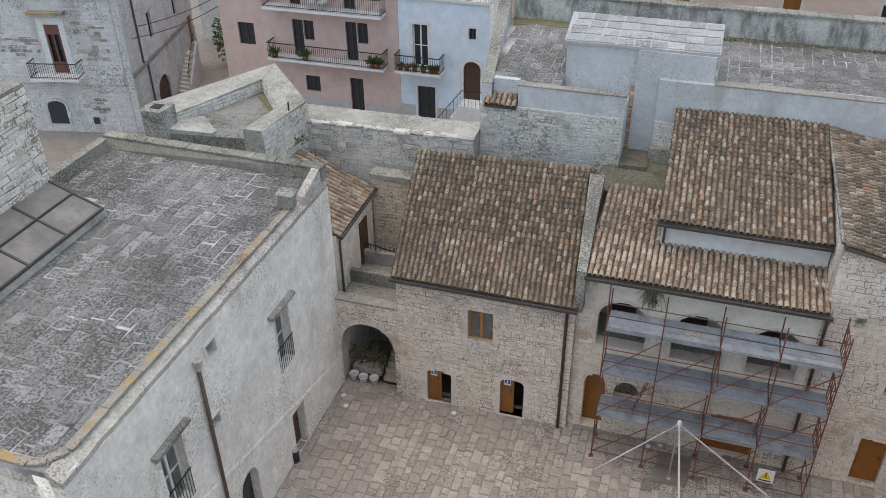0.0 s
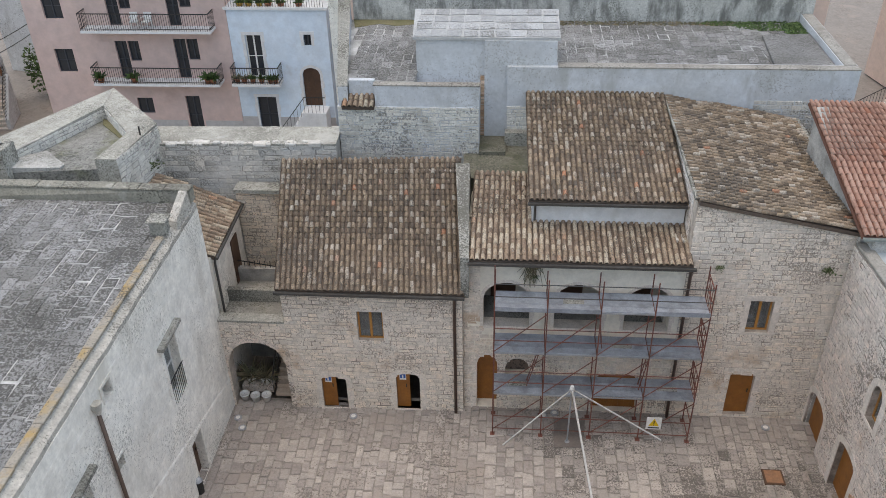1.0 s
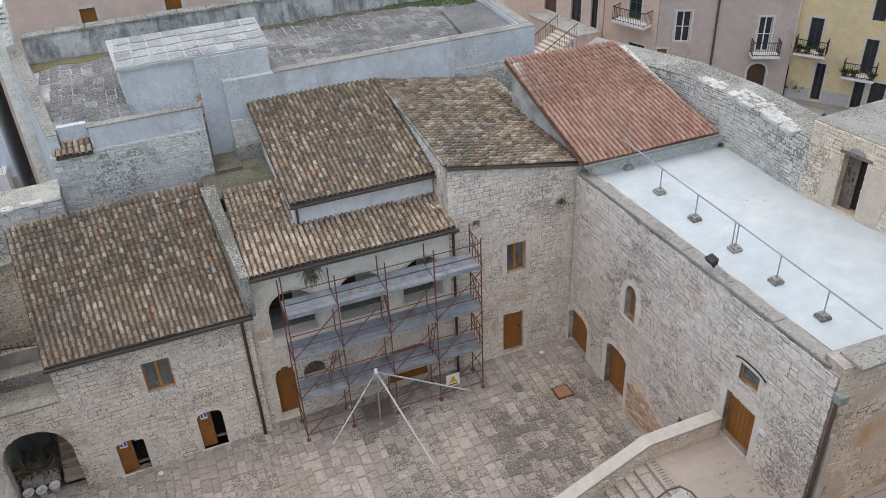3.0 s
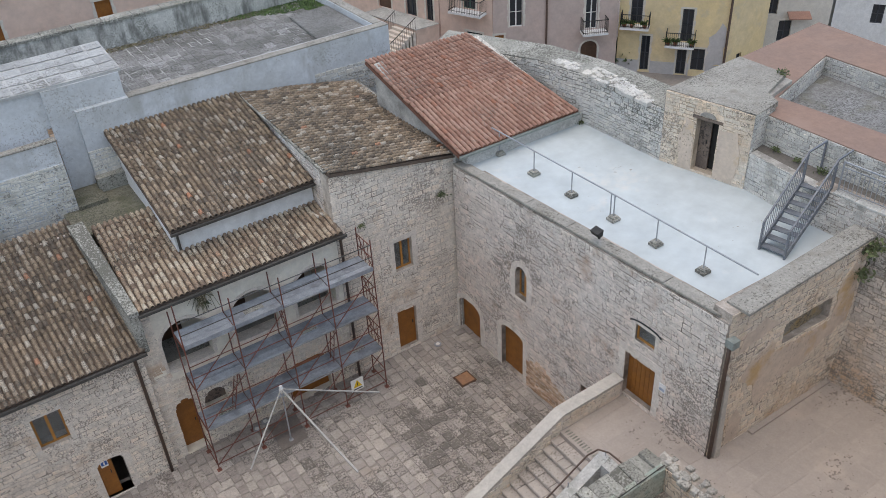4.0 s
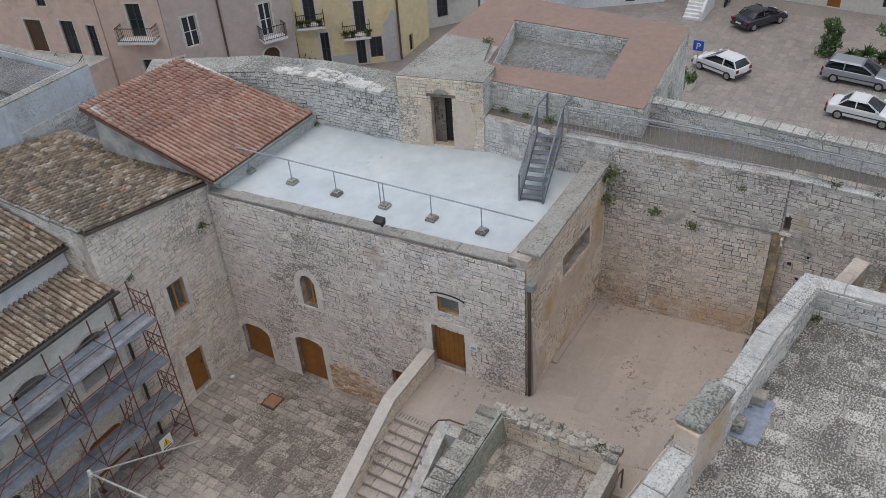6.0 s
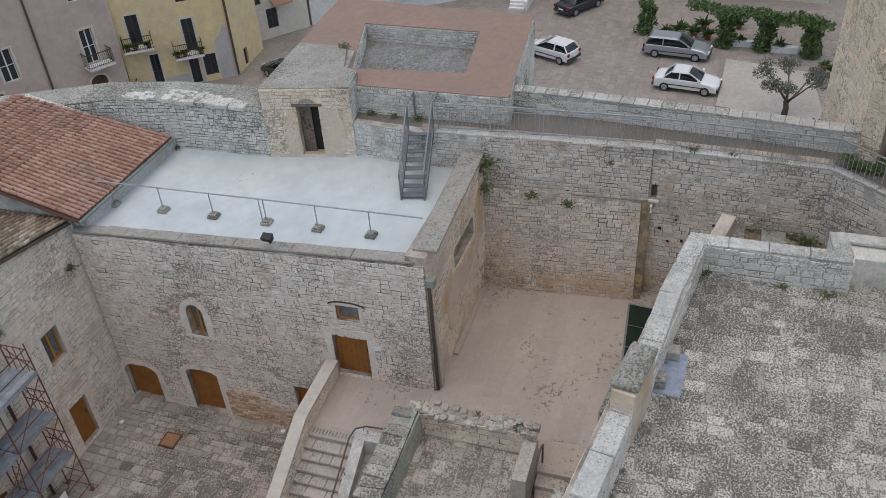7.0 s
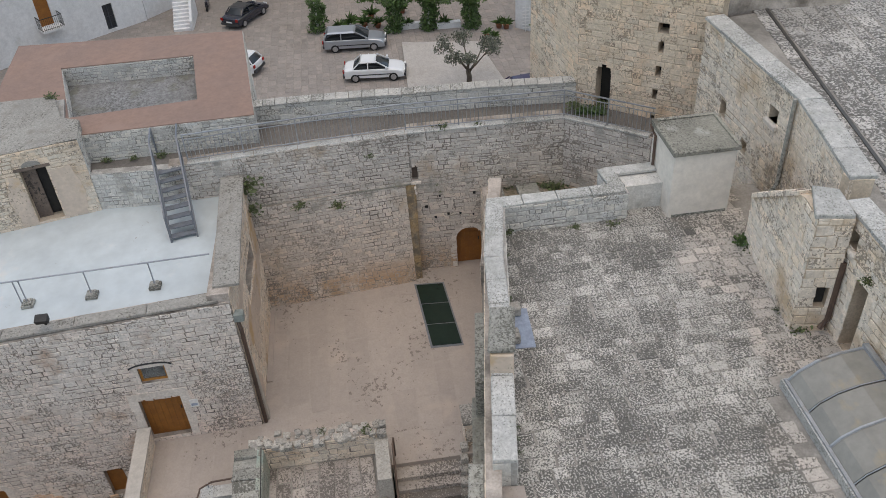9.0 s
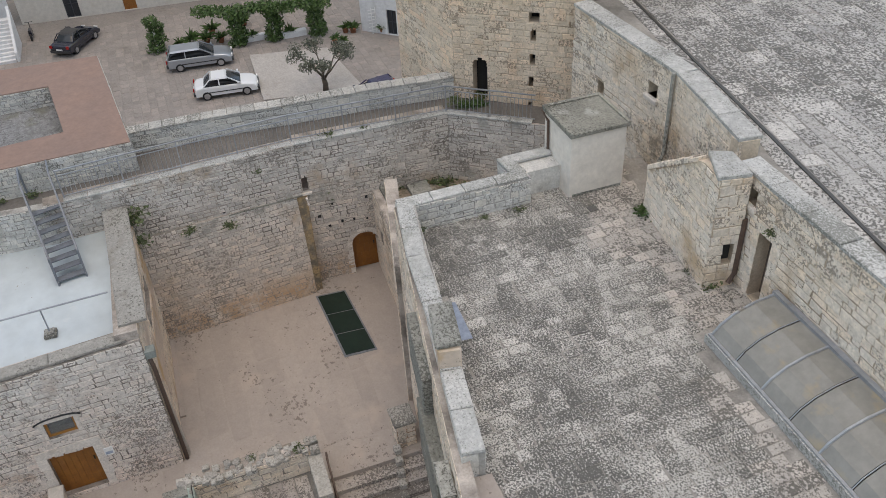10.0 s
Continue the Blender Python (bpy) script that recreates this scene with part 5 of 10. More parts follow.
for a, b, c, d, e in B_open[3:]:
    part("balustrade", plate(bo, (1, 0, 0), (0, -1, 0), [(a, 3.95), (b, 3.95), (b, 4.06), (a, 4.06)], -0.06, 0.4), M_DRESSED, hb)
for a, b, c, d, e in B_open:
    surround(hb, bo, (1, 0, 0), (0, -1, 0), a, b, c, d, e, w=0.12, proud=0.015, material=M_DRESSED, name="arch_ring")
door_leaf(hb, bo, (1, 0, 0), (0, -1, 0), 4.65, 6.28, 0.15, 1.7, 0.36, depth=0.3, planks=8, label="wide arched wooden door")
door_leaf(hb, bo, (1, 0, 0), (0, -1, 0), 0.48, 1.22, 0.2, 2.25, 0.45, depth=0.4, label="arched wooden door")
part("fanlight", plate(bo, (1, 0, 0), (0, -1, 0), arch_points(1.5, 2.35, 1.75, 2.15, 0.42), 0.35, 0.4), M_WOOD_OLD, hb)
part("loggia_floor", MB().box(-0.95, 6.35, 21.95, 24.4, 3.7, 3.95), M_GREY_SCREED, hb)
part("loggia_back", MB().box(-0.95, 6.35, 23.3, 23.6, -0.1, 7.3), M_BEIGE_RENDER, hb)
for x in (0.4, 2.8, 5.2):
    part("loggia_door", MB().box(x - 0.45, x + 0.45, 23.25, 23.3, 3.95, 5.9), M_WOOD_DARK, hb)
part("side_wall", MB().box(-0.95, -0.55, 21.95, 25.3, -0.1, 7.2), M_BEIGE_RENDER, hb)
part("side_wall", MB().box(5.95, 6.35, 21.95, 28, -0.1, 7.4), M_BEIGE_RENDER, hb)
tile_roof(hb, "lower_roof", (-0.72, 20.95, 7.05), (6.42, 20.95, 7.05), (-0.72, 25.15, 8.0), (6.3, 25.15, 8.0), 38, 18, M_TILE_B, M_PAN_SHADE, "tan barrel tiles of the lower roof", singles=300, seed=6)
part("gutter", MB().beam((-0.75, 20.86, 7.0), (6.5, 20.86, 7.0), 0.11, 0.09), M_GUTTER, hb, "dark metal gutter")
part("downpipe", MB().tube([(6.42, 20.9, 6.95), (6.45, 21.3, 6.6), (6.45, 21.3, 0.1)], 0.055, 8), M_PIPE, hb, "brown downpipe", smooth=True)
part("attic_wall", MB().box(1.3, 6.3, 22.75, 23.0, 7.3, 8.36).prism([(1.3, 23.0), (1.55, 23.0), (1.55, 28.2), (1.3, 28.2)], 7.3, [8.38, 8.38, 9.68, 9.68]), M_WHITE_RENDER, hb, "white rendered attic wall")
tile_roof(hb, "upper_roof", (1.18, 22.5, 8.42), (6.3, 22.5, 8.42), (1.05, 28.25, 9.82), (6.15, 28.35, 9.82), 28, 26, M_TILE_A, M_PAN_SHADE, "weathered barrel tiles of the upper roof", singles=300, seed=7)
part("attic_gutter", MB().beam((1.15, 22.42, 8.37), (6.3, 22.42, 8.37), 0.1, 0.08), M_GUTTER, hb)
part("attic_downpipe", MB().tube([(1.4, 22.48, 8.35), (1.4, 22.68, 8.1), (1.4, 22.68, 7.6)], 0.045, 6), M_GUTTER, hb)
pr = MB().hexa([(-0.98, 20.9, 5.6), (-0.72, 20.9, 5.6), (-0.72, 25.2, 5.6), (-1.3, 25.2, 5.6), (-1.0, 20.9, 7.2), (-0.7, 20.9, 7.2), (-0.9, 25.2, 8.35), (-1.4, 25.2, 8.35)])
part("party_wall", pr, M_COPING, hb, "grey lichened party wall between the roofs")
part("roof_terrace", MB().box(-1.2, 1.3, 25.2, 28.0, 7.2, 7.75), M_ROOF_MOSS, hb, "dark mossy flat roof between the houses")

# ---- corner house ----
hc = thing("corner_house", (9, 24.5, 0), "tall stone corner house with a greyed tile roof", "house")
CX0, CX1 = 6.35, 11.45
ctop = lambda u: 9.12 - 0.98 * u / 5.1
C_open = [(2.1, 2.95, 0.3, 2.26), (2.24, 3.0, 4.12, 5.45)]
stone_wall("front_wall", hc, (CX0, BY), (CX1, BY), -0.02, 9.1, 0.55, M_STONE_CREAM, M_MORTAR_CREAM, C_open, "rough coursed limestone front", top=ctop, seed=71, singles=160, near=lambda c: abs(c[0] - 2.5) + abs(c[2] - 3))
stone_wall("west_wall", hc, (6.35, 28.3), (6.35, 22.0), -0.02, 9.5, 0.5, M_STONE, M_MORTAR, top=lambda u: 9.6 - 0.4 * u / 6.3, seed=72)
part("other_walls", MB().box(6.85, 11.0, 27.8, 28.2, 0, 8.8).box(10.95, 11.45, 22.0, 27.8, 0, 8.0), M_MORTAR, hc)
co = (CX0, BY, -0.02)
surround(hc, co, (1, 0, 0), (0, -1, 0), *C_open[0], w=0.2, proud=0.02)
door_leaf(hc, co, (1, 0, 0), (0, -1, 0), *C_open[0], depth=0.15, planks=0, label="plain varnished wooden door")
surround(hc, co, (1, 0, 0), (0, -1, 0), *C_open[1], w=0.2, proud=0.03, sill=True)
window_in(hc, co, (1, 0, 0), (0, -1, 0), *C_open[1], label="oak casement window")
tile_roof(hc, "roof", (11.5, 21.3, 8.2), (10.9, 27.9, 8.92), (6.38, 21.3, 9.22), (6.2, 28.45, 9.72), 37, 22, M_TILE_A, M_PAN_SHADE, "greyed old barrel tiles", singles=300, seed=8)
coping("verge", hc, [(11.45, 21.25, 8.2), (10.95, 27.9, 8.9)], 0.25, 0.14, M_COPING, 0.6)
coping("verge_west", hc, [(6.4, 21.5, 9.18), (6.3, 28.3, 9.66)], 0.3, 0.1, M_COPING, 0.6)

# ---- east wing with the white flat roof ----
hw = thing("east_wing", (14.3, 15, 0), "long stone wing with a white flat roof", "house")
W0, W1 = (11.3, 21.35), (11.62, 9.0)
wtop = lambda u: 7.84 + 0.55 * u / 12.35
W_open = [(0.02, 1.42, 0.04, 1.5, 0.4), (2.76, 4.04, 0.04, 2.0, 0.2), (3.58, 4.22, 3.97, 5.0, 0.38), (8.97, 10.2, 3.3, 5.08), (9.28, 10.06, 5.76, 6.36), (7.12, 7.72, 0.95, 2.2, 0.1)]
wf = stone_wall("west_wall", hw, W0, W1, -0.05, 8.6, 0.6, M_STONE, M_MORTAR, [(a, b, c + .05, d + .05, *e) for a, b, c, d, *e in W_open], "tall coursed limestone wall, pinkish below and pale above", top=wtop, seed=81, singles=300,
                near=lambda c: abs((c[0] + c[1]) / 2 - 7) * 0.6 + abs(c[2] - 5.5))
wa, wb = Vector((*W0, 0)), Vector((*W1, 0))
wdu = (wb - wa).normalized()
wn_ = Vector((wdu.y, -wdu.x, 0))
for (a, b, c, d, *e), k in zip(W_open, range(6)):
    e = e[0] if e else 0.0
    if k != 5:
        surround(hw, wa, wdu, wn_, a, b, c, d, e, w=0.23 if k != 4 else 0.1, proud=0.03, sill=k == 2)
    if k in (2, 4):
        window_in(hw, wa, wdu, wn_, a, b, c, d, e, depth=0.2 if k == 2 else 0.07, panes=2 if k == 2 else 1, label="small oak window")
    else:
        door_leaf(hw, wa, wdu, wn_, a, b, c, d, e, depth=0.2, planks=7 if k == 3 else 0, label="varnished plank door" if k == 3 else "plain varnished wooden door")
arc = MB().tube([tuple(wa + wdu * (9.66 + 0.62 * math.sin(t)) + Vector((0, 0, 6.36 + 0.16 * math.cos(t))) + wn_ * 0.03) for t in [-1.4 + 0.28 * i for i in range(11)]], 0.028, 5)
part("relieving_arch", arc, M_IRON, hw, "dark relieving arch")
part("notice", plate(wa, wdu, wn_, [(10.42, 4.5), (10.67, 4.5), (10.67, 4.8), (10.42, 4.8)], -0.05, -0.02), M_WHITE, hw, "small white notice")
part("notice_print", plate(wa, wdu, wn_, [(10.45, 4.55), (10.64, 4.55), (10.64, 4.65), (10.45, 4.65)], -0.056, -0.052), plain("notice_grey", (0.35, 0.4, 0.5), 0.5), hw)
lay(wf, courses(3.0, 1.75, [], ch=(0.09, 0.15), ln=(0.12, 0.28), seed=83, top=lambda u: 1.35 + 0.3 * math.sin(u * 2.2) - 0.25 * (u > 2.3)), tuple(wa + wdu * 4.25), wdu, (0, 0, 1), wn_, M_STONE_BROWN, 0.045)
part("body", MB().prism([(11.95, 9.6), (18.05, 9.3), (18.05, 13.8), (17.45, 17.0), (17.3, 21.2), (11.95, 21.2)], 0, 7.7), M_MORTAR, hw)
part("roof", MB().prism([(11.9, 9.45), (18.1, 9.25), (18.1, 13.8), (17.5, 17.0), (17.3, 21.2), (11.75, 21.2)], 7.7, 7.84), M_WHITE_ROOF, hw, "white painted roof membrane")
coping("parapet_coping", hw, [(11.5, 21.3, 7.84), (11.84, 9.3, 8.36)], 0.42, 0.09, M_WALL_TOP, 1.9, "lichened grey coping stones")
stone_wall("south_wall", hw, (11.66, 8.98), (17.5, 8.86), 3.1, 5.53, 0.6, M_STONE_TAN, M_MORTAR, [(2.5, 4.6, 3.2, 4.0)], "stone wall with patches of ochre render", seed=82)


so, sdu, sn = (11.62, 9.0, 3.1), Vector((5.88, -0.15, 0)).normalized(), Vector((-0.15, -5.88, 0)).normalized()
part("render_patch", plate(so, sdu, sn, ragged([(0.9, 2.6), (1.5, 2.2), (1.8, 1.2), (2.4, 1.5), (3.0, 1.9), (3.8, 1.9), (4.6, 2.4), (5.65, 2.7), (5.7, 4.7), (5.3, 5.0), (4.85, 4.5), (4.8, 3.1), (2.3, 3.1), (2.1, 3.6), (1.6, 3.4), (1.1, 3.1)], 5), -0.045, 0.01), M_OLD_PLASTER, hw, "old ochre render")
part("render_patch", plate(so, sdu, sn, ragged([(0.75, 0.2), (1.3, 0.25), (1.35, 1.0), (1.0, 1.5), (0.7, 1.1)], 6), -0.043, 0.01), M_OLD_PLASTER, hw, "old ochre render")
part("render_patch", plate(so, sdu, sn, ragged([(0.6, 3.9), (1.7, 4.1), (2.2, 4.25), (1.6, 4.7), (0.8, 4.5)], 7), -0.043, 0.01), M_OLD_PLASTER, hw, "old ochre render")
part("blocked_opening", plate((11.62, 9.0, 3.1), (1, 0, 0), (0, -1, 0), [(2.4, 3.2), (4.7, 3.2), (4.7, 4.0), (2.4, 4.0)], 0.12, 0.3), M_COPING_OCHRE, hw)
part("bench_ledge", MB().box(13.4, 17.2, 8.72, 8.9, 3.2, 3.28), M_PAVE_SMOOTH, hw)
coping("south_coping", hw, [(11.95, 9.05, 8.62), (17.75, 9.22, 8.62)], 0.74, 0.1, M_WALL_TOP, 2.6, "grey screeded wall top")
part("north_kerb", MB().box(11.6, 17.2, 20.85, 21.15, 7.8, 8.3), M_COPING_LIGHT, hw)
part("downpipe", MB().tube([(11.72, 8.93, 7.6), (11.66, 8.88, 7.2), (11.66, 8.88, 3.25)], 0.06, 8), M_PIPE, hw, "brown downpipe", smooth=True)
part("hopper", MB().box(11.58, 11.85, 8.72, 8.99, 7.6, 7.85), M_LEAD, hw, "greenish lead hopper")
part("buttress_post", MB().hexa([(11.78, 8.76, 3.2), (12.02, 8.76, 3.2), (12.02, 8.99, 3.2), (11.78, 8.99, 3.2), (11.8, 8.86, 6.3), (11.98, 8.86, 6.3), (11.98, 8.99, 6.3), (11.8, 8.99, 6.3)]), M_COPING_PINK, hw, "plastered corner strip", bevel=0.02)

# rail on the white roof
rl = thing("roof_rail", (13.15, 16, 7.84), "grey tube guard rail on stone-weighted feet", "rail")
for y, x in ((20.84, 13.06), (18.91, 13.12), (17.0, 13.19), (15.04, 13.26), (13.21, 13.3), (11.38, 13.36)):
    part("foot", MB().box(x - 0.17, x + 0.17, y - 0.17, y + 0.17, 7.84, 7.94).box(x - 0.13, x + 0.13, y - 0.13, y + 0.13, 7.94, 8.0), M_COPING, rl, "square weight", bevel=0.01)
    part("post", MB().tube([(x, y, 7.95), (x, y, 8.78)], 0.022, 6), M_GALV, rl)
part("post", MB().tube([(13.26, 15.2, 7.95), (13.26, 15.2, 8.78)], 0.022, 6), M_GALV, rl)
part("top_rail", MB().tube([(13.04, 21.3, 8.78), (13.26, 15.1, 8.78), (13.41, 9.6, 8.78)], 0.026, 6), M_GALV, rl)

# floodlight on the parapet
fl = thing("floodlight", (11.75, 14.0, 8.4), "black floodlight on the roof parapet", "lamp")
part("housing", MB().hexa([(11.5, 13.85, 8.5), (11.66, 13.85, 8.53), (11.66, 14.2, 8.53), (11.5, 14.2, 8.5), (11.42, 13.85, 8.66), (11.68, 13.85, 8.74), (11.68, 14.2, 8.74), (11.42, 14.2, 8.66)]), M_IRON, fl, bevel=0.015)
part("bracket", MB().beam((11.65, 14.0, 8.36), (11.62, 14.0, 8.55), 0.06), M_IRON, fl)

# ---- house with the red roof ----
hr = thing("red_roof_house", (14, 23, 0), "outbuilding with a newer red barrel-tile roof", "house")
part("wall", MB().prism([(11.6, 21.2), (17.0, 21.2), (15.6, 25.6), (10.9, 25.6)], 0, [8.3, 8.3, 10.4, 10.4]), M_STONE_GREY, hr)
stone_wall("west_gable", hr, (10.75, 25.6), (11.4, 21.3), 0, 8.2, 0.4, M_STONE_GREY, M_MORTAR_GREY, seed=91, top=lambda u: 10.5 - 2.1 * u / 4.35, label="grey stone gable")
tile_roof(hr, "roof", (11.2, 20.75, 8.45), (16.8, 20.75, 8.45), (10.6, 26.0, 10.5), (15.05, 25.5, 10.6), 28, 21, M_TILE_RED, M_PAN_RED_SHADE, "clean red barrel tiles", singles=300, seed=9)
part("gutter", MB().beam((11.2, 20.7, 8.4), (16.8, 20.7, 8.4), 0.1, 0.08), M_LEAD, hr)

# ---- rampart wall, gate house, red terrace ----
rp = thing("rampart_wall", (17, 21, 0), "thick old rampart wall with a broad lichened top", "wall")
rp_pts = [(14.6, 27.2), (16.6, 23.2), (17.15, 20.5), (17.25, 16.9)]
for k, (a, b) in enumerate(zip(rp_pts, rp_pts[1:])):
    stone_wall("inner_face", rp, a, b, -0.5, 10.35, 0.4, M_STONE_GREY, M_MORTAR_GREY, seed=95 + k, ch=(0.10, 0.17), ln=(0.12, 0.33))
part("wall_top", MB().prism([(14.6, 27.2), (16.6, 23.2), (17.15, 20.5), (17.25, 16.9), (18.8, 16.9), (18.6, 21.0), (18.0, 23.8), (15.8, 28.0)], -2.5, 9.88), M_COPING, rp, "lichened rubble core")
rr_ = random.Random(44)
for i in range(90):
    y = rr_.uniform(17.6, 22.6)
    x = 17.12 + rr_.uniform(0.0, 0.25 + 0.55 * max(0.0, math.sin((y - 17.6) / 5.0 * math.pi))) - 0.07 * max(0.0, y - 20.5)
    q = rr_.uniform(0.08, 0.2)
    part("crest_stone", MB().box(x - q * 0.7, x + q * 0.7, y - q, y + q, 9.75, 9.87 + rr_.uniform(0.02, 0.06)), M_STONE_GREY, rp, bevel=0.02)
gh = thing("gatehouse", (18.5, 15.2, 0), "small stone gatehouse with an old dark doorway", "gatehouse")
G0, G1 = (17.25, 16.9), (17.95, 13.75)
stone_wall("west_wall", gh, G0, G1, 7.8, 2.75, 0.5, M_STONE_TAN, M_MORTAR_TAN, [(1.25, 2.05, 0.1, 2.1)], "tan stone front", seed=101, ch=(0.10, 0.17), ln=(0.12, 0.33))
stone_wall("south_wall", gh, (17.95, 13.75), (19.2, 13.95), 7.8, 2.75, 0.5, M_STONE_GREY, M_MORTAR_GREY, seed=102, ch=(0.10, 0.17), ln=(0.12, 0.33))
ga, gb = Vector((*G0, 7.8)), Vector((*G1, 7.8))
gdu = (gb - ga).normalized()
gn = Vector((gdu.y, -gdu.x, 0))
# Sheet behind the half-open leaf, coloured as the unlit doorway
part("doorway_recess", plate(ga, gdu, gn, [(1.2, 0.05), (2.1, 0.05), (2.1, 2.15), (1.2, 2.15)], 0.44, 0.49), M_RECESS_SHADE, gh)
door_leaf(gh, ga, gdu, gn, 1.25, 1.68, 0.1, 2.1, depth=0.3, material=M_WOOD_OLD, label="weathered plank door standing half open")
part("lintel", plate(ga, gdu, gn, [(1.1, 2.1), (2.2, 2.1), (2.2, 2.2), (1.1, 2.2)], -0.04, 0.25), M_WOOD_OLD, gh, "old timber lintel")
part("lunette", plate(ga, gdu, gn, [(1.65 + 0.3 * math.cos(t * math.pi / 8), 2.22 + 0.18 * math.sin(t * math.pi / 8)) for t in range(9)], -0.038, 0.05), M_JOINT_DARK, gh, "dark blind lunette")
for q, poly in enumerate(([(0.75, 0.1), (1.22, 0.1), (1.2, 1.9), (0.9, 2.0), (0.65, 1.2)], [(2.1, 0.1), (2.8, 0.1), (2.95, 1.1), (2.75, 2.0), (2.1, 1.9)])):
    part("render_patch", plate(ga, gdu, gn, ragged(poly, 20 + q, 0.14, 0.03), -0.042, 0.01), M_OLD_PLASTER, gh, "worn ochre render")
part("roof", MB().prism([(17.3, 16.95), (18.0, 13.75), (19.3, 13.95), (19.6, 14.6), (21.3, 15.2), (21.3, 17.2)], 10.4, 10.58), M_WALL_TOP, gh, "grey mossy flat roof")
part("body", MB().prism([(17.8, 16.85), (18.45, 14.3), (21.3, 14.9), (21.3, 17.1)], -2.5, 10.42), M_MORTAR_GREY, gh)

rt = thing("red_terrace", (22, 13, 0), "flat-roofed block with a red screeded terrace round a sunken court", "house")
zr = 10.28
ring = [(18.88, 8.24), (26.1, 9.0), (26.9, 17.9), (21.3, 17.53), (21.16, 15.5), (20.05, 14.62), (18.82, 14.15)]
court = [(20.45, 10.25), (24.2, 10.75), (24.3, 15.7), (20.12, 14.55)]
for k, (q, r_) in enumerate(((0, 0), (1, 1), (3, 2), (5, 3))):
    q2, r2 = ((1, 1), (3, 2), (5, 3), (7, 0))[k]
    outer = [ring[i % 7] for i in range(q, q2 + 1)]
    poly = outer + [court[r2], court[r_]]
    part("terrace_deck", MB().prism(poly, -2.5, zr), M_RED_PAINT, rt, "terracotta-red screed")
part("court_floor", MB().prism([(20.47, 10.27), (24.18, 10.77), (24.28, 15.68), (20.14, 14.53)], 8.6, 9.54), M_COURT, rt, "grey gravel floor of the sunken court")
stone_wall("court_wall_east", rt, (24.29, 15.68), (24.19, 10.76), 9.5, 0.74, 0.1, M_STONE_GREY, M_MORTAR_GREY, seed=111, ch=(0.10, 0.17), ln=(0.12, 0.33))
stone_wall("court_wall_north", rt, (20.13, 14.54), (24.28, 15.68), 9.5, 0.74, 0.1, M_STONE_GREY, M_MORTAR_GREY, seed=112, ch=(0.10, 0.17), ln=(0.12, 0.33))
stone_wall("west_face", rt, (18.8, 14.1), (18.86, 8.23), 9.0, 1.25, 0.3, M_STONE_GREY, M_MORTAR_GREY, seed=113, ch=(0.10, 0.17), ln=(0.12, 0.33))
stone_wall("south_face", rt, (18.88, 8.22), (26.1, 8.98), -2.6, 12.85, 0.3, M_STONE_GREY, M_MORTAR_GREY, seed=114, ch=(0.22, 0.32), ln=(0.3, 0.7))
part("low_roof", MB().prism([(18.05, 13.8), (17.85, 11.3), (18.3, 9.9), (19.0, 9.9), (19.0, 13.9)], 3, 9.2), M_WALKWAY, rt, "dark low roof between gatehouse and terrace")
stone_wall("low_face", rt, (18.0, 13.75), (17.8, 11.1), 7.8, 1.42, 0.3, M_STONE_GREY, M_MORTAR_GREY, seed=115, ch=(0.10, 0.17), ln=(0.12, 0.33))

# ---- retaining wall and walkway east of the raised yard ----
yw = thing("retaining_wall", (18, 4, 3.2), "high stone retaining wall below the walkway", "wall")
battered_wall("lower_wall", yw, (17.12, 9.5), (17.68, 3.4), (17.8, 9.5), (18.18, 3.24), 3.15, 7.25, 0.6, M_STONE_YARD, M_MORTAR_YARD, seed=121, label="coursed limestone wall leaning back, ochre-stained below", ch=(0.10, 0.17), ln=(0.12, 0.36))
part("ledge", MB().prism([(17.8, 9.5), (18.18, 3.24), (18.6, 3.24), (18.3, 9.5)], 7.2, 7.25), M_COPING_DARK, yw, "thin mossy ledge")
stone_wall("upper_wall", yw, (17.87, 11.2), (18.23, 3.24), 7.2, 2.05, 0.5, M_STONE_YARD, M_MORTAR_YARD, seed=122, ch=(0.10, 0.17), ln=(0.14, 0.38))
YS0, YS1 = (18.3, 3.24), (18.1, -2.2)
stone_wall("south_wall", yw, YS0, YS1, 3.15, 6.1, 0.6, M_STONE_YARD, M_MORTAR_YARD, [(1.5, 2.48, 0.0, 1.45, 0.42), (0.06, 0.26, 4.15, 4.75)], "pale stone wall", seed=123, ch=(0.12, 0.2), ln=(0.18, 0.45))
ya = Vector((*YS0, 3.15))
ydu = (Vector((*YS1, 3.15)) - ya).normalized()
yn = Vector((ydu.y, -ydu.x, 0))
door_leaf(yw, ya, ydu, yn, 1.5, 2.48, 0.04, 1.45, 0.42, depth=0.3, planks=6, label="arched wooden door")
surround(yw, ya, ydu, yn, 1.5, 2.48, 0.05, 1.45, 0.42, w=0.18, proud=0.02)
part("slit_back", plate(ya, ydu, yn, [(0.0, 4.1), (0.4, 4.1), (0.4, 4.8), (0.0, 4.8)], 0.2, 0.3), M_WOOD_OLD, yw)
part("slit_sill", plate(ya, ydu, yn, [(0.0, 4.05), (0.34, 4.05), (0.34, 4.12), (0.0, 4.12)], -0.12, 0.3), M_DRESSED, yw)
part("spout", MB().tube([(18.3, 3.12, 7.12), (18.12, 3.12, 7.06), (18.08, 3.1, 6.86)], 0.045, 6), M_DRESSED, yw, "pale clay spout")
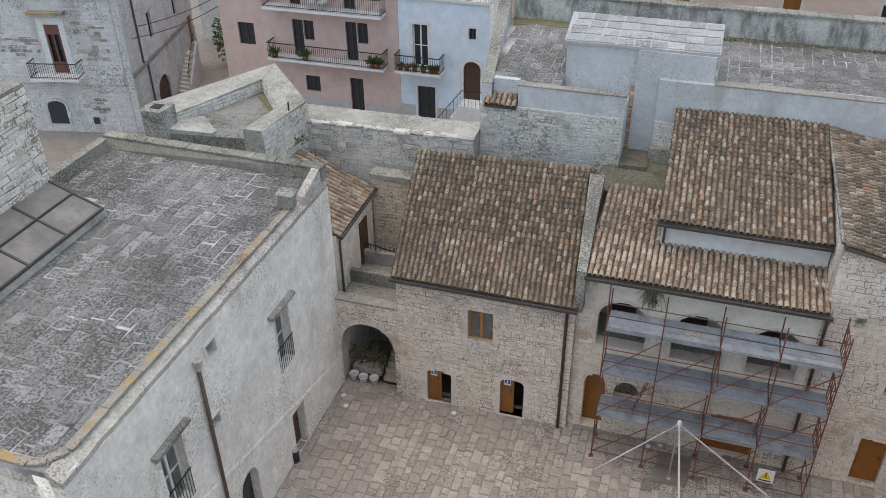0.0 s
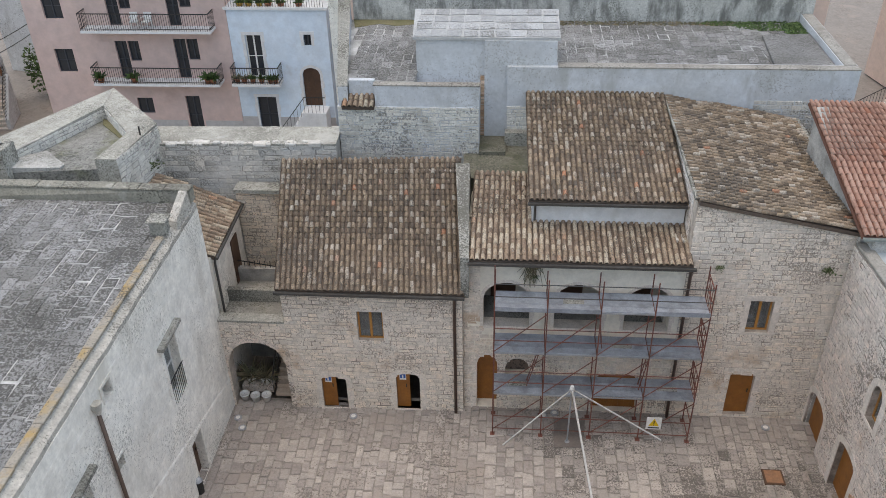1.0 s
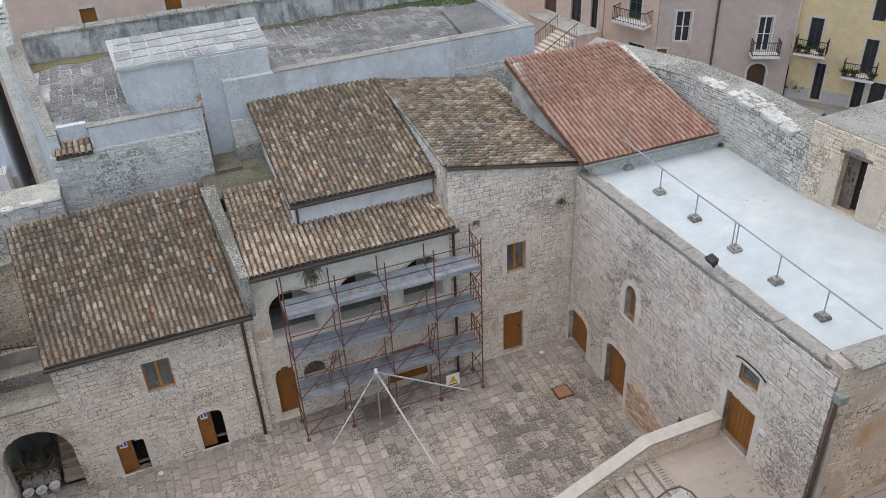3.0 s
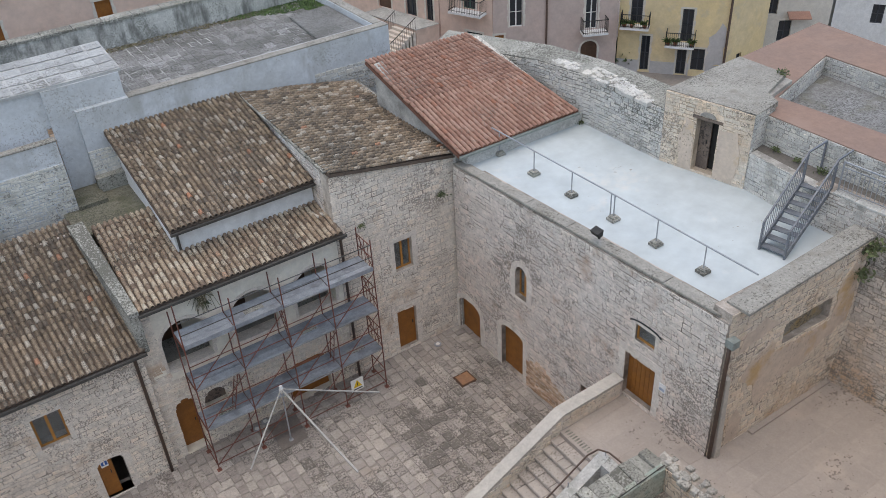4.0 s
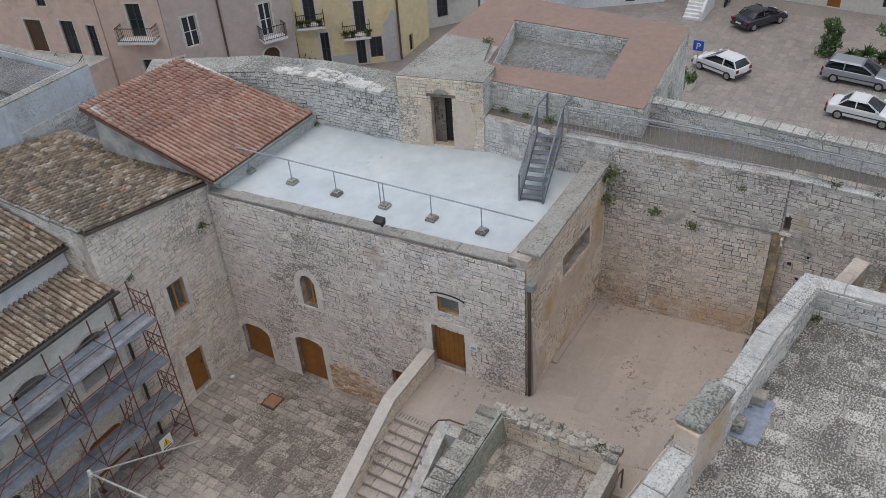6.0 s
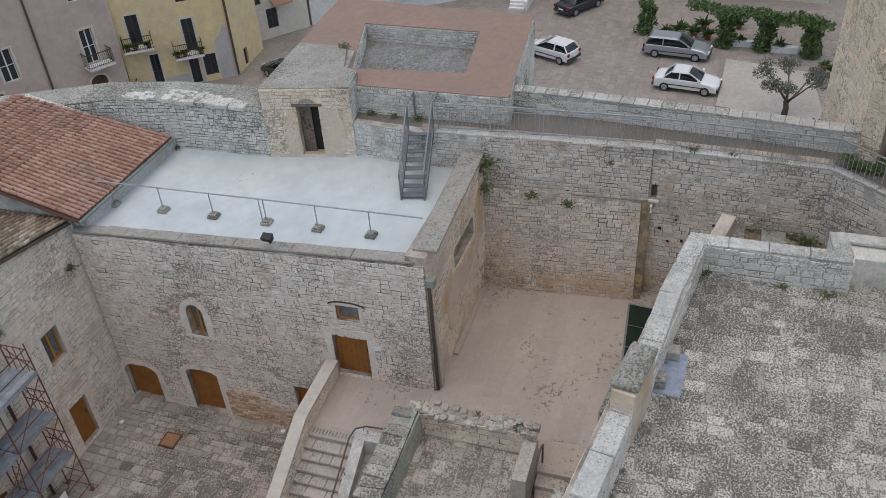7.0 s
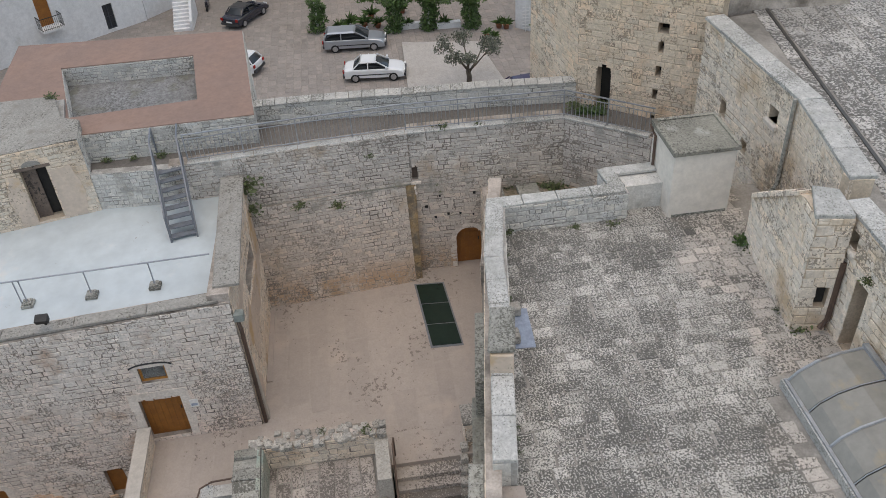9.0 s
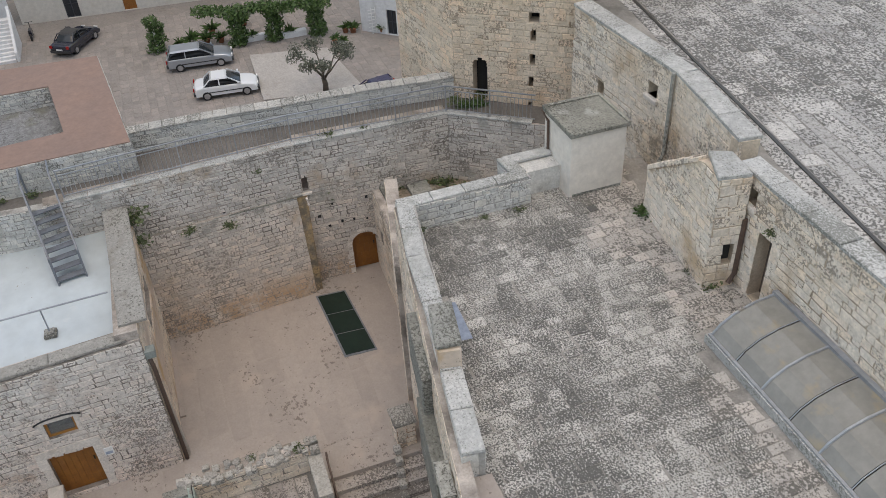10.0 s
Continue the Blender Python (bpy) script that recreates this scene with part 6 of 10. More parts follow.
part("corner_return", MB().hexa([(17.82, 3.16, 3.15), (18.6, 3.16, 3.15), (18.6, 3.5, 3.15), (17.74, 3.5, 3.15), (18.2, 3.1, 7.26), (18.6, 3.1, 7.26), (18.6, 3.5, 7.26), (18.3, 3.5, 7.26)]), M_RUST_LICHEN, yw, "ochre-stained return")
# Dark plate on the face paints the shade inside a crack
part("crack", plate(ya, ydu, yn, ragged([(0.0, 4.7), (0.07, 4.7), (0.05, 5.2), (0.03, 5.6), (0.0, 5.6)], 17, 0.12, 0.012), -0.024, 0.1), M_JOINT_DARK, yw, "dark strip for the shade in an open corner crack")
# Dark solids set proud of the face, painted as the shade of putlog holes
putlog = random.Random(61)
for k in range(24):
    u, v = putlog.uniform(0.5, 5.4), putlog.uniform(1.9, 4.9)
    if k > 15:
        u, v = putlog.uniform(0.4, 2.6), putlog.choice((2.5, 2.95, 3.4)) + putlog.uniform(-.08, .08)
    q = putlog.uniform(0.03, 0.065)
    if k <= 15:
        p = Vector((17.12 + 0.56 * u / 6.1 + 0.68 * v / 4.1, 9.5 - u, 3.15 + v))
        part("putlog_hole", MB().box(p.x - 0.05, p.x + 0.2, p.y - q, p.y + q, p.z - q * 0.7, p.z + q * 0.7), M_RECESS_SHADE, yw, bevel=0.02)
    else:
        part("putlog_hole", plate(ya, ydu, yn, ragged([(u - q, v - q), (u + q, v - q), (u + q, v + q), (u - q, v + q)], k, 0.08, 0.02), -0.035, 0.05), M_RECESS_SHADE, yw)
stone_wall("curved_wall", yw, YS1, (16.2, -4.65), 3.15, 6.05, 0.5, M_STONE_YARD, M_MORTAR_YARD, seed=124, ch=(0.12, 0.2), ln=(0.18, 0.45))
stone_wall("curved_wall_end", yw, (16.2, -4.65), (15.2, -6.0), 3.15, 6.05, 0.5, M_STONE_YARD, M_MORTAR_YARD, seed=125, ch=(0.12, 0.2), ln=(0.18, 0.45))
part("walkway", MB().prism([(18.05, 10.8), (18.4, 3.2), (18.2, -2.2), (16.3, -4.65), (15.3, -5.9), (16.45, -6.3), (19.15, -2.9), (19.6, 0.2), (19.8, 3.2), (20.0, 5.5), (20.1, 9.6)], 8.6, 9.22), M_WALKWAY, yw, "dark screeded walkway")
coping("walk_kerb", yw, [(18.02, 10.6, 9.2), (18.4, 3.3, 9.2), (18.22, -2.2, 9.2), (16.35, -4.65, 9.2)], 0.3, 0.06, M_COPING_LIGHT, 0.7)
op = thing("outer_parapet", (20, 3, 9.2), "ashlar parapet of large pale blocks along the walkway", "wall")
op_pts = [(20.02, 9.3), (19.88, 5.5), (19.68, 3.2), (19.5, 0.2), (19.12, -2.86)]
for k, (a, b) in enumerate(zip(op_pts, op_pts[1:])):
    stone_wall("parapet_face", op, a, b, 9.2, 0.78, 0.4, M_STONE_GREY, M_MORTAR_GREY, seed=131 + k, ch=(0.19, 0.25), ln=(0.3, 0.55), proud=0.02)
    stone_wall("outer_face", op, (b[0] + 0.42, b[1]), (a[0] + 0.42, a[1]), -2.7, 12.6, 0.4, M_STONE_GREY, M_MORTAR_GREY, seed=141 + k, ch=(0.3, 0.4), ln=(0.5, 0.9))
coping("parapet_coping", op, [(x + 0.2, y, 9.97) for x, y in op_pts], 0.5, 0.07, M_COPING_BLOCK, 0.42)

# ---- tower ----
tw = thing("tower", (19.5, -6.5, 0), "massive tan stone tower with a small arched doorway", "tower")
T0, T1 = (19.105, -2.867), (16.3, -6.495)
ta, tb = Vector((*T0, 9.0)), Vector((*T1, 9.0))
tdu = (tb - ta).normalized()
tn = Vector((tdu.y, -tdu.x, 0))
T_open = [(0.7, 1.22, 0.22, 1.58, 0.28), (2.73, 2.91, 2.62, 3.06), (2.72, 2.9, 1.78, 2.15), (2.69, 2.86, 0.92, 1.3), (2.68, 2.84, 0.1, 0.34), (2.66, 3.02, 3.28, 3.62)]
stone_wall("west_face", tw, T0, T1, 9.0, 9.0, 0.7, M_STONE_TOWER, M_MORTAR_TAN, T_open, "tan ashlar face", seed=151, ch=(0.16, 0.25), ln=(0.2, 0.45))
surround(tw, ta, tdu, tn, 0.7, 1.22, 0.22, 1.58, 0.28, w=0.15, proud=0.01, material=M_STONE_TOWER)
for a, b, c, d, *e in T_open:
    # Near-black backs give the tower openings their shade by colour
    part("recess", plate(ta, tdu, tn, [(a - .1, c - .1), (b + .1, c - .1), (b + .1, d + .35), (a - .1, d + .35)], 0.5, 0.6), M_RECESS_SHADE, tw)
stone_wall("north_face", tw, (23.5, -2.2), (19.105, -2.867), -2.7, 21, 0.7, M_STONE_TOWER, M_MORTAR_TAN, seed=152, ch=(0.16, 0.25), ln=(0.2, 0.45))
part("body", MB().prism([(20.1, -3.5), (17.4, -7.2), (17, -11), (24, -11), (24, -3.2)], -2.7, 17.8), M_MORTAR, tw)

# ---- south terrace block ----
rb = thing("terrace_block", (6, -1, 0), "large stone block with a lichened slab terrace", "house")
part("body", MB().prism([(-3.5, 2.9), (-3.5, -5.0), (11.6, -5.0), (11.9, -1.7), (11.3, -1.9), (11.2, 1.5), (6, 2.2), (2.2, 3.0)], -0.5, 10.05), M_MORTAR, rb)
terr = part("terrace", MB().prism([(-3.4, 3.0), (-3.4, -5.2), (11.7, -6.0), (11.9, -1.8), (11.2, -1.9), (11.0, 1.5), (6, 2.2), (2.2, 2.9)], 10.0, 10.13), M_JOINT_DARK, rb, "terrace bed")
def on_terrace(x, y):
    return y < 2.75 - max(0.0, (x - 2.4) * 0.13) and y > -5.2 and x < 11.3 + (0.5 if y < -1.8 else -0.15) and not (x < 4.7 and y < -3.1)
def lichen_line(x, y):
    """South of this line the slabs are trodden and nearly bare."""
    return y < -3.35 + 0.35 * math.sin(x * 0.9) + 0.3 * math.sin(x * 2.3 + 1) + 0.12 * (7.0 - x) * (x < 7.0)


tnear = lambda c: abs((c[0] + c[1]) / 2 - 6) + abs((c[2] + c[3]) / 2 + 1)
slabs(terr, -3.2, 11.8, -5.6, 2.9, 10.13, (0.26, 0.58), (0.24, 0.36), M_SLAB, name="terrace_slab", gap=0.012, depth=0.02, singles=260, near=tnear, seed=161, inside=lambda x, y: on_terrace(x, y) and not lichen_line(x, y), along="y")
slabs(terr, -3.2, 11.8, -5.6, 2.9, 10.13, (0.26, 0.58), (0.24, 0.36), M_SLAB_BARE, name="bare_slab", gap=0.014, depth=0.02, singles=40, near=tnear, seed=161, inside=lambda x, y: on_terrace(x, y) and lichen_line(x, y), along="y")
stone_wall("north_wall", rb, (11.25, 1.75), (2.0, 3.35), -0.4, 11.2, 0.3, M_STONE_TAN, M_MORTAR, seed=162, label="tan stone wall")
stone_wall("inner_parapet", rb, (2.75, 2.62), (10.85, 1.3), 10.1, 0.85, 0.12, M_STONE_GREY, M_MORTAR_GREY, seed=163)
stone_wall("east_parapet_face", rb, (10.85, 1.35), (10.85, -2.05), 10.1, 0.85, 0.12, M_STONE_GREY, M_MORTAR_GREY, seed=164)
part("parapet_core", MB().prism([(11.2, 1.65), (2.78, 3.08), (2.78, 2.66), (10.95, 1.35)], 9.6, 10.95).prism([(10.95, 1.5), (10.95, -2.05), (11.3, -2.05), (11.3, 1.6)], 9.6, 10.95), M_STONE_GREY, rb)
part("east_wall", MB().box(11.2, 11.35, -5, 1.7, -0.5, 10.9).box(11.35, 12.05, -5, -1.55, -0.5, 10.9), M_STONE_GREY, rb, "pale stone wall")
coping("parapet_coping", rb, [(2.76, 2.84, 10.99), (4.9, 2.49, 10.97), (6.25, 2.24, 10.97), (8.8, 1.95, 10.95), (11.1, 1.5, 10.94)], 0.46, 0.09, M_COPING_LIGHT, 1.0, "pale lichen-spotted coping")
coping("east_coping", rb, [(11.08, 1.7, 10.94), (11.08, -2.0, 10.94)], 0.42, 0.09, M_COPING_LIGHT, 1.0)
coping("east_coping_return", rb, [(11.1, -1.82, 10.944), (12.05, -1.72, 10.944)], 0.4, 0.09, M_COPING_LIGHT, 1.0)
coping("east_coping_end", rb, [(11.9, -1.7, 10.94), (11.9, -3.1, 10.94)], 0.36, 0.09, M_COPING_LIGHT, 1.0)
part("pillar", MB().prism([(4.9, 2.24), (6.2, 2.0), (6.28, 2.44), (5.0, 2.72)], 9.6, 11.56), M_OLD_PLASTER, rb, "worn plastered pillar on the parapet", bevel=0.03)
part("pillar_cap", MB().prism([(4.95, 2.2), (6.24, 1.96), (6.32, 2.48), (5.03, 2.76)], 11.56, 11.7), M_COPING, rb, "lichen-crusted pillar top", bevel=0.04)
part("outer_ledge", MB().prism([(5.45, 2.68), (7.65, 2.3), (7.7, 2.62), (5.5, 2.98)], 8.9, 10.32), M_COPING, rb, "lower lichened ledge outside the parapet", bevel=0.02)
part("outer_ledge", MB().prism([(3.6, 3.0), (6.05, 2.62), (6.1, 2.98), (3.66, 3.36)], 7.4, 9.2), M_COPING_DARK, rb, "dark slab ledge outside the parapet", bevel=0.02)
part("low_roof", MB().prism([(-1.5, 2.5), (2.72, 2.5), (2.78, 3.02), (-1.5, 3.7)], 9.8, 10.3), M_PAVE_SMOOTH, rb, "smooth pinkish low roof")
coping("low_coping", rb, [(3.4, 3.3, 10.2), (0.0, 3.85, 10.2)], 0.3, 0.08, M_COPING, 0.9)

bx = thing("stair_head_box", (11.3, -3.9, 10.13), "plain cream rendered box with a lichened flat top", "hut")
part("wall", MB().box(10.62, 12.25, -4.76, -3.1, 10.1, 12.06), M_CREAM_PALE, bx, bevel=0.012)
part("top_slab", MB().box(10.55, 12.35, -4.83, -3.04, 12.06, 12.18), M_COPING_DARK, bx, "lichened slab", bevel=0.015)
for q in ((10.55, 12.35, -3.16, -3.04), (12.23, 12.35, -4.83, -3.16), (10.55, 12.23, -4.83, -4.73)):
    part("slab_rim", MB().box(*q, 12.184, 12.22), M_COPING_DARK, bx, bevel=0.012)
part("plinth_patch", MB().box(10.608, 10.616, -4.7, -3.2, 10.14, 10.22), M_COPING, bx)
part("drain_pipe", MB().tube([(12.3, -3.03, 12.08), (11.95, -3.05, 11.9), (11.9, -3.05, 10.2)], 0.04, 6), M_PIPE, bx)

fn = thing("buttress_wall", (8, -4.6, 10.1), "sloping buttress wall of rubble stone", "wall")
stone_wall("north_face", fn, (9.3, -4.68), (5.93, -4.3), 10.1, 3.2, 0.3, M_STONE_PALE, M_MORTAR_TAN, top=lambda u: 1.4 + 1.74 * min(1.0, u / 2.45), seed=171, ch=(0.14, 0.24), ln=(0.18, 0.42))
stone_wall("west_face", fn, (5.93, -4.3), (5.78, -5.02), 10.1, 3.14, 0.2, M_STONE_PALE, M_MORTAR_TAN, [(0.34, 0.6, 0.75, 1.3)], seed=172, ch=(0.2, 0.3), ln=(0.2, 0.4))
# Dark back closes the hole, its shade put into the colour
part("broken_hole", plate((5.93, -4.3, 10.1), Vector((-0.15, -0.72, 0)).normalized(), Vector((-0.72, 0.15, 0)).normalized(), [(0.3, 0.7), (0.66, 0.7), (0.66, 1.4), (0.3, 1.4)], 0.16, 0.2), M_RECESS_SHADE, fn)
part("core", MB().prism([(9.3, -4.74), (9.25, -5.1), (5.95, -5.0), (6.1, -4.45)], 10.1, [11.45, 11.45, 13.2, 13.2]), M_MORTAR, fn)
part("cap", MB().prism([(5.78, -5.0), (6.72, -5.14), (6.98, -4.66), (5.95, -4.22)], 13.22, 13.34), M_COPING_LIGHT, fn, bevel=0.02)
for k in range(7):
    x = 9.1 - k * 0.33
    part("crest_stone", MB().hexa([(x + dx, -4.66 + (9.3 - x) * 0.11 + dy, 11.5 + (9.3 - x) * 0.71 + dz + (0.71 * -dx)) for dz in (-0.06, 0.1 + 0.03 * math.sin(k * 3)) for dx, dy in ((-0.15, -0.32), (0.15, -0.32), (0.15, 0.04), (-0.15, 0.04))]), M_STONE_PALE, fn, bevel=0.02)

gw = thing("great_wall", (6, -7, 0), "high pale ashlar wall with a broad coping", "wall")
G_open = [(1.04, 1.5, 0.14, 2.02), (0.4, 0.73, 2.5, 2.9)]
stone_wall("west_part", gw, (6.35, -5.12), (-3.6, -4.98), 10.0, 3.2, 0.5, M_STONE_PALE, M_MORTAR_TAN, G_open, "ashlar wall with a doorway and a slot", seed=181, ch=(0.15, 0.23), ln=(0.22, 0.5))
gwo, gwd, gwn = Vector((6.35, -5.12, 10.0)), Vector((-9.95, 0.14, 0)).normalized(), Vector((0.14, 9.95, 0)).normalized()
part("recess", plate(gwo, gwd, gwn, [(1.0, 0.1), (1.54, 0.1), (1.54, 2.06), (1.0, 2.06)], 0.36, 0.44), M_WOOD_OLD, gw, "weathered plank door set deep in the wall")
# Slot closed by a sheet coloured as its own shade
part("recess", plate(gwo, gwd, gwn, [(0.36, 2.46), (0.77, 2.46), (0.77, 2.94), (0.36, 2.94)], 0.36, 0.44), M_RECESS_SHADE, gw)
part("niche_sill", plate(gwo, gwd, gwn, [(0.33, 2.34), (0.8, 2.34), (0.8, 2.48), (0.33, 2.48)], -0.09, 0.3), M_DRESSED, gw, bevel=0.03)
surround(gw, gwo, gwd, gwn, 1.04, 1.5, 0.14, 2.02, w=0.16, proud=0.02, material=M_STONE_PALE)
E_BEND = (10.6, -6.22)
stone_wall("east_part", gw, (16.1, -5.93), E_BEND, 9.0, 4.2, 0.5, M_STONE_PALE, M_MORTAR_TAN, [(1.6, 1.95, 1.85, 2.35), (4.2, 4.62, 3.1, 3.55), (3.1, 3.4, 1.5, 1.8)], "ashlar wall with small openings", seed=182, ch=(0.18, 0.24), ln=(0.3, 0.55))
stone_wall("middle_part", gw, E_BEND, (7.15, -5.66), 9.0, 4.2, 0.5, M_STONE_PALE, M_MORTAR_TAN, [], "ashlar wall", seed=183, ch=(0.15, 0.23), ln=(0.22, 0.5))
stone_wall("end_face", gw, (7.15, -5.66), (7.22, -6.2), 9.0, 4.2, 0.3, M_STONE_PALE, M_MORTAR_TAN, [], seed=184, ch=(0.18, 0.26), ln=(0.25, 0.4))
geo_, ged = Vector((16.1, -5.93, 9.0)), (Vector((*E_BEND, 9.0)) - Vector((16.1, -5.93, 9.0))).normalized()
gen = Vector((ged.y, -ged.x, 0))
for a, b, c, d in ((1.6, 1.95, 1.85, 2.35), (4.2, 4.62, 3.1, 3.55), (3.1, 3.4, 1.5, 1.8)):
    # Openings backed in near-black, a painted stand-in for their shade
    part("recess", plate(geo_, ged, gen, [(a - .04, c - .04), (b + .04, c - .04), (b + .04, d + .04), (a - .04, d + .04)], 0.32, 0.4), M_RECESS_SHADE, gw)
part("niche_sill", plate(geo_, ged, gen, [(4.1, 2.94), (4.72, 2.94), (4.72, 3.1), (4.1, 3.1)], -0.12, 0.3), M_DRESSED, gw, bevel=0.03)
coping("coping_west", gw, [(6.38, -5.35, 13.2), (-3.6, -5.2, 13.2)], 0.54, 0.1, M_COPING_LIGHT, 1.1, "pale coping slabs")
coping("coping_east", gw, [(16.1, -6.17, 13.2), (10.6, -6.47, 13.2), (7.12, -5.93, 13.2)], 0.6, 0.1, M_COPING_LIGHT, 1.1, "pale coping slabs")
part("drain_pipe", MB().tube([(10.75, -6.12, 13.25), (10.75, -6.12, 10.75), (10.72, -5.98, 10.5)], 0.06, 8), M_COPING, gw, "grey clay drain pipe")
part("drain_pipe", MB().tube([(5.76, -5.02, 12.1), (5.76, -5.02, 10.5), (5.72, -4.86, 10.28)], 0.065, 8), M_PIPE, gw, "rusty brown drain pipe")
part("loose_stone", MB().box(9.75, 10.05, -5.75, -5.5, 10.12, 10.34), M_RUBBLE_GREY, gw, bevel=0.04)
gr = part("great_roof", MB().prism([(-12, -40), (20, -40), (17.0, -6.6), (10.6, -6.72), (7.2, -6.22), (6.4, -5.6), (-12, -5.35)], 11.8, 12.75), M_JOINT_DARK, None, "vast flat roof of lichened limestone slabs", kind="structure")
tagged(gr, category="roof")
TURN = 0.147
rdu, rdv = Vector((math.cos(TURN), -math.sin(TURN), 0)), Vector((math.sin(TURN), math.cos(TURN), 0))
rr_ = random.Random(191)
cells, v = [], 0.05
while v < 15.5:
    h = rr_.uniform(0.38, 0.56)
    u = -rr_.uniform(0, 0.4)
    while u < 22.0:
        l = rr_.uniform(0.45, 1.0)
        cells.append((u + 0.006, u + l - 0.006, -v - h + 0.006, -v - 0.006))
        u += l
    v += h
lay(gr, cells, (-4.0, -5.3, 12.75), rdu, rdv, (0, 0, 1), M_SLAB_ROOF, 0.018, name="roof_slab", singles=120, near=lambda c: -c[3])
cells, u = [], 0.0
while u < 22.0:
    l = rr_.uniform(0.45, 1.0)
    if u > 7.0:
        cells.append((u, u + l - 0.012, 0.06, 0.5))
    u += l
lay(gr, cells, (-4.0, -5.3, 12.75), rdu, rdv, (0, 0, 1), M_SLAB_ROOF, 0.018, name="roof_slab")
g0 = Vector((-4.0, -5.24, 12.77))
part("gutter_channel", MB().beam(g0, g0 + rdu * 22, 0.09, 0.05), M_GUTTER, gr, "dark lead gutter")

# roof light against the great wall
s2 = thing("roof_light", (2, -4.2, 10.1), "curved lean-to roof light of clouded polycarbonate in a grey metal frame", "skylight")
prof = [(-3.42, 10.36), (-3.62, 10.62), (-3.95, 10.84), (-4.4, 10.99), (-4.95, 11.06)]
part("kerb", MB().box(-3.2, 4.37, -3.47, -3.33, 10.1, 10.36).box(4.22, 4.37, -5.05, -3.47, 10.1, 10.36), M_COPING_LIGHT, s2)
xs = [4.27 - 0.885 * i for i in range(9)]
for a, b in zip(xs, xs[1:]):
    m = MB()
    for (y0, z0), (y1, z1) in zip(prof, prof[1:]):
        m.hexa([(b + .03, y1, z1 - .012), (a - .03, y1, z1 - .012), (a - .03, y0, z0 - .012), (b + .03, y0, z0 - .012), (b + .03, y1, z1), (a - .03, y1, z1), (a - .03, y0, z0), (b + .03, y0, z0)])
    part("panel", m, M_SKYLIGHT, s2, smooth=False)
for i, a in enumerate(xs):
    part("rib", MB().tube([(a, y, z + 0.01) for y, z in prof], 0.014 if i % 2 else 0.034, 6), M_GALV, s2)
part("end_panel", MB().add([(4.28, y, z) for y, z in prof] + [(4.28, -4.95, 10.3), (4.28, -3.42, 10.3)], [(0, 1, 2, 3, 4, 5, 6)]), M_SKYLIGHT, s2)
part("edge_rail", MB().beam((4.32, -3.4, 10.37), (-3.2, -3.4, 10.37), 0.07).beam((4.32, -4.96, 11.08), (-3.2, -4.96, 11.08), 0.12), M_GALV, s2)

# low ground and walls between terrace block and retaining wall
lg = thing("low_garden", (15, -1.5, 3.2), "small raised plot of dry soil behind a stone wall", "garden")
stone_wall("north_wall", lg, (18.6, 0.75), (15.7, 0.87), 3.15, 3.6, 0.4, M_STONE_TAN, M_MORTAR, [(1.2, 1.6, 1.8, 2.5)], "stone wall bounding the yard", seed=201)
stone_wall("north_wall_west", lg, (15.7, 0.87), (11.3, 1.9), 3.15, 5.6, 0.4, M_STONE_TAN, M_MORTAR, [], "stone wall bounding the yard", seed=202)
part("soil", MB().prism([(11.4, 1.4), (11.4, -6.2), (16.8, -6.2), (18.45, -2.2), (18.55, 0.4), (15.7, 0.5)], 3.2, 6.55), M_SOIL, lg, "dry brown soil with stones")
part("wall_cap", MB().box(17.35, 18.1, -1.25, -0.5, 6.5, 6.72).box(16.4, 18.2, 0.05, 0.5, 6.3, 6.86), M_COPING, lg)

# ---- stair, ramp parapet and rubble walls ----
sr = thing("outside_stair", (7, 11.5, 0), "broad stone stair between courtyard and raised yard", "staircase")
NS = 20
for i in range(NS):
    z = 3.2 - (i + 1) * 3.2 / NS
    x1 = 8.85 - i * 0.32
    step = part("step", MB().box(x1 - 0.36, x1, 10.6, 12.31, z - 0.15, z - 0.1), M_JOINT_PAVE, sr)
    y0, y1 = 11.1 + 0.25 * math.sin(i * 2.3), 11.85 + 0.2 * math.sin(i * 3.7 + 1)
    for a, b in ((10.6, y0), (y0 + 0.012, y1), (y1 + 0.012, 12.31)):
        part("tread_stone", MB().box(x1 - 0.38, x1, a, b, z - 0.1, z + 0.006 * math.sin(i * 5 + a * 9)), M_TREAD, step, bevel=0.014)
part("landing", MB().box(8.84, 9.298, 10.6, 12.31, 2.4, 3.2), M_PAVE_SMOOTH, sr)
part("stair_core", MB().prism([(8.9, 10.6), (8.9, 12.3), (2.5, 12.3), (2.5, 10.6)][::-1], -0.2, [-0.15, -0.15, 2.95, 2.95]), M_MORTAR, sr)
rpw = thing("stair_parapet", (8, 12.75, 0), "pale rendered parapet wall following the stair", "wall")
P = [(11.45, 3.86), (8.95, 3.8), (2.6, 0.72)]
for (xa, za), (xb, zb) in zip(P, P[1:]):
    part("wall", MB().hexa([(xb, 12.32, -0.2), (xa, 12.32, -0.2), (xa, 12.66, -0.2), (xb, 12.66, -0.2), (xb, 12.32, zb), (xa, 12.32, za), (xa, 12.66, za), (xb, 12.66, zb)]), M_STONE, rpw)
    part("coping", MB().hexa([(xb, 12.28, zb), (xa, 12.28, za), (xa, 12.7, za), (xb, 12.7, zb), (xb, 12.28, zb + 0.08), (xa, 12.28, za + 0.08), (xa, 12.7, za + 0.08), (xb, 12.7, zb + 0.08)]), M_COPING_PINK, rpw, "pale smooth coping")

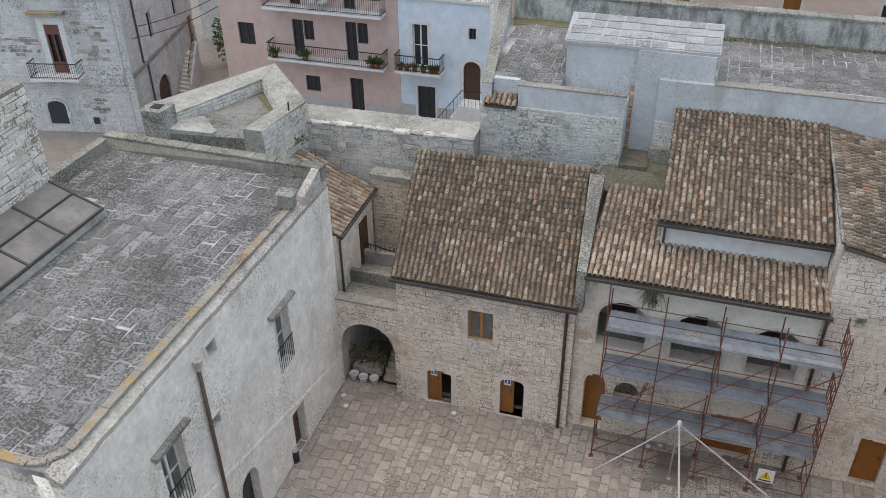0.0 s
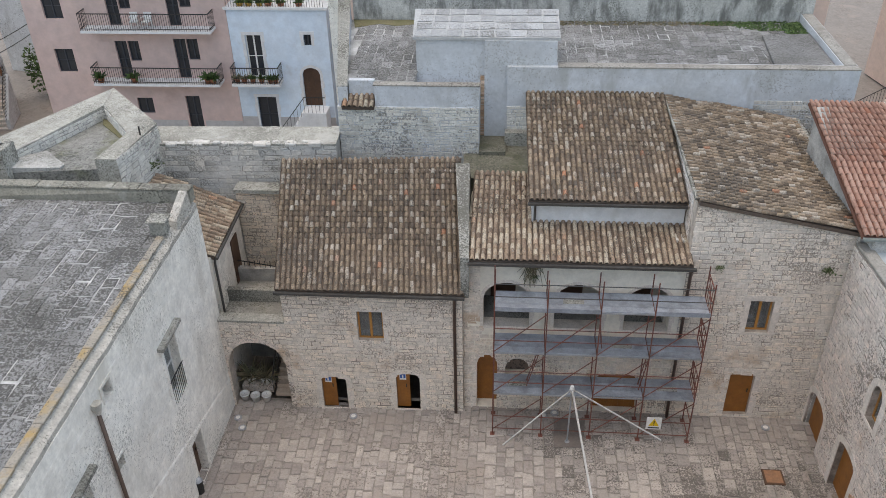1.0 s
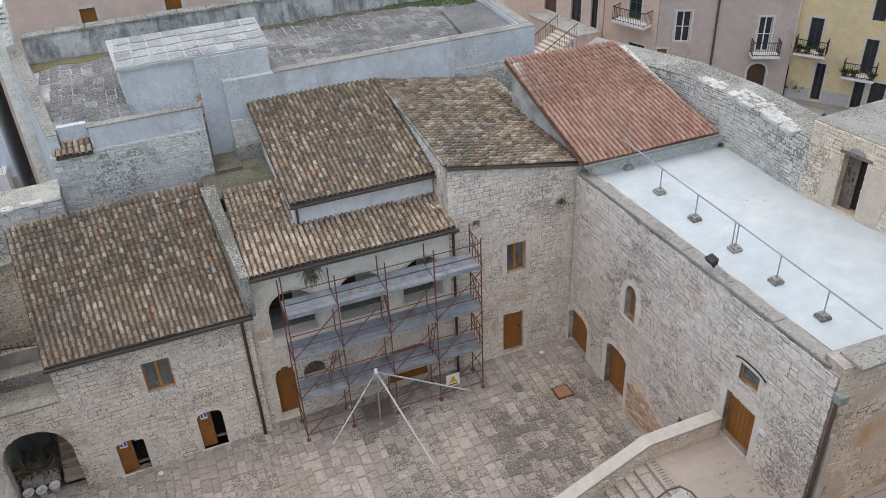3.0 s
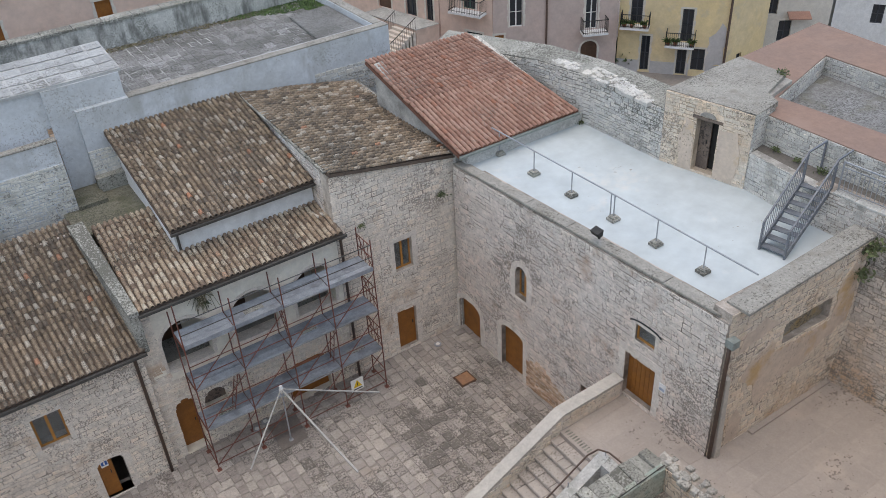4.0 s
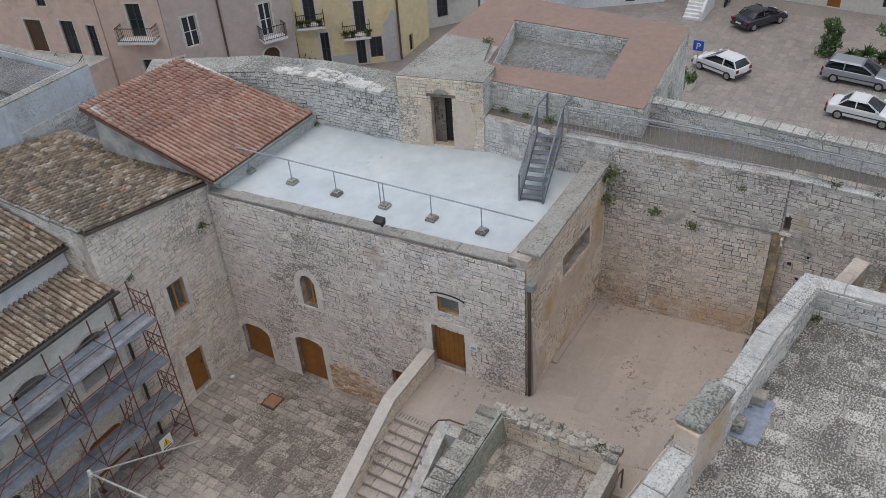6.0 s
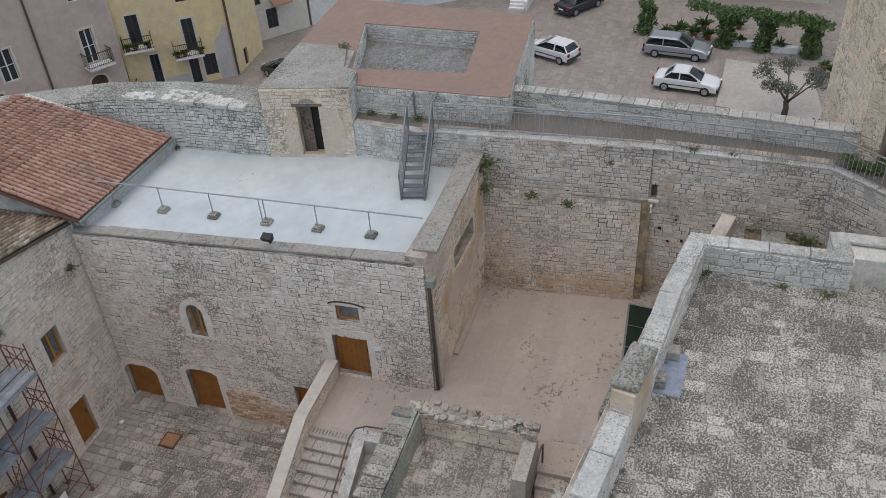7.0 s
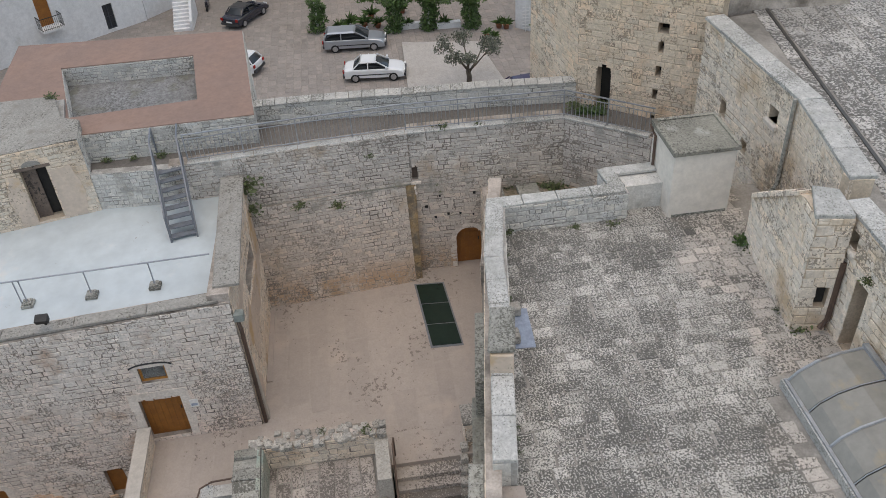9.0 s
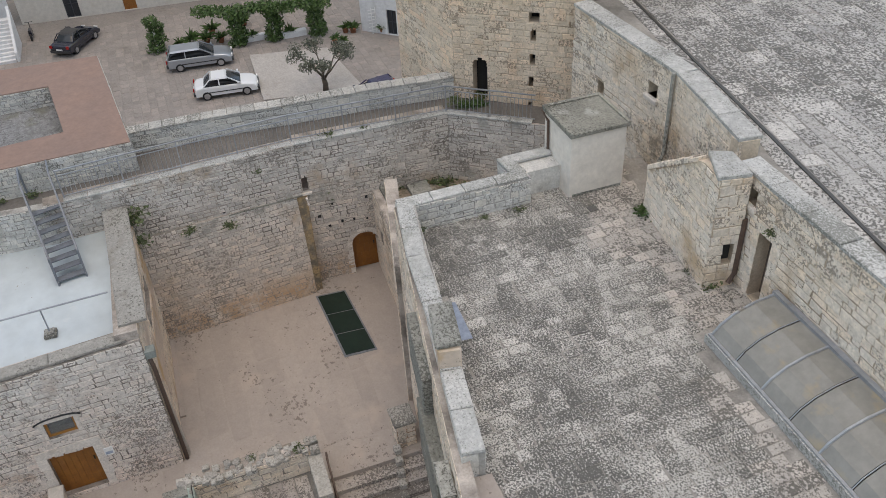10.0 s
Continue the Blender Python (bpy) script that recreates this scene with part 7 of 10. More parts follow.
lay(rpw, courses(6.3, 3.9, [], ch=(0.16, 0.25), ln=(0.25, 0.55), seed=341, top=lambda u: 0.7 + 3.06 * u / 6.35), (2.6, 12.32, 0.0), (1, 0, 0), (0, 0, 1), (0, -1, 0), M_STONE_TAN, 0.025)
lay(rpw, courses(2.4, 0.6, [], ch=(0.16, 0.25), ln=(0.25, 0.55), seed=342), (8.95, 12.32, 3.2), (1, 0, 0), (0, 0, 1), (0, -1, 0), M_STONE_TAN, 0.025)

rs = thing("ruined_room", (8.5, 7.2, 2.9), "roofless room of low broken rubble walls with a slab floor", "ruin")
stone_wall("east_wall_inner", rs, (9.55, 8.9), (9.55, 5.4), 3.5, 0.9, 0.5, M_STONE_TAN, M_MORTAR, seed=211, ch=(0.2, 0.3), ln=(0.25, 0.5))
part("floor", MB().box(5.0, 9.6, 5.3, 8.9, 0, 3.5), M_JOINT_DARK, rs)
slabs(rs, 5.0, 9.5, 5.6, 8.7, 3.5, (0.4, 0.8), (0.35, 0.5), M_PAVE, name="floor_slab", gap=0.02, depth=0.03, singles=80, seed=212)
part("north_wall", MB().hexa([(4.6, 8.75, 0), (9.6, 8.75, 0), (9.6, 9.5, 0), (4.6, 9.5, 0), (4.6, 8.75, 4.28), (9.6, 8.75, 4.36), (9.6, 9.5, 4.36), (4.6, 9.5, 4.28)]), M_COPING, rs, "broad lichened wall")
part("south_wall", MB().box(8.0, 9.6, 5.1, 5.5, 2.9, 4.25), M_RUBBLE_GREY, rs)
for k in range(13):
    x = 4.65 + k * 0.385
    part("wall_stone", MB().hexa([(x + dx + rng.uniform(-.03, .03), y + rng.uniform(-.04, .04), z + (rng.uniform(-.05, .07) if z > 4.4 else 0)) for z in (4.34, 4.46) for dx, y in ((0, 8.73), (0.37, 8.73), (0.37, 9.52), (0, 9.52))]), M_COPING, rs, bevel=0.02)
r_ = random.Random(77)
for i in range(110):
    y = 5.2 + 3.9 * r_.random()
    x = 9.5 + 0.55 * r_.random()
    s = r_.uniform(0.1, 0.24)
    part("rubble", MB().hexa([(x + dx * s * r_.uniform(.7, 1.2), y + dy * s * r_.uniform(.7, 1.2), 4.3 + dz * s * r_.uniform(.7, 1.3)) for dz in (0, 0.8) for dx, dy in ((-.5, -.5), (.5, -.5), (.5, .5), (-.5, .5))]), M_RUBBLE_GREY, rs, bevel=0.02)
part("algae_face", MB().hexa([(4.7, 8.66, 3.5), (9.5, 8.66, 3.5), (9.5, 8.74, 3.5), (4.7, 8.74, 3.5), (4.7, 8.69, 4.4), (9.5, 8.69, 4.44), (9.5, 8.86, 4.5), (4.7, 8.86, 4.46)]), surface("algae_render", (0.27, 0.36, 0.32), (0.40, 0.40, 0.34), big=0.9, fine=11, bump=0.5, grain=0.25, mid=0.16, stain=((0.20, 0.30, 0.265), 0.35, 0.9), speck=((0.12, 0.13, 0.11), 0.25, 18)), rs, "green algae-stained render")
part("pit_floor", MB().hexa([(4.6, 9.5, 0), (8.56, 9.5, 0), (8.56, 10.2, 0), (4.6, 10.2, 0), (4.6, 9.5, 1.5), (8.56, 9.5, 3.3), (8.56, 10.2, 3.3), (4.6, 10.2, 1.5)]), M_GREY_SCREED, rs)
part("cable", MB().tube([(4.8, 8.72, 4.5), (7.4, 8.7, 4.47), (9.5, 8.74, 4.54)], 0.014, 5), M_IRON, rs)
ss = thing("side_steps", (8.4, 4.6, 2.6), "short stone steps with a bent steel rail", "staircase")
for i in range(16):
    part("step", MB().box(9.2 - (i + 1) * 0.32, 9.3 - i * 0.32, 1.95, 5.05, -0.2, 3.2 - (i + 1) * 0.16), M_PAVE, ss)
part("rail", MB().tube([(9.55, 4.95, 3.3), (9.55, 4.95, 4.1), (9.3, 4.98, 4.15), (7.6, 5.0, 3.25)], 0.03, 6).tube([(8.6, 5.0, 2.8), (8.6, 5.0, 3.75)], 0.025, 6), M_PIPE, ss)
part("stub_wall", MB().box(9.62, 10.28, 2.2, 2.78, 3.1, 4.15), M_STONE_BROWN, ss)
lay(ss, courses(0.66, 1.0, [], ch=(0.16, 0.24), ln=(0.2, 0.34), seed=331), (10.28, 2.78, 3.15), (-1, 0, 0), (0, 0, 1), (0, 1, 0), M_STONE_TAN, 0.03)
lay(ss, courses(0.58, 1.0, [], ch=(0.16, 0.24), ln=(0.2, 0.34), seed=332), (9.62, 2.78, 3.15), (0, -1, 0), (0, 0, 1), (-1, 0, 0), M_STONE_TAN, 0.03)
part("cap", MB().box(9.55, 10.35, 2.15, 2.85, 4.15, 4.27), M_RUBBLE_GREY, ss, bevel=0.03)
for i in range(11):
    x, y = 9.5 - i * 0.3, 2.85 + i * 0.05
    part("kerb_stone", MB().box(x - 0.13, x + 0.13, y - 0.12, y + 0.12, 3.0 - i * 0.15, 3.42 - i * 0.16), M_RUBBLE_GREY, ss, bevel=0.03)
nw = thing("stair_cheek", (8.8, 10, 3.2), "white capped stair cheek wall", "wall")
part("cheek", MB().hexa([(5.0, 10.2, 0), (8.9, 10.2, 0), (8.9, 10.55, 0), (5.0, 10.55, 0), (5.0, 10.2, 1.9), (8.9, 10.2, 3.95), (8.9, 10.55, 3.95), (5.0, 10.55, 1.9)]), M_COPING_LIGHT, nw)
part("head", MB().box(8.55, 8.95, 9.3, 10.2, 3.2, 3.85), M_COPING_LIGHT, nw)
hr_ = thing("stair_handrail", (8.7, 10, 4.0), "bent dark steel stair handrail", "rail")
part("rail", MB().tube([(8.9, 9.2, 4.15), (8.85, 10.2, 4.15), (8.7, 10.5, 4.12), (8.4, 10.6, 4.0), (5.0, 10.6, 2.2)], 0.03, 6), M_PIPE, hr_)

gp = thing("glass_floor_panel", (15.6, 2.9, 3.2), "dark green glass floor light in a steel frame", "floor light")
gq = [(13.99, 2.24), (17.34, 2.47), (17.42, 3.45), (14.05, 3.25)]
part("frame", MB().prism([(13.93, 2.18), (17.4, 2.41), (17.48, 3.52), (13.99, 3.32)], 3.19, 3.225), M_GREY_PAINT, gp)
for i in range(3):
    a, b = i / 3 + 0.008, (i + 1) / 3 - 0.008
    q = lambda t, k0, k1: tuple(gq[k0][j] + (gq[k1][j] - gq[k0][j]) * t for j in range(2))
    part("pane", MB().prism([q(a, 0, 1), q(b, 0, 1), q(b, 3, 2), q(a, 3, 2)], 3.225, 3.245), M_GLASS_GREEN, gp)
for x, y, z in ((8.86, 9.3, 3.95), (8.82, 10.3, 3.95), (7.6, 10.5, 3.25), (6.2, 10.5, 2.5)):
    part("post", MB().tube([(x, y, z), (x, y, z + 0.22)], 0.018, 6), M_GALV, hr_)
for k in range(14):
    part("tactile_slot", MB().box(8.95, 9.15, 10.72 + k * 0.11, 10.77 + k * 0.11, 3.2, 3.208), M_COPING_DARK, sr)

# ---- flat-roofed block and tower ruin behind the houses ----
fb = thing("flat_roof_block", (3, 31, 0), "bluish limewashed block with a lichened slab roof", "house")
wall("south_wall", fb, (0.35, 28.15, -0.5), (1, 0, 0), (0, -1, 0), 12.6, 11.3, 0.5, M_LIMEWASH_BLUE, [], "bluish white limewashed wall, stained")
lay(fb, courses(1.8, 9.0, [], seed=301, ch=(0.13, 0.22), ln=(0.15, 0.42)), (0.36, 28.15, 0.3), (1, 0, 0), (0, 0, 1), (0, -1, 0), M_RUBBLE_WHITE, 0.02)
lay(fb, [c for c in courses(3.4, 9.6, [], seed=302, ch=(0.13, 0.22), ln=(0.15, 0.42)) if c[2] > 8.2], (9.4, 28.15, 0.0), (1, 0, 0), (0, 0, 1), (0, -1, 0), M_STONE_GREY, 0.02)
part("east_wall", MB().box(12.45, 12.95, 28.65, 35.4, -0.5, 10.8), M_LIMEWASH_BLUE, fb)
part("north_wall", MB().box(-6.4, 12.95, 34.3, 34.8, -0.5, 11.5), M_STREAKED, fb, "blackened parapet wall at the back of the roof")
coping("north_coping", fb, [(-6.4, 34.55, 11.5), (12.95, 34.55, 11.5)], 0.6, 0.12, M_COPING, 1.2)
part("west_wall", MB().prism([(-5.85, 27.2), (-5.5, 27.2), (-6.5, 34.3), (-7.0, 34.3)], -0.5, [10.35, 10.35, 11.3, 11.3]), M_LIMEWASH_BLUE, fb, "white limewashed side wall")
# Cap added in a darker colour to offset light on the upward face
part("wall_cap", MB().prism([(-5.87, 27.22), (-5.48, 27.22), (-6.48, 34.28), (-7.02, 34.28)], [10.34, 10.34, 11.29, 11.29], [10.39, 10.39, 11.34, 11.34]), M_COPING, fb)
fr = part("flat_roof", MB().prism([(-5.55, 27.5), (-3.05, 27.5), (-3.05, 28.65), (12.45, 28.65), (12.45, 34.3), (-6.5, 34.3)], 9.6, 10.45), M_JOINT_WHITE, fb, "lichened slab roof")
slabs(fr, -6.4, 12.4, 27.6, 34.2, 10.45, (0.45, 0.7), (0.34, 0.42), M_SLAB_DARK, name="roof_slab", gap=0.02, depth=0.02, singles=60, near=lambda c: c[2], seed=303,
      inside=lambda x, y: not (-3.1 < x < 2.2 and y < 30.9) and x > -5.3 - 0.14 * (y - 27.5) and (y > 28.7 or x < -3.1), along="y")
coping("south_coping", fb, [(2.2, 28.35, 10.78), (12.95, 28.35, 10.78)], 0.42, 0.06, M_WALL_TOP, 3.5)
coping("east_coping", fb, [(12.7, 28.6, 10.784), (12.7, 34.3, 10.784)], 0.42, 0.06, M_WALL_TOP, 3.5)
mo = MB()
leaves(mo, (11.3, 33.75, 10.47), (1.7, 0.6, 0.05), 900, 0.09, random.Random(31), flat=0.3)
leaves(mo, (9.3, 34.0, 10.47), (1.2, 0.3, 0.04), 380, 0.08, random.Random(33), flat=0.3)
leaves(mo, (12.0, 33.2, 10.47), (0.5, 0.9, 0.05), 450, 0.09, random.Random(32), flat=0.3)
part("moss", mo, M_LEAF, fb, "bright green moss", kind="stuff")
md = MB()
for cx in (3.0, 5.0, 7.0, 8.8):
    leaves(md, (cx, 34.0, 10.47), (1.3, 0.28, 0.03), 260, 0.07, random.Random(int(cx * 10)), flat=0.3)
part("moss", md, M_LEAF_DRY, fb, "dry brownish moss", kind="stuff")
part("moss", MB().prism([(-6.2, 33.3), (-5.2, 33.75), (-4.4, 33.5), (-3.2, 33.9), (-3.2, 34.28), (-6.4, 34.28)], 10.46, 10.485), M_MOSS_DRY, fb)
ph = part("roof_room", MB().prism([(-3.05, 28.5), (2.15, 28.5), (2.15, 30.85), (-3.2, 30.85)], 7.8, [11.72, 11.72, 11.96, 11.96]), M_LIMEWASH_BLUE, fb, "limewashed roof room")
part("room_roof", MB().prism([(-3.15, 28.4), (2.25, 28.4), (2.25, 30.95), (-3.3, 30.95)], [11.72, 11.72, 11.97, 11.97], [11.82, 11.82, 12.05, 12.05]), M_JOINT_PALE, fb)
for i in range(9):
    for j in range(4):
        x0, y0, z0 = -3.1 + i * 0.59, 28.42 + j * 0.63, 11.885 + j * 0.0585
        piece("roof_slab", units("roof_slab", M_SLAB_ASH)[(i + j) % 8], frame_of((x0 + .02, y0 + .02, z0 - .045), (.555, 0, 0), (0, .605, .0555), (0, 0, .012)), ph)
part("room_front", MB().box(-0.5, 2.15, 28.36, 28.5, 7.9, 11.72), M_LIMEWASH_BLUE, fb, "limewashed wall standing a hand proud")
stone_wall("alley_back", fb, (-0.66, 28.44), (0.34, 28.44), 7.85, 2.5, 0.05, M_STONE_BROWN, M_MORTAR, seed=305, ch=(0.08, 0.13), ln=(0.14, 0.3), label="reddish rubble strip")
part("slab_patch", MB().prism([(10.2, 29.0), (12.42, 29.0), (12.42, 32.6), (10.5, 32.4)], 10.45, 10.58), M_SLAB_DARK, fb, "raised bed of slabs", bevel=0.02)
part("front_block", MB().box(-5.92, -0.65, 27.15, 28.5, -0.5, 9.6).box(-4.5, -0.65, 27.2, 27.5, 9.6, 10.4).box(-3.05, -0.65, 27.5, 28.5, 9.6, 10.0), M_LIMEWASH_BLUE, fb, "rough limewashed front")
lay(fb, courses(5.25, 10.0, [], seed=304, ch=(0.1, 0.18), ln=(0.13, 0.38), gap=0.02), (-5.91, 27.14, -0.4), (1, 0, 0), (0, 0, 1), (0, -1, 0), M_RUBBLE_WHITE, 0.016)
coping("front_coping", fb, [(-4.55, 27.35, 10.4), (-0.6, 27.35, 10.4)], 0.34, 0.06, M_WALL_TOP, 2.0)
tile_roof(fb, "tile_strip", (-5.72, 26.95, 9.64), (-4.52, 26.95, 9.64), (-5.72, 27.5, 9.92), (-4.52, 27.5, 9.92), 6, 2, M_TILE_B, M_PAN_SHADE, "short strip of old tiles", singles=0, seed=12)
part("low_sill", MB().box(-5.48, -4.53, 27.46, 27.7, 9.65, 10.5), M_LIMEWASH_BLUE, fb)
part("alley_floor", MB().box(-0.65, 0.35, 27.0, 34.0, 7.2, 7.9), M_ROOF_MOSS, fb, "mossy alley floor")
part("mossy_step", MB().box(0.3, 1.9, 27.8, 28.15, 7.2, 8.3), M_COPING, fb)
chm = thing("chimney", (-7.05, 34.9, 11), "white rendered chimney with a louvred top", "chimney")
part("shaft", MB().box(-7.5, -6.7, 34.35, 35.2, -0.5, 12.2), M_LIMEWASH, chm)
for i in range(4):
    part("louvre", MB().box(-7.55, -6.65, 34.3, 35.25, 12.25 + i * 0.2, 12.36 + i * 0.2), M_LIMEWASH, chm)

tr = thing("ruined_turret", (-15.3, 26, 0), "roofless stone turret with broad lichened walls", "turret")
T_OUT = [(-18.35, 24.1), (-16.8, 22.9), (-13.0, 23.4), (-12.5, 26.1), (-15.38, 29.2)]
part("floor", MB().prism([(-17.2, 22.95), (-13.1, 23.5), (-12.7, 26.1), (-15.3, 28.9), (-18.0, 24.1)], -0.5, 8.8), M_ROOF_GRAVEL, tr, "dark gravelled floor with moss")
part("north_west_wall", MB().prism([(-18.35, 24.1), (-16.85, 23.6), (-15.1, 27.5), (-15.38, 29.2)], -0.5, [9.25, 9.25, 9.35, 9.35]), M_TURRET_TOP, tr, "broad lichened wall")
part("north_east_wall", MB().prism([(-15.37, 29.18), (-15.09, 27.49), (-13.3, 25.32), (-12.5, 26.1)], -0.5, [9.34, 9.34, 9.3, 9.3]), M_TURRET_TOP, tr, "broad lichened wall")
part("south_east_wall", MB().prism([(-13.31, 25.3), (-13.75, 23.4), (-13.0, 23.42), (-12.51, 26.08)], -0.5, [9.29, 9.2, 9.2, 9.29]), M_TURRET_TOP, tr, "broad lichened wall")
for a, b, h0, h1, k in (((-16.83, 23.62), (-15.12, 27.46), 0.5, 0.58, 311), ((-15.1, 27.46), (-13.33, 25.32), 0.56, 0.5, 312)):
    stone_wall("inner_face", tr, a, b, 8.78, 0.55, 0.1, M_RUBBLE_WHITE, M_MORTAR_GREY, seed=k, ch=(0.12, 0.2), ln=(0.16, 0.36), top=lambda u: 0.5)
stone_wall("outer_face", tr, (-12.98, 23.42), (-12.49, 26.1), 4.0, 5.2, 0.1, M_RUBBLE_WHITE, M_MORTAR_GREY, seed=313, ch=(0.13, 0.22), ln=(0.18, 0.45))
part("threshold_slab", MB().prism([(-16.9, 23.0), (-15.0, 23.3), (-15.0, 23.6), (-16.1, 24.6), (-16.8, 23.8)], 8.75, [9.0, 8.9, 8.88, 8.88, 9.0]), M_COPING_LIGHT, tr, "pale sloping slab")
part("moss", MB().prism([(-15.25, 27.5), (-15.0, 26.9), (-13.9, 25.8), (-13.45, 25.5), (-14.2, 26.6)], 8.81, 8.84), M_MOSS_DRY, tr)
pot = part("chimney_pot", MB().box(-17.5, -16.6, 22.75, 23.65, 8.0, 9.75), M_COPING, tr, bevel=0.03)
# Dark square on the solid top paints the shade of a hollow
part("hollow", MB().box(-17.25, -16.85, 23.0, 23.4, 9.72, 9.765), M_RECESS_SHADE, pot)
pl = part("antenna_pole", MB().tube([(-12.79, 25.1, 7.0), (-12.78, 25.2, 9.6)], 0.03, 6), M_IRON, None, "thin rusty iron pole on the wall")
tagged(pl, category="pole")

# ---- houses round about ----


def far_house(name, p0, p1, depth, z0, H, material, label, items=(), roof=None, plinth=None, eaves=0.12, trim=None, tw=0.13):
    """A street house: a front with real openings along p0-p1 (outside to the right), sides, back and a flat top.
    items: (kind, u0, u1, v0, v1) with v above sea level; kinds: window, door, arch, shutter, green, wood, balcony."""
    a, b = Vector((*p0, z0)), Vector((*p1, z0))
    W = (b - a).length
    du = (b - a) / W
    n = Vector((du.y, -du.x, 0))
    c = (a + b) / 2 - n * depth / 2
    h = thing(name, (c.x, c.y, z0), label, "house")
    holes = [(u0, u1, v0 - z0, v1 - z0, *([(u1 - u0) / 2 * 0.8] if k == "arch" else [])) for k, u0, u1, v0, v1 in items if k != "balcony"]
    wall("front_wall", h, a, du, n, W, H, 0.3, material, holes)
    q0, q1 = a - n * 0.3, b - n * 0.3
    q2, q3 = b - n * depth, a - n * depth
    part("side_wall", MB().prism([(q0.x, q0.y), (q1.x, q1.y), (q2.x, q2.y), (q3.x, q3.y)], z0, z0 + H - 0.02), material, h)
    e = eaves
    r = [a + n * e - du * e, b + n * e + du * e, q2 - n * e + du * e, q3 - n * e - du * e]
    part("roof", MB().prism([(p.x, p.y) for p in r], z0 + H, z0 + H + 0.15), roof or M_GREY_SCREED, h)
    if plinth:
        m = plate((a.x, a.y, 0), du, n, [(0, z0), (W, z0), (W, z0 + plinth[1]), (0, z0 + plinth[1])], -0.03, -0.005)
        spans, s = [], 0.0
        for k, u0, u1, v0, v1 in sorted(items, key=lambda t: t[1]):
            if k != "balcony" and v0 < z0 + plinth[1]:
                if u0 - 0.12 > s:
                    spans.append((s, u0 - 0.12))
                s = max(s, u1 + 0.12)
        spans.append((s, W))
        for s0, s1 in spans:
            part("plinth", plate((a.x, a.y, 0), du, n, [(s0, z0), (s1, z0), (s1, z0 + plinth[1]), (s0, z0 + plinth[1])], -0.03, -0.004), plinth[0], h)
    base = Vector((a.x, a.y, 0))
    for k, u0, u1, v0, v1 in items:
        if k == "balcony":
            bl = part("balcony", plate(base, du, n, [(u0, v0 - 0.14), (u1, v0 - 0.14), (u1, v0), (u0, v0)], -0.95, 0.0), M_WHITE_RENDER, h, "balcony slab with iron railing")
            m = MB()
            P = lambda u, d, v: tuple(base + du * u + n * d + Vector((0, 0, v)))
            for s, e_ in ((P(u0 + .03, .9, 0), P(u1 - .03, .9, 0)), (P(u0 + .03, 0, 0), P(u0 + .03, .9, 0)), (P(u1 - .03, 0, 0), P(u1 - .03, .9, 0))):
                s, e_ = Vector(s), Vector(e_)
                m.beam(s + Vector((0, 0, v0 + 0.95)), e_ + Vector((0, 0, v0 + 0.95)), 0.045)
                m.beam(s + Vector((0, 0, v0 + 0.1)), e_ + Vector((0, 0, v0 + 0.1)), 0.03)
                kx = max(2, int((e_ - s).length / 0.13))
                for i in range(kx + 1):
                    p = s.lerp(e_, i / kx)
                    m.beam(p + Vector((0, 0, v0)), p + Vector((0, 0, v0 + 0.95)), 0.018)
            part("railing", m, M_IRON, bl)
            continue
        rise = (u1 - u0) / 2 * 0.8 if k == "arch" else 0.0
        if k in ("window", "shutter", "green"):
            mt = {"window": M_WHITE, "shutter": M_SHUTTER, "green": M_SHUTTER_GREEN}[k]
            window_in(h, base, du, n, u0, u1, v0, v1, depth=0.14, material=mt, panes=2, bars=1 if v1 - v0 > 1.3 else 0, glass=M_PANE)
        else:
            door_leaf(h, base, du, n, u0, u1, v0, v1, rise, depth=0.14, material=M_WOOD_DARK if k != "wood" else M_WOOD, planks=3, handle=False)
        if trim:
            surround(h, base, du, n, u0, u1, v0, v1, rise, w=tw, proud=0.02, material=trim, name="opening_trim", single=False)
    return h


far_house("pink_house", (-26.9, 43.5), (-15.3, 43.5), 12, -0.5, 12.5, M_PINK, "pink rendered house with long railed balconies", plinth=(M_PINK_GREY, 1.7), items=[
    ("balcony", 3.5, 10.9, 3.85, 0), ("balcony", 3.5, 10.9, 6.95, 0), ("balcony", 3.5, 10.9, 10.0, 0),
    ("shutter", 4.85, 5.55, 3.85, 6.05), ("shutter", 5.6, 6.25, 4.85, 6.05), ("shutter", 8.3, 9.0, 3.85, 6.2), ("shutter", 9.05, 9.7, 4.95, 6.2),
    ("shutter", 4.85, 5.55, 6.95, 9.1), ("shutter", 5.6, 6.25, 7.9, 9.1), ("shutter", 8.3, 9.0, 6.95, 9.2), ("shutter", 9.05, 9.7, 8.0, 9.2),
    ("shutter", 1.15, 2.25, 4.15, 5.55), ("shutter", 1.15, 2.25, 7.3, 8.75), ("shutter", 5.4, 6.35, 1.6, 2.6), ("shutter", 8.35, 9.2, 0.3, 2.75)])
far_house("blue_house", (-15.28, 43.5), (-9.7, 43.5), 9, -0.5, 8.4, M_BLUE, "pale blue and white house with a flowered balcony", roof=M_WHITE_RENDER, plinth=(M_PINK_GREY, 2.0), trim=M_WHITE_RENDER, tw=0.16, items=[
    ("balcony", 0.0, 2.75, 3.9, 0), ("window", 0.85, 1.75, 3.95, 6.45), ("shutter", 4.18, 4.6, 5.85, 6.5), ("shutter", 1.05, 2.15, 0.5, 2.75), ("arch", 3.88, 4.9, 2.2, 4.15)])
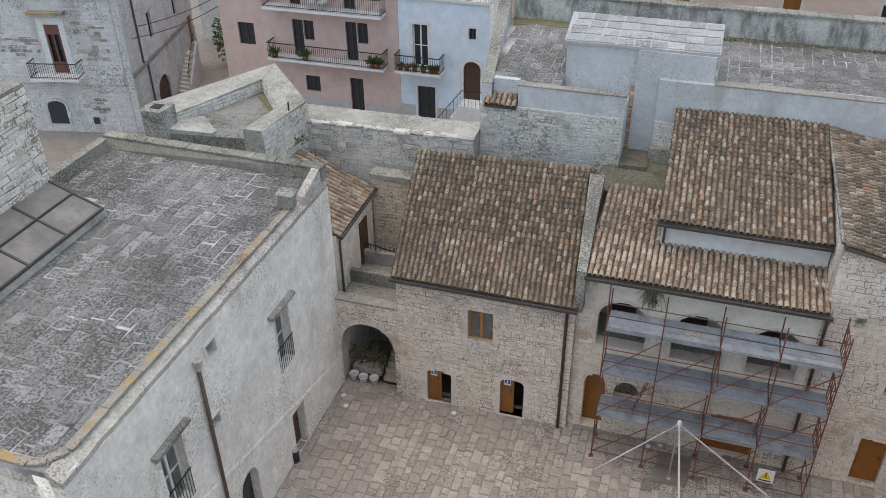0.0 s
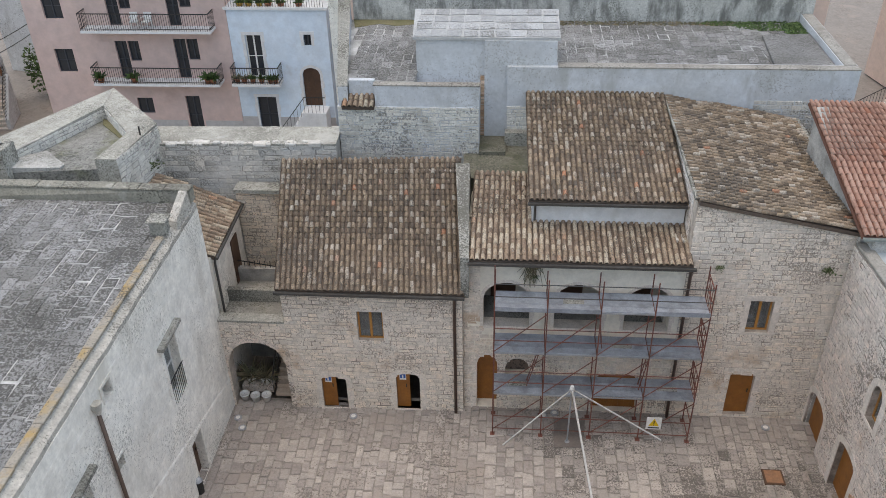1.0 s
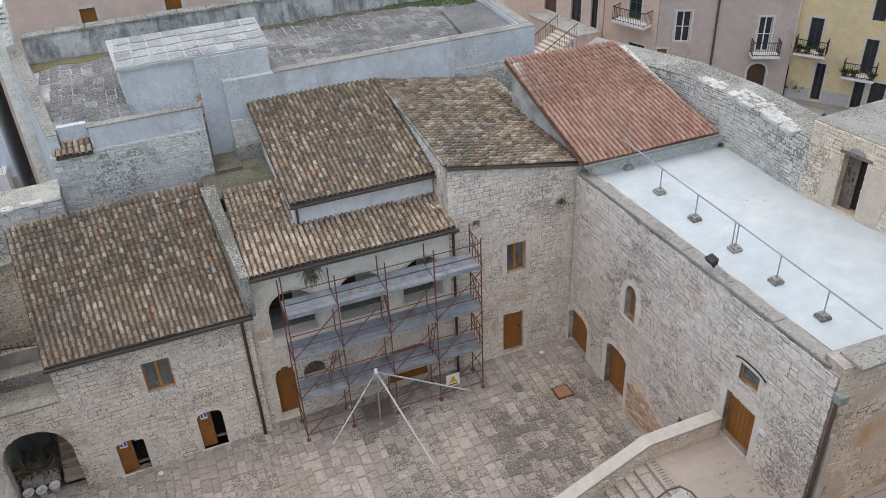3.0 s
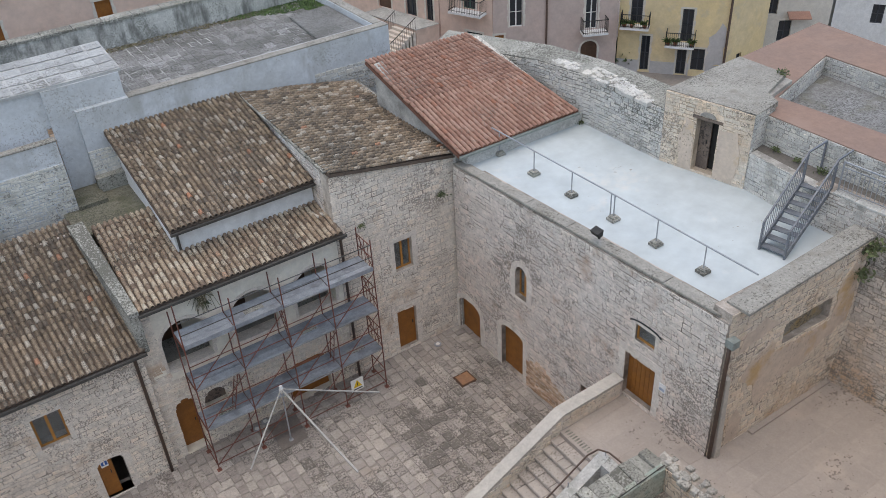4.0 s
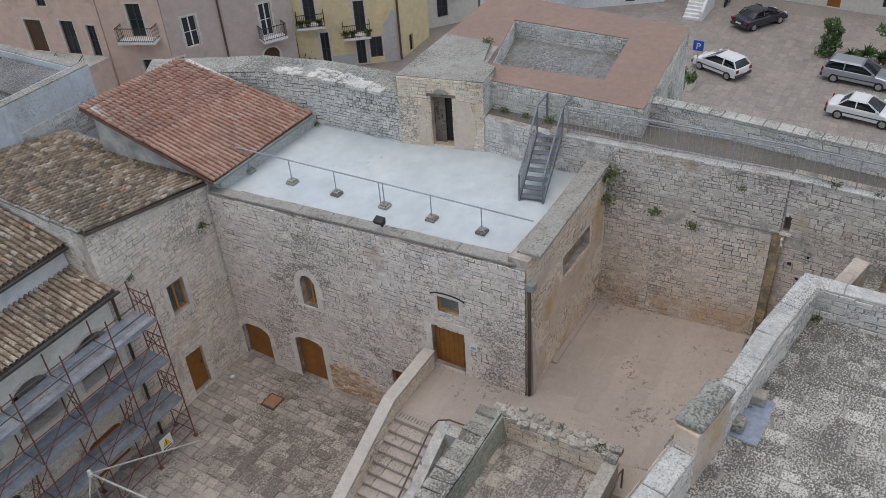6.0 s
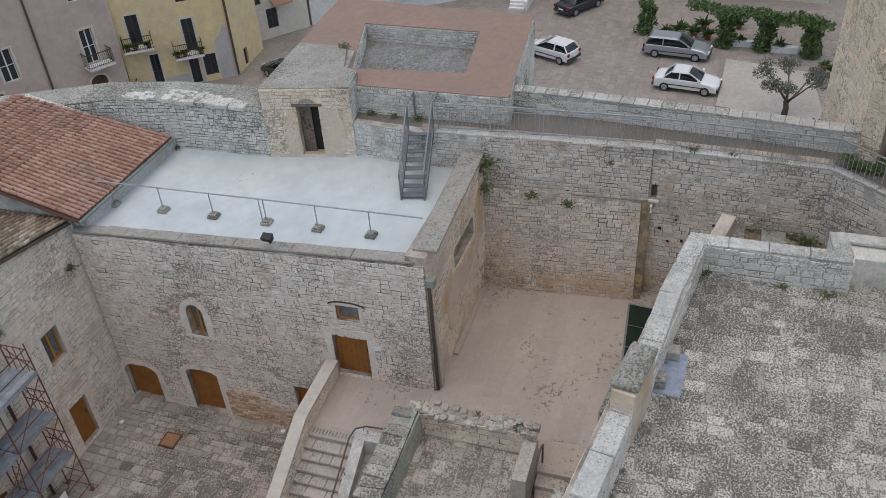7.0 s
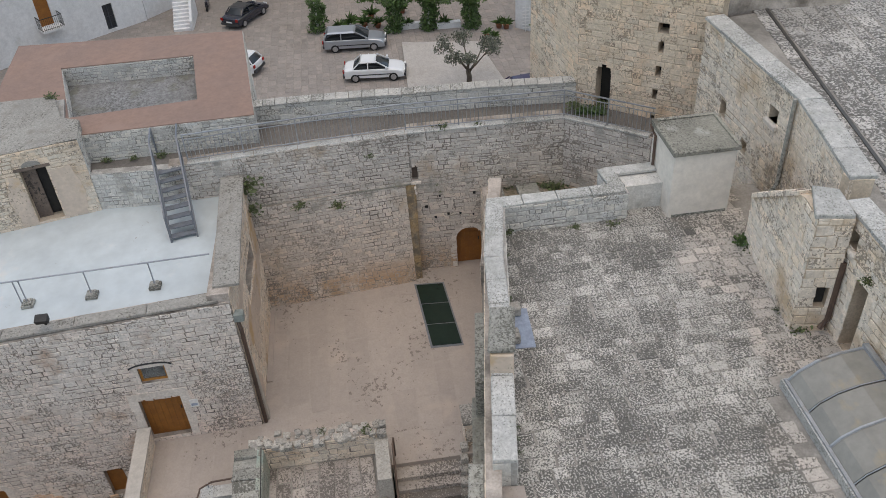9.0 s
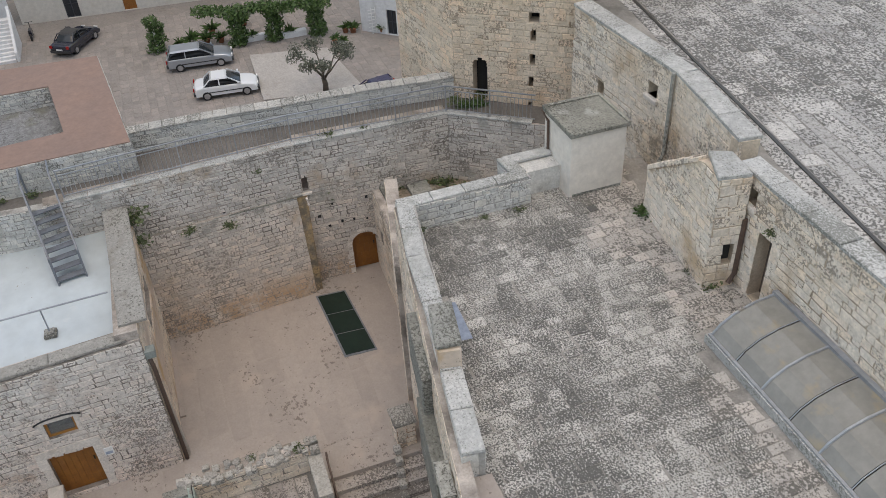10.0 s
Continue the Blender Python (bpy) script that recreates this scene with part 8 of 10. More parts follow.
far_house("blue_house_attic", (-15.28, 45.2), (-9.7, 45.2), 7, 7.9, 3.4, M_BLUE, "set-back upper storey of the pale blue house", trim=M_WHITE_RENDER, items=[("wood", 2.0, 2.9, 8.0, 10.1)])
m = MB()
for i in range(38):
    m.beam((-15.2 + i * 0.145, 43.45, 8.05), (-15.2 + i * 0.145, 43.45, 8.9), 0.018)
m.beam((-15.28, 43.45, 8.9), (-9.7, 43.45, 8.9), 0.04)
tagged(part("terrace_railing", m, M_IRON, None, "black iron terrace railing"), category="railing")
est = thing("entrance_steps", (-12, 42.8, -0.4), "outside steps to the raised arched door with iron rail", "steps")
for i in range(11):
    part("step", MB().box(-13.0 + i * 0.16, -10.0, 42.4, 43.48, -0.5 + i * 0.25, -0.25 + i * 0.25), M_WHITE_RENDER, est)
part("rail", MB().beam((-13.0, 42.45, 0.9), (-11.2, 42.45, 3.2), 0.04).beam((-11.2, 42.45, 3.2), (-10.0, 42.45, 3.2), 0.04), M_IRON, est)
for i in range(14):
    x = -13.0 + i * 0.22
    z = -0.2 + min(i * 0.22, 1.75) * 1.4
    part("baluster", MB().beam((x, 42.45, z), (x, 42.45, z + 1.0), 0.018), M_IRON, est)
far_house("back_pink_house", (-9.0, 44.0), (17.0, 44.0), 10, -0.6, 15.0, M_SALMON, "long salmon pink house beyond the flat roof", trim=M_BEIGE_RENDER, items=[
    ("balcony", 4.1, 5.8, 7.5, 0), ("wood", 4.55, 5.3, 7.55, 9.5), ("balcony", 8.3, 9.9, 7.5, 0), ("wood", 8.7, 9.5, 7.55, 9.5), ("balcony", 13.6, 15.2, 7.5, 0), ("wood", 14.0, 14.8, 7.55, 9.5),
    ("shutter", 18.5, 19.3, 7.6, 9.4), ("shutter", 22.5, 23.3, 7.6, 9.4)])
gh = far_house("old_grey_house", (-42.0, 36.3), (-31.0, 38.8), 10, -1.0, 9.2, M_OLD_WHITE, "old whitewashed stone house with a small balcony and tiled eaves", roof=M_TILE_RED, trim=M_WHITE_RENDER, tw=0.34, items=[
    ("balcony", 5.9, 8.9, 3.35, 0), ("shutter", 7.05, 7.95, 3.4, 6.35)])
g_du = Vector((11.0, 2.5, 0)).normalized()
g_n = Vector((g_du.y, -g_du.x, 0))
g_o = Vector((-42.0, 36.3, 0))
lay(gh, [c for c in courses(11.2, 9.0, [(6.6, 8.4, 2.9, 7.6), (5.6, 7.4, -1.0, 2.9)], ch=(0.2, 0.32), ln=(0.35, 0.8), gap=0.04, seed=320) if rng.random() < 0.85], (-42.0, 36.3, -1.0), g_du, (0, 0, 1), g_n, M_OLD_WHITE, 0.02)
part("string_course", plate(g_o, g_du, g_n, [(0, 2.75), (11.2, 2.75), (11.2, 3.2), (0, 3.2)], -0.12, 0.0), M_OLD_WHITE, gh, "moulded stone band")
part("hood", plate(g_o, g_du, g_n, [(6.4, 7.0), (8.55, 7.0), (8.55, 7.16), (6.4, 7.16)], -0.4, 0.0), M_COPING_OCHRE, gh, "mossy stone hood")
part("eaves", plate(g_o, g_du, g_n, [(0, 8.0), (11.3, 8.0), (11.3, 8.2), (0, 8.2)], -0.2, 0.0), M_WHITE_RENDER, gh)
for a, b, c, d in ((7.07, 7.16, 3.42, 6.33), (7.45, 7.55, 3.42, 6.33), (7.84, 7.93, 3.42, 6.33), (7.16, 7.45, 3.42, 4.1), (7.55, 7.84, 3.42, 4.1), (7.16, 7.45, 5.75, 6.33), (7.55, 7.84, 5.75, 6.33)):
    part("door_rail", plate(g_o, g_du, g_n, [(a, c), (b, c), (b, d), (a, d)], 0.015, 0.05), M_WOOD_RED, gh, "faded red-brown balcony door")
for (ua, ub, va, vb), k in (((8.75, 10.7, 4.2, 6.6), 322), ((4.0, 6.5, 4.4, 5.6), 323), ((8.2, 9.9, 0.8, 2.0), 324)):
    rg = random.Random(k)
    lay(gh, [c for c in courses(ub - ua, vb - va, [], ch=(0.16, 0.26), ln=(0.25, 0.6), gap=0.05, seed=k) if rg.random() < 0.5], tuple(g_o + g_du * ua + Vector((0, 0, va))), g_du, (0, 0, 1), g_n, M_RUBBLE_BARE, 0.035)
part("low_shutter", plate(g_o, g_du, g_n, arch_points(5.95, 7.1, 0.1, 1.25, 0.35), -0.05, 0.0), M_SHUTTER, gh, "dark arched shutter")
surround(gh, g_o, g_du, g_n, 5.95, 7.1, 0.1, 1.25, 0.35, w=0.16, proud=0.06, material=M_OLD_WHITE, name="shutter_surround", single=False)
surround(gh, g_o, g_du, g_n, 7.9, 10.1, -0.9, 1.0, 1.1, w=0.2, proud=0.05, material=M_RUBBLE_WHITE, name="relieving_arch", single=False)
part("vent", plate(g_o, g_du, g_n, [(8.67, 0.13), (9.05, 0.13), (9.05, 0.55), (8.67, 0.55)], -0.04, 0.0), M_SHUTTER, gh)
ln = far_house("grey_lane_house", (-30.6, 39.0), (-33.35, 50.0), 2.5, -1.0, 9.0, M_OLD_WHITE, "old whitewashed stone house along the stepped lane", items=[
    ("shutter", 3.65, 4.25, 4.2, 5.9), ("shutter", 8.1, 8.7, 4.2, 5.8), ("arch", 3.3, 5.4, -0.95, 0.7), ("wood", 10.3, 11.1, 1.4, 3.4)])
l_du = Vector((-2.75, 11.0, 0)).normalized()
l_n = Vector((l_du.y, -l_du.x, 0))
l_o = Vector((-30.6, 39.0, 0))
lay(ln, [c for c in courses(11.5, 8.9, [(3.2, 5.5, 0, 1.7, 0.9), (3.6, 4.3, 5.2, 6.9), (8.0, 8.8, 5.2, 6.8), (10.2, 11.2, 2.4, 4.4)], ch=(0.18, 0.3), ln=(0.3, 0.7), gap=0.04, seed=321) if rng.random() < 0.7], (-30.6, 39.0, -1.0), l_du, (0, 0, 1), l_n, M_OLD_WHITE, 0.02)
part("string_course", plate(l_o, l_du, l_n, [(0, 3.1), (10.2, 3.1), (10.2, 3.3), (0, 3.3)], -0.1, 0.0), M_COPING, ln)
for u, a, b in ((1.75, 3.4, 8.0), (2.3, 0.0, 3.1)):
    p = l_o + l_du * u + l_n * 0.08
    part("rain_pipe", MB().tube([(p.x, p.y, a), (p.x, p.y, b)], 0.06, 6), M_PIPE, ln)
lst = thing("lane_stair", (-32, 46, -0.8), "pale stone stair rising beside the old lane house", "staircase")
for i in range(10):
    part("step", MB().hexa([(x - 0.27 * (y - 45), y, z) for z in (-0.9, -0.4 + i * 0.19) for x, y in ((-33.0, 45.2 + i * 0.26), (-31.2, 45.2 + i * 0.26), (-31.2, 48.2), (-33.0, 48.2))]), M_DRESSED, lst)
part("cheek", MB().hexa([(-31.25, 45.2, -0.9), (-31.0, 45.2, -0.9), (-31.65, 47.6, -0.9), (-31.9, 47.6, -0.9), (-31.25, 45.2, 0.2), (-31.0, 45.2, 0.2), (-31.65, 47.6, 2.3), (-31.9, 47.6, 2.3)]), M_OLD_WHITE, lst)
m = MB()
for i in range(12):
    x, y, z = -31.15 - 0.054 * i, 45.2 + i * 0.2, 0.2 + i * 0.175
    m.beam((x, y, z), (x, y, z + 0.8), 0.02)
m.beam((-31.15, 45.2, 1.0), (-31.75, 47.4, 2.95), 0.04)
part("rail", m, M_IRON, lst)
far_house("lane_house", (-36.0, 55.0), (-24.0, 53.0), 8, -1.0, 10, M_OLD_WHITE, "grey house closing the lane", items=[("shutter", 4.0, 5.0, 1.0, 3.2), ("door", 7.0, 8.0, -0.9, 1.6), ("shutter", 4.2, 5.0, 4.5, 6.0)])
lg = MB()
leaves(lg, (-31.2, 50.4, 1.6), (0.9, 0.8, 2.0), 520, 0.14, rng)
tagged(part("lane_shrub", lg, M_LEAF, None, "dark green shrub beside the lane steps"), category="plant")
for k, (a, b) in enumerate((((-31.4, 40.5, 5.6), (-26.9, 45.5, 7.0)), ((-31.2, 39.6, 5.2), (-26.9, 44.2, 6.4)))):
    a, b = Vector(a), Vector(b)
    tagged(part("overhead_cable", MB().tube([a.lerp(b, i / 8) - Vector((0, 0, 0.35 * (1 - (i / 4 - 1) ** 2))) for i in range(9)], 0.025, 4), M_IRON, None, "black cable slung across the lane"), category="cable")
far_house("salmon_house", (26.4, 60.0), (28.9, 48.9), 9, -2.0, 14, M_SALMON, "salmon house with doors on a raised landing", trim=M_BEIGE_RENDER, items=[
    ("door", 5.0, 6.4, 1.1, 3.4), ("shutter", 8.0, 9.1, 1.1, 3.5), ("shutter", 10.1, 10.8, 1.1, 3.3), ("shutter", 6.6, 7.4, 4.4, 6.4)])
far_house("orange_house", (28.95, 48.85), (30.65, 44.85), 6, -2.2, 14, M_SALMON, "pale orange house with a green shuttered window and balcony", trim=M_BEIGE_RENDER, items=[
    ("balcony", 1.3, 3.9, 2.5, 0), ("green", 2.0, 3.0, 2.55, 4.8), ("green", 2.2, 3.5, -1.2, 0.9)])
sst = thing("landing_stair", (26, 50.2, -2), "pale stone stair with iron rails up to the house doors", "staircase")
part("landing", MB().prism([(26.9, 48.9), (28.85, 48.9), (27.6, 54.6), (25.9, 54.6)], -2.2, 1.08), M_SALMON, sst)
part("landing_floor", MB().prism([(26.85, 48.9), (28.85, 48.9), (27.6, 54.6), (25.85, 54.6)], 1.08, 1.14), M_COPING_LIGHT, sst)
for i in range(15):
    part("step", MB().prism([(26.55 - i * 0.3, 49.0), (26.95 - i * 0.3, 49.0), (26.6 - i * 0.3, 51.2), (26.2 - i * 0.3, 51.2)], -2.3, 0.9 - i * 0.19), M_DRESSED, sst)
for y, dx in ((49.0, 0.0), (51.2, -0.35)):
    m = MB()
    m.beam((26.95 + dx, y, 2.0), (22.4 + dx, y, -0.85), 0.04)
    for i in range(24):
        x = 26.9 + dx - i * 0.19
        z = 1.05 - i * 0.119
        m.beam((x, y, z - 0.15), (x, y, z + 0.88), 0.018)
    part("rail", m, M_IRON, sst)
far_house("faded_pink_house", (30.7, 44.82), (38.6, 40.7), 9, -2.4, 14, M_BEIGE_PINK, "faded pink house with white framed windows", trim=M_BEIGE_RENDER, items=[
    ("wood", 0.1, 0.75, -1.4, 0.9), ("window", 1.15, 2.1, 1.4, 3.5), ("window", 6.55, 7.4, 0.75, 3.1), ("balcony", 6.2, 8.0, 0.72, 0),
    ("arch", 6.3, 7.5, -2.4, -0.6), ("window", 1.15, 2.1, 5.2, 7.2), ("window", 6.55, 7.4, 5.0, 7.2)])
fp = part("downpipe", MB().tube([(34.0, 43.0, 8.0), (34.0, 43.0, -2.3)], 0.07, 6), M_PIPE, None, "rusty downpipe on the faded pink house")
tagged(fp, category="pipe")
yh = far_house("yellow_house", (38.9, 40.9), (43.4, 35.0), 9, -2.65, 13, M_YELLOW, "ochre yellow house with a railed balcony", plinth=(M_PINK_GREY, 0.9), trim=M_BEIGE_RENDER, tw=0.12, items=[
    ("shutter", 1.7, 2.3, -2.5, 0.1), ("balcony", 3.4, 5.4, -0.2, 0), ("shutter", 4.35, 5.1, -0.15, 2.2), ("shutter", 4.25, 4.9, -2.6, -0.75), ("shutter", 5.25, 6.15, -2.2, -0.6), ("balcony", 0.2, 2.2, 0.9, 0), ("shutter", 0.8, 1.6, 0.95, 3.1),
    ("shutter", 4.35, 5.1, 3.4, 5.3)])
far_house("yellow_annexe", (43.45, 35.0), (48.2, 35.4), 8, -2.65, 12.9, M_YELLOW, "plain yellow annexe of the ochre house", items=[("shutter", 1.5, 2.1, -2.6, -1.3)])
far_house("cream_house", (48.6, 37.0), (53.0, 33.6), 9, -2.65, 12, M_BEIGE_RENDER, "cream house with a small red canopy", trim=M_BEIGE_RENDER, items=[("shutter", 1.0, 1.7, 0.2, 1.4), ("shutter", 2.0, 2.9, -1.9, -0.3)])
far_house("white_house", (53.2, 33.5), (62.0, 21.0), 9, -2.65, 12, M_WHITE_RENDER, "white house with a brown balcony door", items=[("wood", 7.2, 8.2, -0.6, 1.6), ("balcony", 6.9, 8.6, -0.65, 0), ("shutter", 2.5, 3.3, -0.4, 1.0), ("shutter", 12.0, 12.8, -2.4, -0.4)])
far_house("stair_house", (62.2, 21.0), (66.0, 17.5), 9, -2.65, 12, M_WHITE_RENDER, "white house with an outside stair", items=[("shutter", 1.2, 2.0, 0.2, 2.2)])
far_house("square_house", (66.2, 17.0), (64.0, -6.0), 9, -2.65, 12, M_BEIGE_RENDER, "long cream house closing the square", items=[
    ("shutter", 3.5, 4.6, -2.6, -0.4), ("wood", 8.0, 9.0, -2.6, -0.4), ("shutter", 12.0, 13.0, -2.0, -0.4), ("shutter", 16.0, 17.0, -2.6, -0.4), ("shutter", 19.5, 20.5, -2.0, -0.4)], roof=M_TILE_RED)
far_house("white_corner_house", (52.9, -7.6), (48.6, -12.0), 8, -2.65, 9, M_WHITE_RENDER, "white corner house with a grey door", items=[("shutter", 2.2, 3.0, -2.6, -0.7)])
wst = thing("white_house_stair", (60.5, 18.5, -2.65), "white outside stair to the upper floor", "staircase")
for i in range(11):
    part("step", MB().box(58.9 + i * 0.28, 62.3, 17.2, 18.5, -2.65 + i * 0.2, -2.45 + i * 0.2), M_WHITE_RENDER, wst)
part("cheek", MB().hexa([(58.9, 16.95, -2.65), (62.3, 16.95, -2.65), (62.3, 17.15, -2.65), (58.9, 17.15, -2.65), (58.9, 16.95, -1.9), (62.3, 16.95, 0.4), (62.3, 17.15, 0.4), (58.9, 17.15, -1.9)]), M_WHITE_RENDER, wst)
cpy = part("canopy", MB().hexa([(50.1, 34.9, 0.0), (51.3, 33.9, 0.0), (51.6, 34.4, 0.35), (50.4, 35.4, 0.35), (50.1, 34.9, 0.08), (51.3, 33.9, 0.08), (51.6, 34.4, 0.43), (50.4, 35.4, 0.43)]), M_TILE_RED, None, "small red tiled canopy over a window")
tagged(cpy, category="canopy")

y_o, y_du = Vector((38.9, 40.9, 0)), Vector((4.5, -5.9, 0)).normalized()
y_n = Vector((y_du.y, -y_du.x, 0))
part("peeled_plaster", plate(y_o, y_du, y_n, ragged([(6.25, -1.7), (7.35, -1.7), (7.38, 1.0), (7.0, 1.3), (6.7, 0.6), (6.3, 0.2)], 91, 0.3, 0.1), -0.035, -0.004), M_PINK_GREY, yh, "grey patch where the yellow paint has peeled")
p = y_o + y_du * 7.5 + y_n * 0.12
part("downpipe", MB().tube([(p.x, p.y, 9.5), (p.x, p.y, -2.5)], 0.09, 6), M_PIPE, yh, "dark brown downpipe")
p = y_o - y_du * 0.15 + y_n * 0.12
part("downpipe", MB().tube([(p.x, p.y, 9.5), (p.x, p.y, -2.5)], 0.09, 6), M_PIPE, yh, "dark brown downpipe")

# ---- the square: cars, pergola, olive tree, pots ----
def paint(name, c, rough=0.25, metal=0.0):
    m = bpy.data.materials.new(name)
    m.use_nodes = True
    b = m.node_tree.nodes["Principled BSDF"]
    b.inputs["Base Color"].default_value = (*c, 1)
    b.inputs["Roughness"].default_value, b.inputs["Metallic"].default_value = rough, metal
    b.inputs["Coat Weight"].default_value = 0.6
    return m


M_CAR_WHITE, M_CAR_SILVER, M_CAR_BLACK = paint("white_car_paint", (0.72, 0.73, 0.74)), paint("silver_car_paint", (0.40, 0.43, 0.47), 0.3, 0.6), paint("black_car_paint", (0.010, 0.013, 0.028))
M_CAR_BLUE = paint("dark_violet_car_paint", (0.03, 0.025, 0.07))
M_CAR_GREEN = paint("dark_green_car_paint", (0.02, 0.035, 0.035))
M_RED_LAMP, M_RIM = plain("red_lamp_lens", (0.4, 0.01, 0.01), 0.2), plain("alloy_rim", (0.5, 0.5, 0.52), 0.35, 0.7)
M_BUMPER = plain("dark_bumper", (0.05, 0.05, 0.052), 0.6)
SHAPES = {
    "saloon": (4.25, 1.70, [(-2.12, .35), (-2.12, .78), (-1.98, .93), (-1.35, .97), (1.0, .93), (1.85, .80), (2.1, .62), (2.12, .3)],
               [(-1.45, .95), (-0.95, 1.38), (0.15, 1.40), (1.0, .93)]),
    "estate": (4.6, 1.76, [(-2.3, .35), (-2.3, .85), (-2.22, .98), (-1.6, .99), (1.0, .96), (2.0, .84), (2.28, .62), (2.3, .3)],
               [(-2.2, .96), (-1.95, 1.44), (0.1, 1.47), (1.05, .95)]),
    "hatchback": (3.85, 1.65, [(-1.9, .35), (-1.92, .8), (-1.85, .98), (-1.3, .99), (0.95, .95), (1.65, .82), (1.88, .6), (1.9, .3)],
                  [(-1.82, .96), (-1.45, 1.40), (0.05, 1.44), (1.0, .94)]),
}


def car(shape, name, x, y, z, heading, material, label, cloth_top=False):
    L_, W_, body, cab = SHAPES[shape]
    th_ = thing(name, (x, y, z), label, "car")
    c, s = math.cos(heading), math.sin(heading)
    P = lambda u, v, w: (x + u * c - v * s, y + u * s + v * c, z + w)
    h = W_ / 2

    def shell(prof, w0, w1, zlo, zhi):
        """A rounded hull over a side outline: corners cut twice, edges rolled over, ends bowed in plan."""
        pts = list(prof)
        for _ in range(2):
            cut = [pts[0]]
            for (ua, za), (ub, zb) in zip(pts, pts[1:]):
                cut += [(ua * .75 + ub * .25, za * .75 + zb * .25), (ua * .25 + ub * .75, za * .25 + zb * .75)]
            pts = cut + [pts[-1]]
        k = len(pts)
        mb = MB()
        half = lambda zz: w0 + (w1 - w0) * max(0, min(1, (zz - zlo) / max(1e-6, zhi - zlo)))
        rows = (-1.0, -0.97, -0.88, -0.6, 0.0, 0.6, 0.88, 0.97, 1.0)
        zb_ = min(z_ for _, z_ in pts)
        for fy in rows:
            a = abs(fy)
            drop = 0.14 if a == 1.0 else 0.06 if a > 0.95 else 0.02 if a > 0.8 else 0.0
            for u, zz in pts:
                dz = -min(drop, max(0.0, (zz - zb_) * 0.4))
                mb.v.append(P(u * (1 - 0.055 * a ** 4), fy * half(zz), zz + dz))
        for r in range(len(rows) - 1):
            for i in range(k - 1):
                mb.f.append((r * k + i, r * k + i + 1, (r + 1) * k + i + 1, (r + 1) * k + i))
            mb.f.append((r * k + k - 1, r * k, (r + 1) * k, (r + 1) * k + k - 1))
        n_ = len(rows) - 1
        mb.f += [tuple(range(k)), tuple(range(n_ * k, (n_ + 1) * k))[::-1]]
        return mb
    part("body", shell(body, h, h, 0, 1), material, th_)
    zc0, zc1 = cab[0][1], max(q[1] for q in cab)
    part("side_glass", shell(cab, h * 0.93, h * 0.74, zc0, zc1), M_CARGLASS, th_, "dark tinted windows", smooth=True)
    top = [q for q in cab if q[1] > zc1 - 0.1]
    u0, u1 = top[0][0], top[-1][0]
    part("roof_panel", MB().hexa([P(u0 - .02, -h * .76, zc1 - .09), P(u1 + .02, -h * .76, zc1 - .09), P(u1 + .02, h * .76, zc1 - .09), P(u0 - .02, h * .76, zc1 - .09),
                                  P(u0 + .1, -h * .66, zc1 + .02), P(u1 - .1, -h * .66, zc1 + .02), P(u1 - .1, h * .66, zc1 + .02), P(u0 + .1, h * .66, zc1 + .02)]), M_BUMPER if cloth_top else material, th_)
    for sd in (-1, 1):
        for (ua, za), (ub, zb) in ((cab[0], cab[1]), (cab[-2], cab[-1])):
            part("pillar", MB().beam(P(ua, sd * h * .925, za), P(ub, sd * h * .75, zb) if zb > za else P(ub, sd * h * .925, zb), 0.06) if zb > za else MB().beam(P(ua, sd * h * .75, za), P(ub, sd * h * .925, zb), 0.06), material, th_)
        um = (u0 + u1) / 2
        part("pillar", MB().beam(P(um, sd * h * .94, zc0), P(um, sd * h * .75, zc1), 0.07), material, th_)
        part("mirror", MB().beam(P(cab[-1][0] - 0.15, sd * h * 0.95, zc0 + 0.08), P(cab[-1][0] - 0.15, sd * (h + 0.17), zc0 + 0.1), 0.12), material, th_)
        part("side_strip", MB().beam(P(-L_ * 0.3, sd * (h + .008), .55), P(L_ * 0.3, sd * (h + .008), .55), 0.03, 0.06), M_BUMPER, th_)
        part("headlight", MB().beam(P(L_ / 2 - .10, sd * h * .62, .66), P(L_ / 2 - .02, sd * h * .62, .64), 0.3, 0.14), M_WHITE, th_)
        part("tail_light", MB().beam(P(-L_ / 2 - .015, sd * h * .82, .80), P(-L_ / 2 + .06, sd * h * .82, .80), 0.2, 0.2), M_RED_LAMP, th_)
        for u in (-L_ * 0.31, L_ * 0.305):
            wv = MB().tube([P(u, sd * (h - .2), .31), P(u, sd * (h + .012), .31)], .31, 14)
            w = part("wheel", wv, M_TYRE, th_, "black tyre")
            part("rim", MB().tube([P(u, sd * (h - .05), .31), P(u, sd * (h + .025), .31)], .2, 10), M_RIM, w)
    part("front_bumper", MB().beam(P(L_ / 2 - .04, -h * .93, .42), P(L_ / 2 - .04, h * .93, .42), .14, .18), M_BUMPER, th_)
    part("rear_bumper", MB().beam(P(-L_ / 2 + .03, -h * .93, .44), P(-L_ / 2 + .03, h * .93, .44), .14, .18), M_BUMPER, th_)
    part("number_plate", MB().beam(P(-L_ / 2 - .03, -.25, .62), P(-L_ / 2 - .03, .25, .62), .02, .11), M_WHITE, th_, "blank pale plate")
    return th_


GZ = -2.65
car("saloon", "white_saloon_car", 47.3, 3.4, GZ, radians(-97), M_CAR_WHITE, "older white saloon car parked on the square")
car("estate", "silver_estate_car", 52.5, 4.5, GZ, radians(-96), M_CAR_SILVER, "silver estate car with roof rails parked on the square")
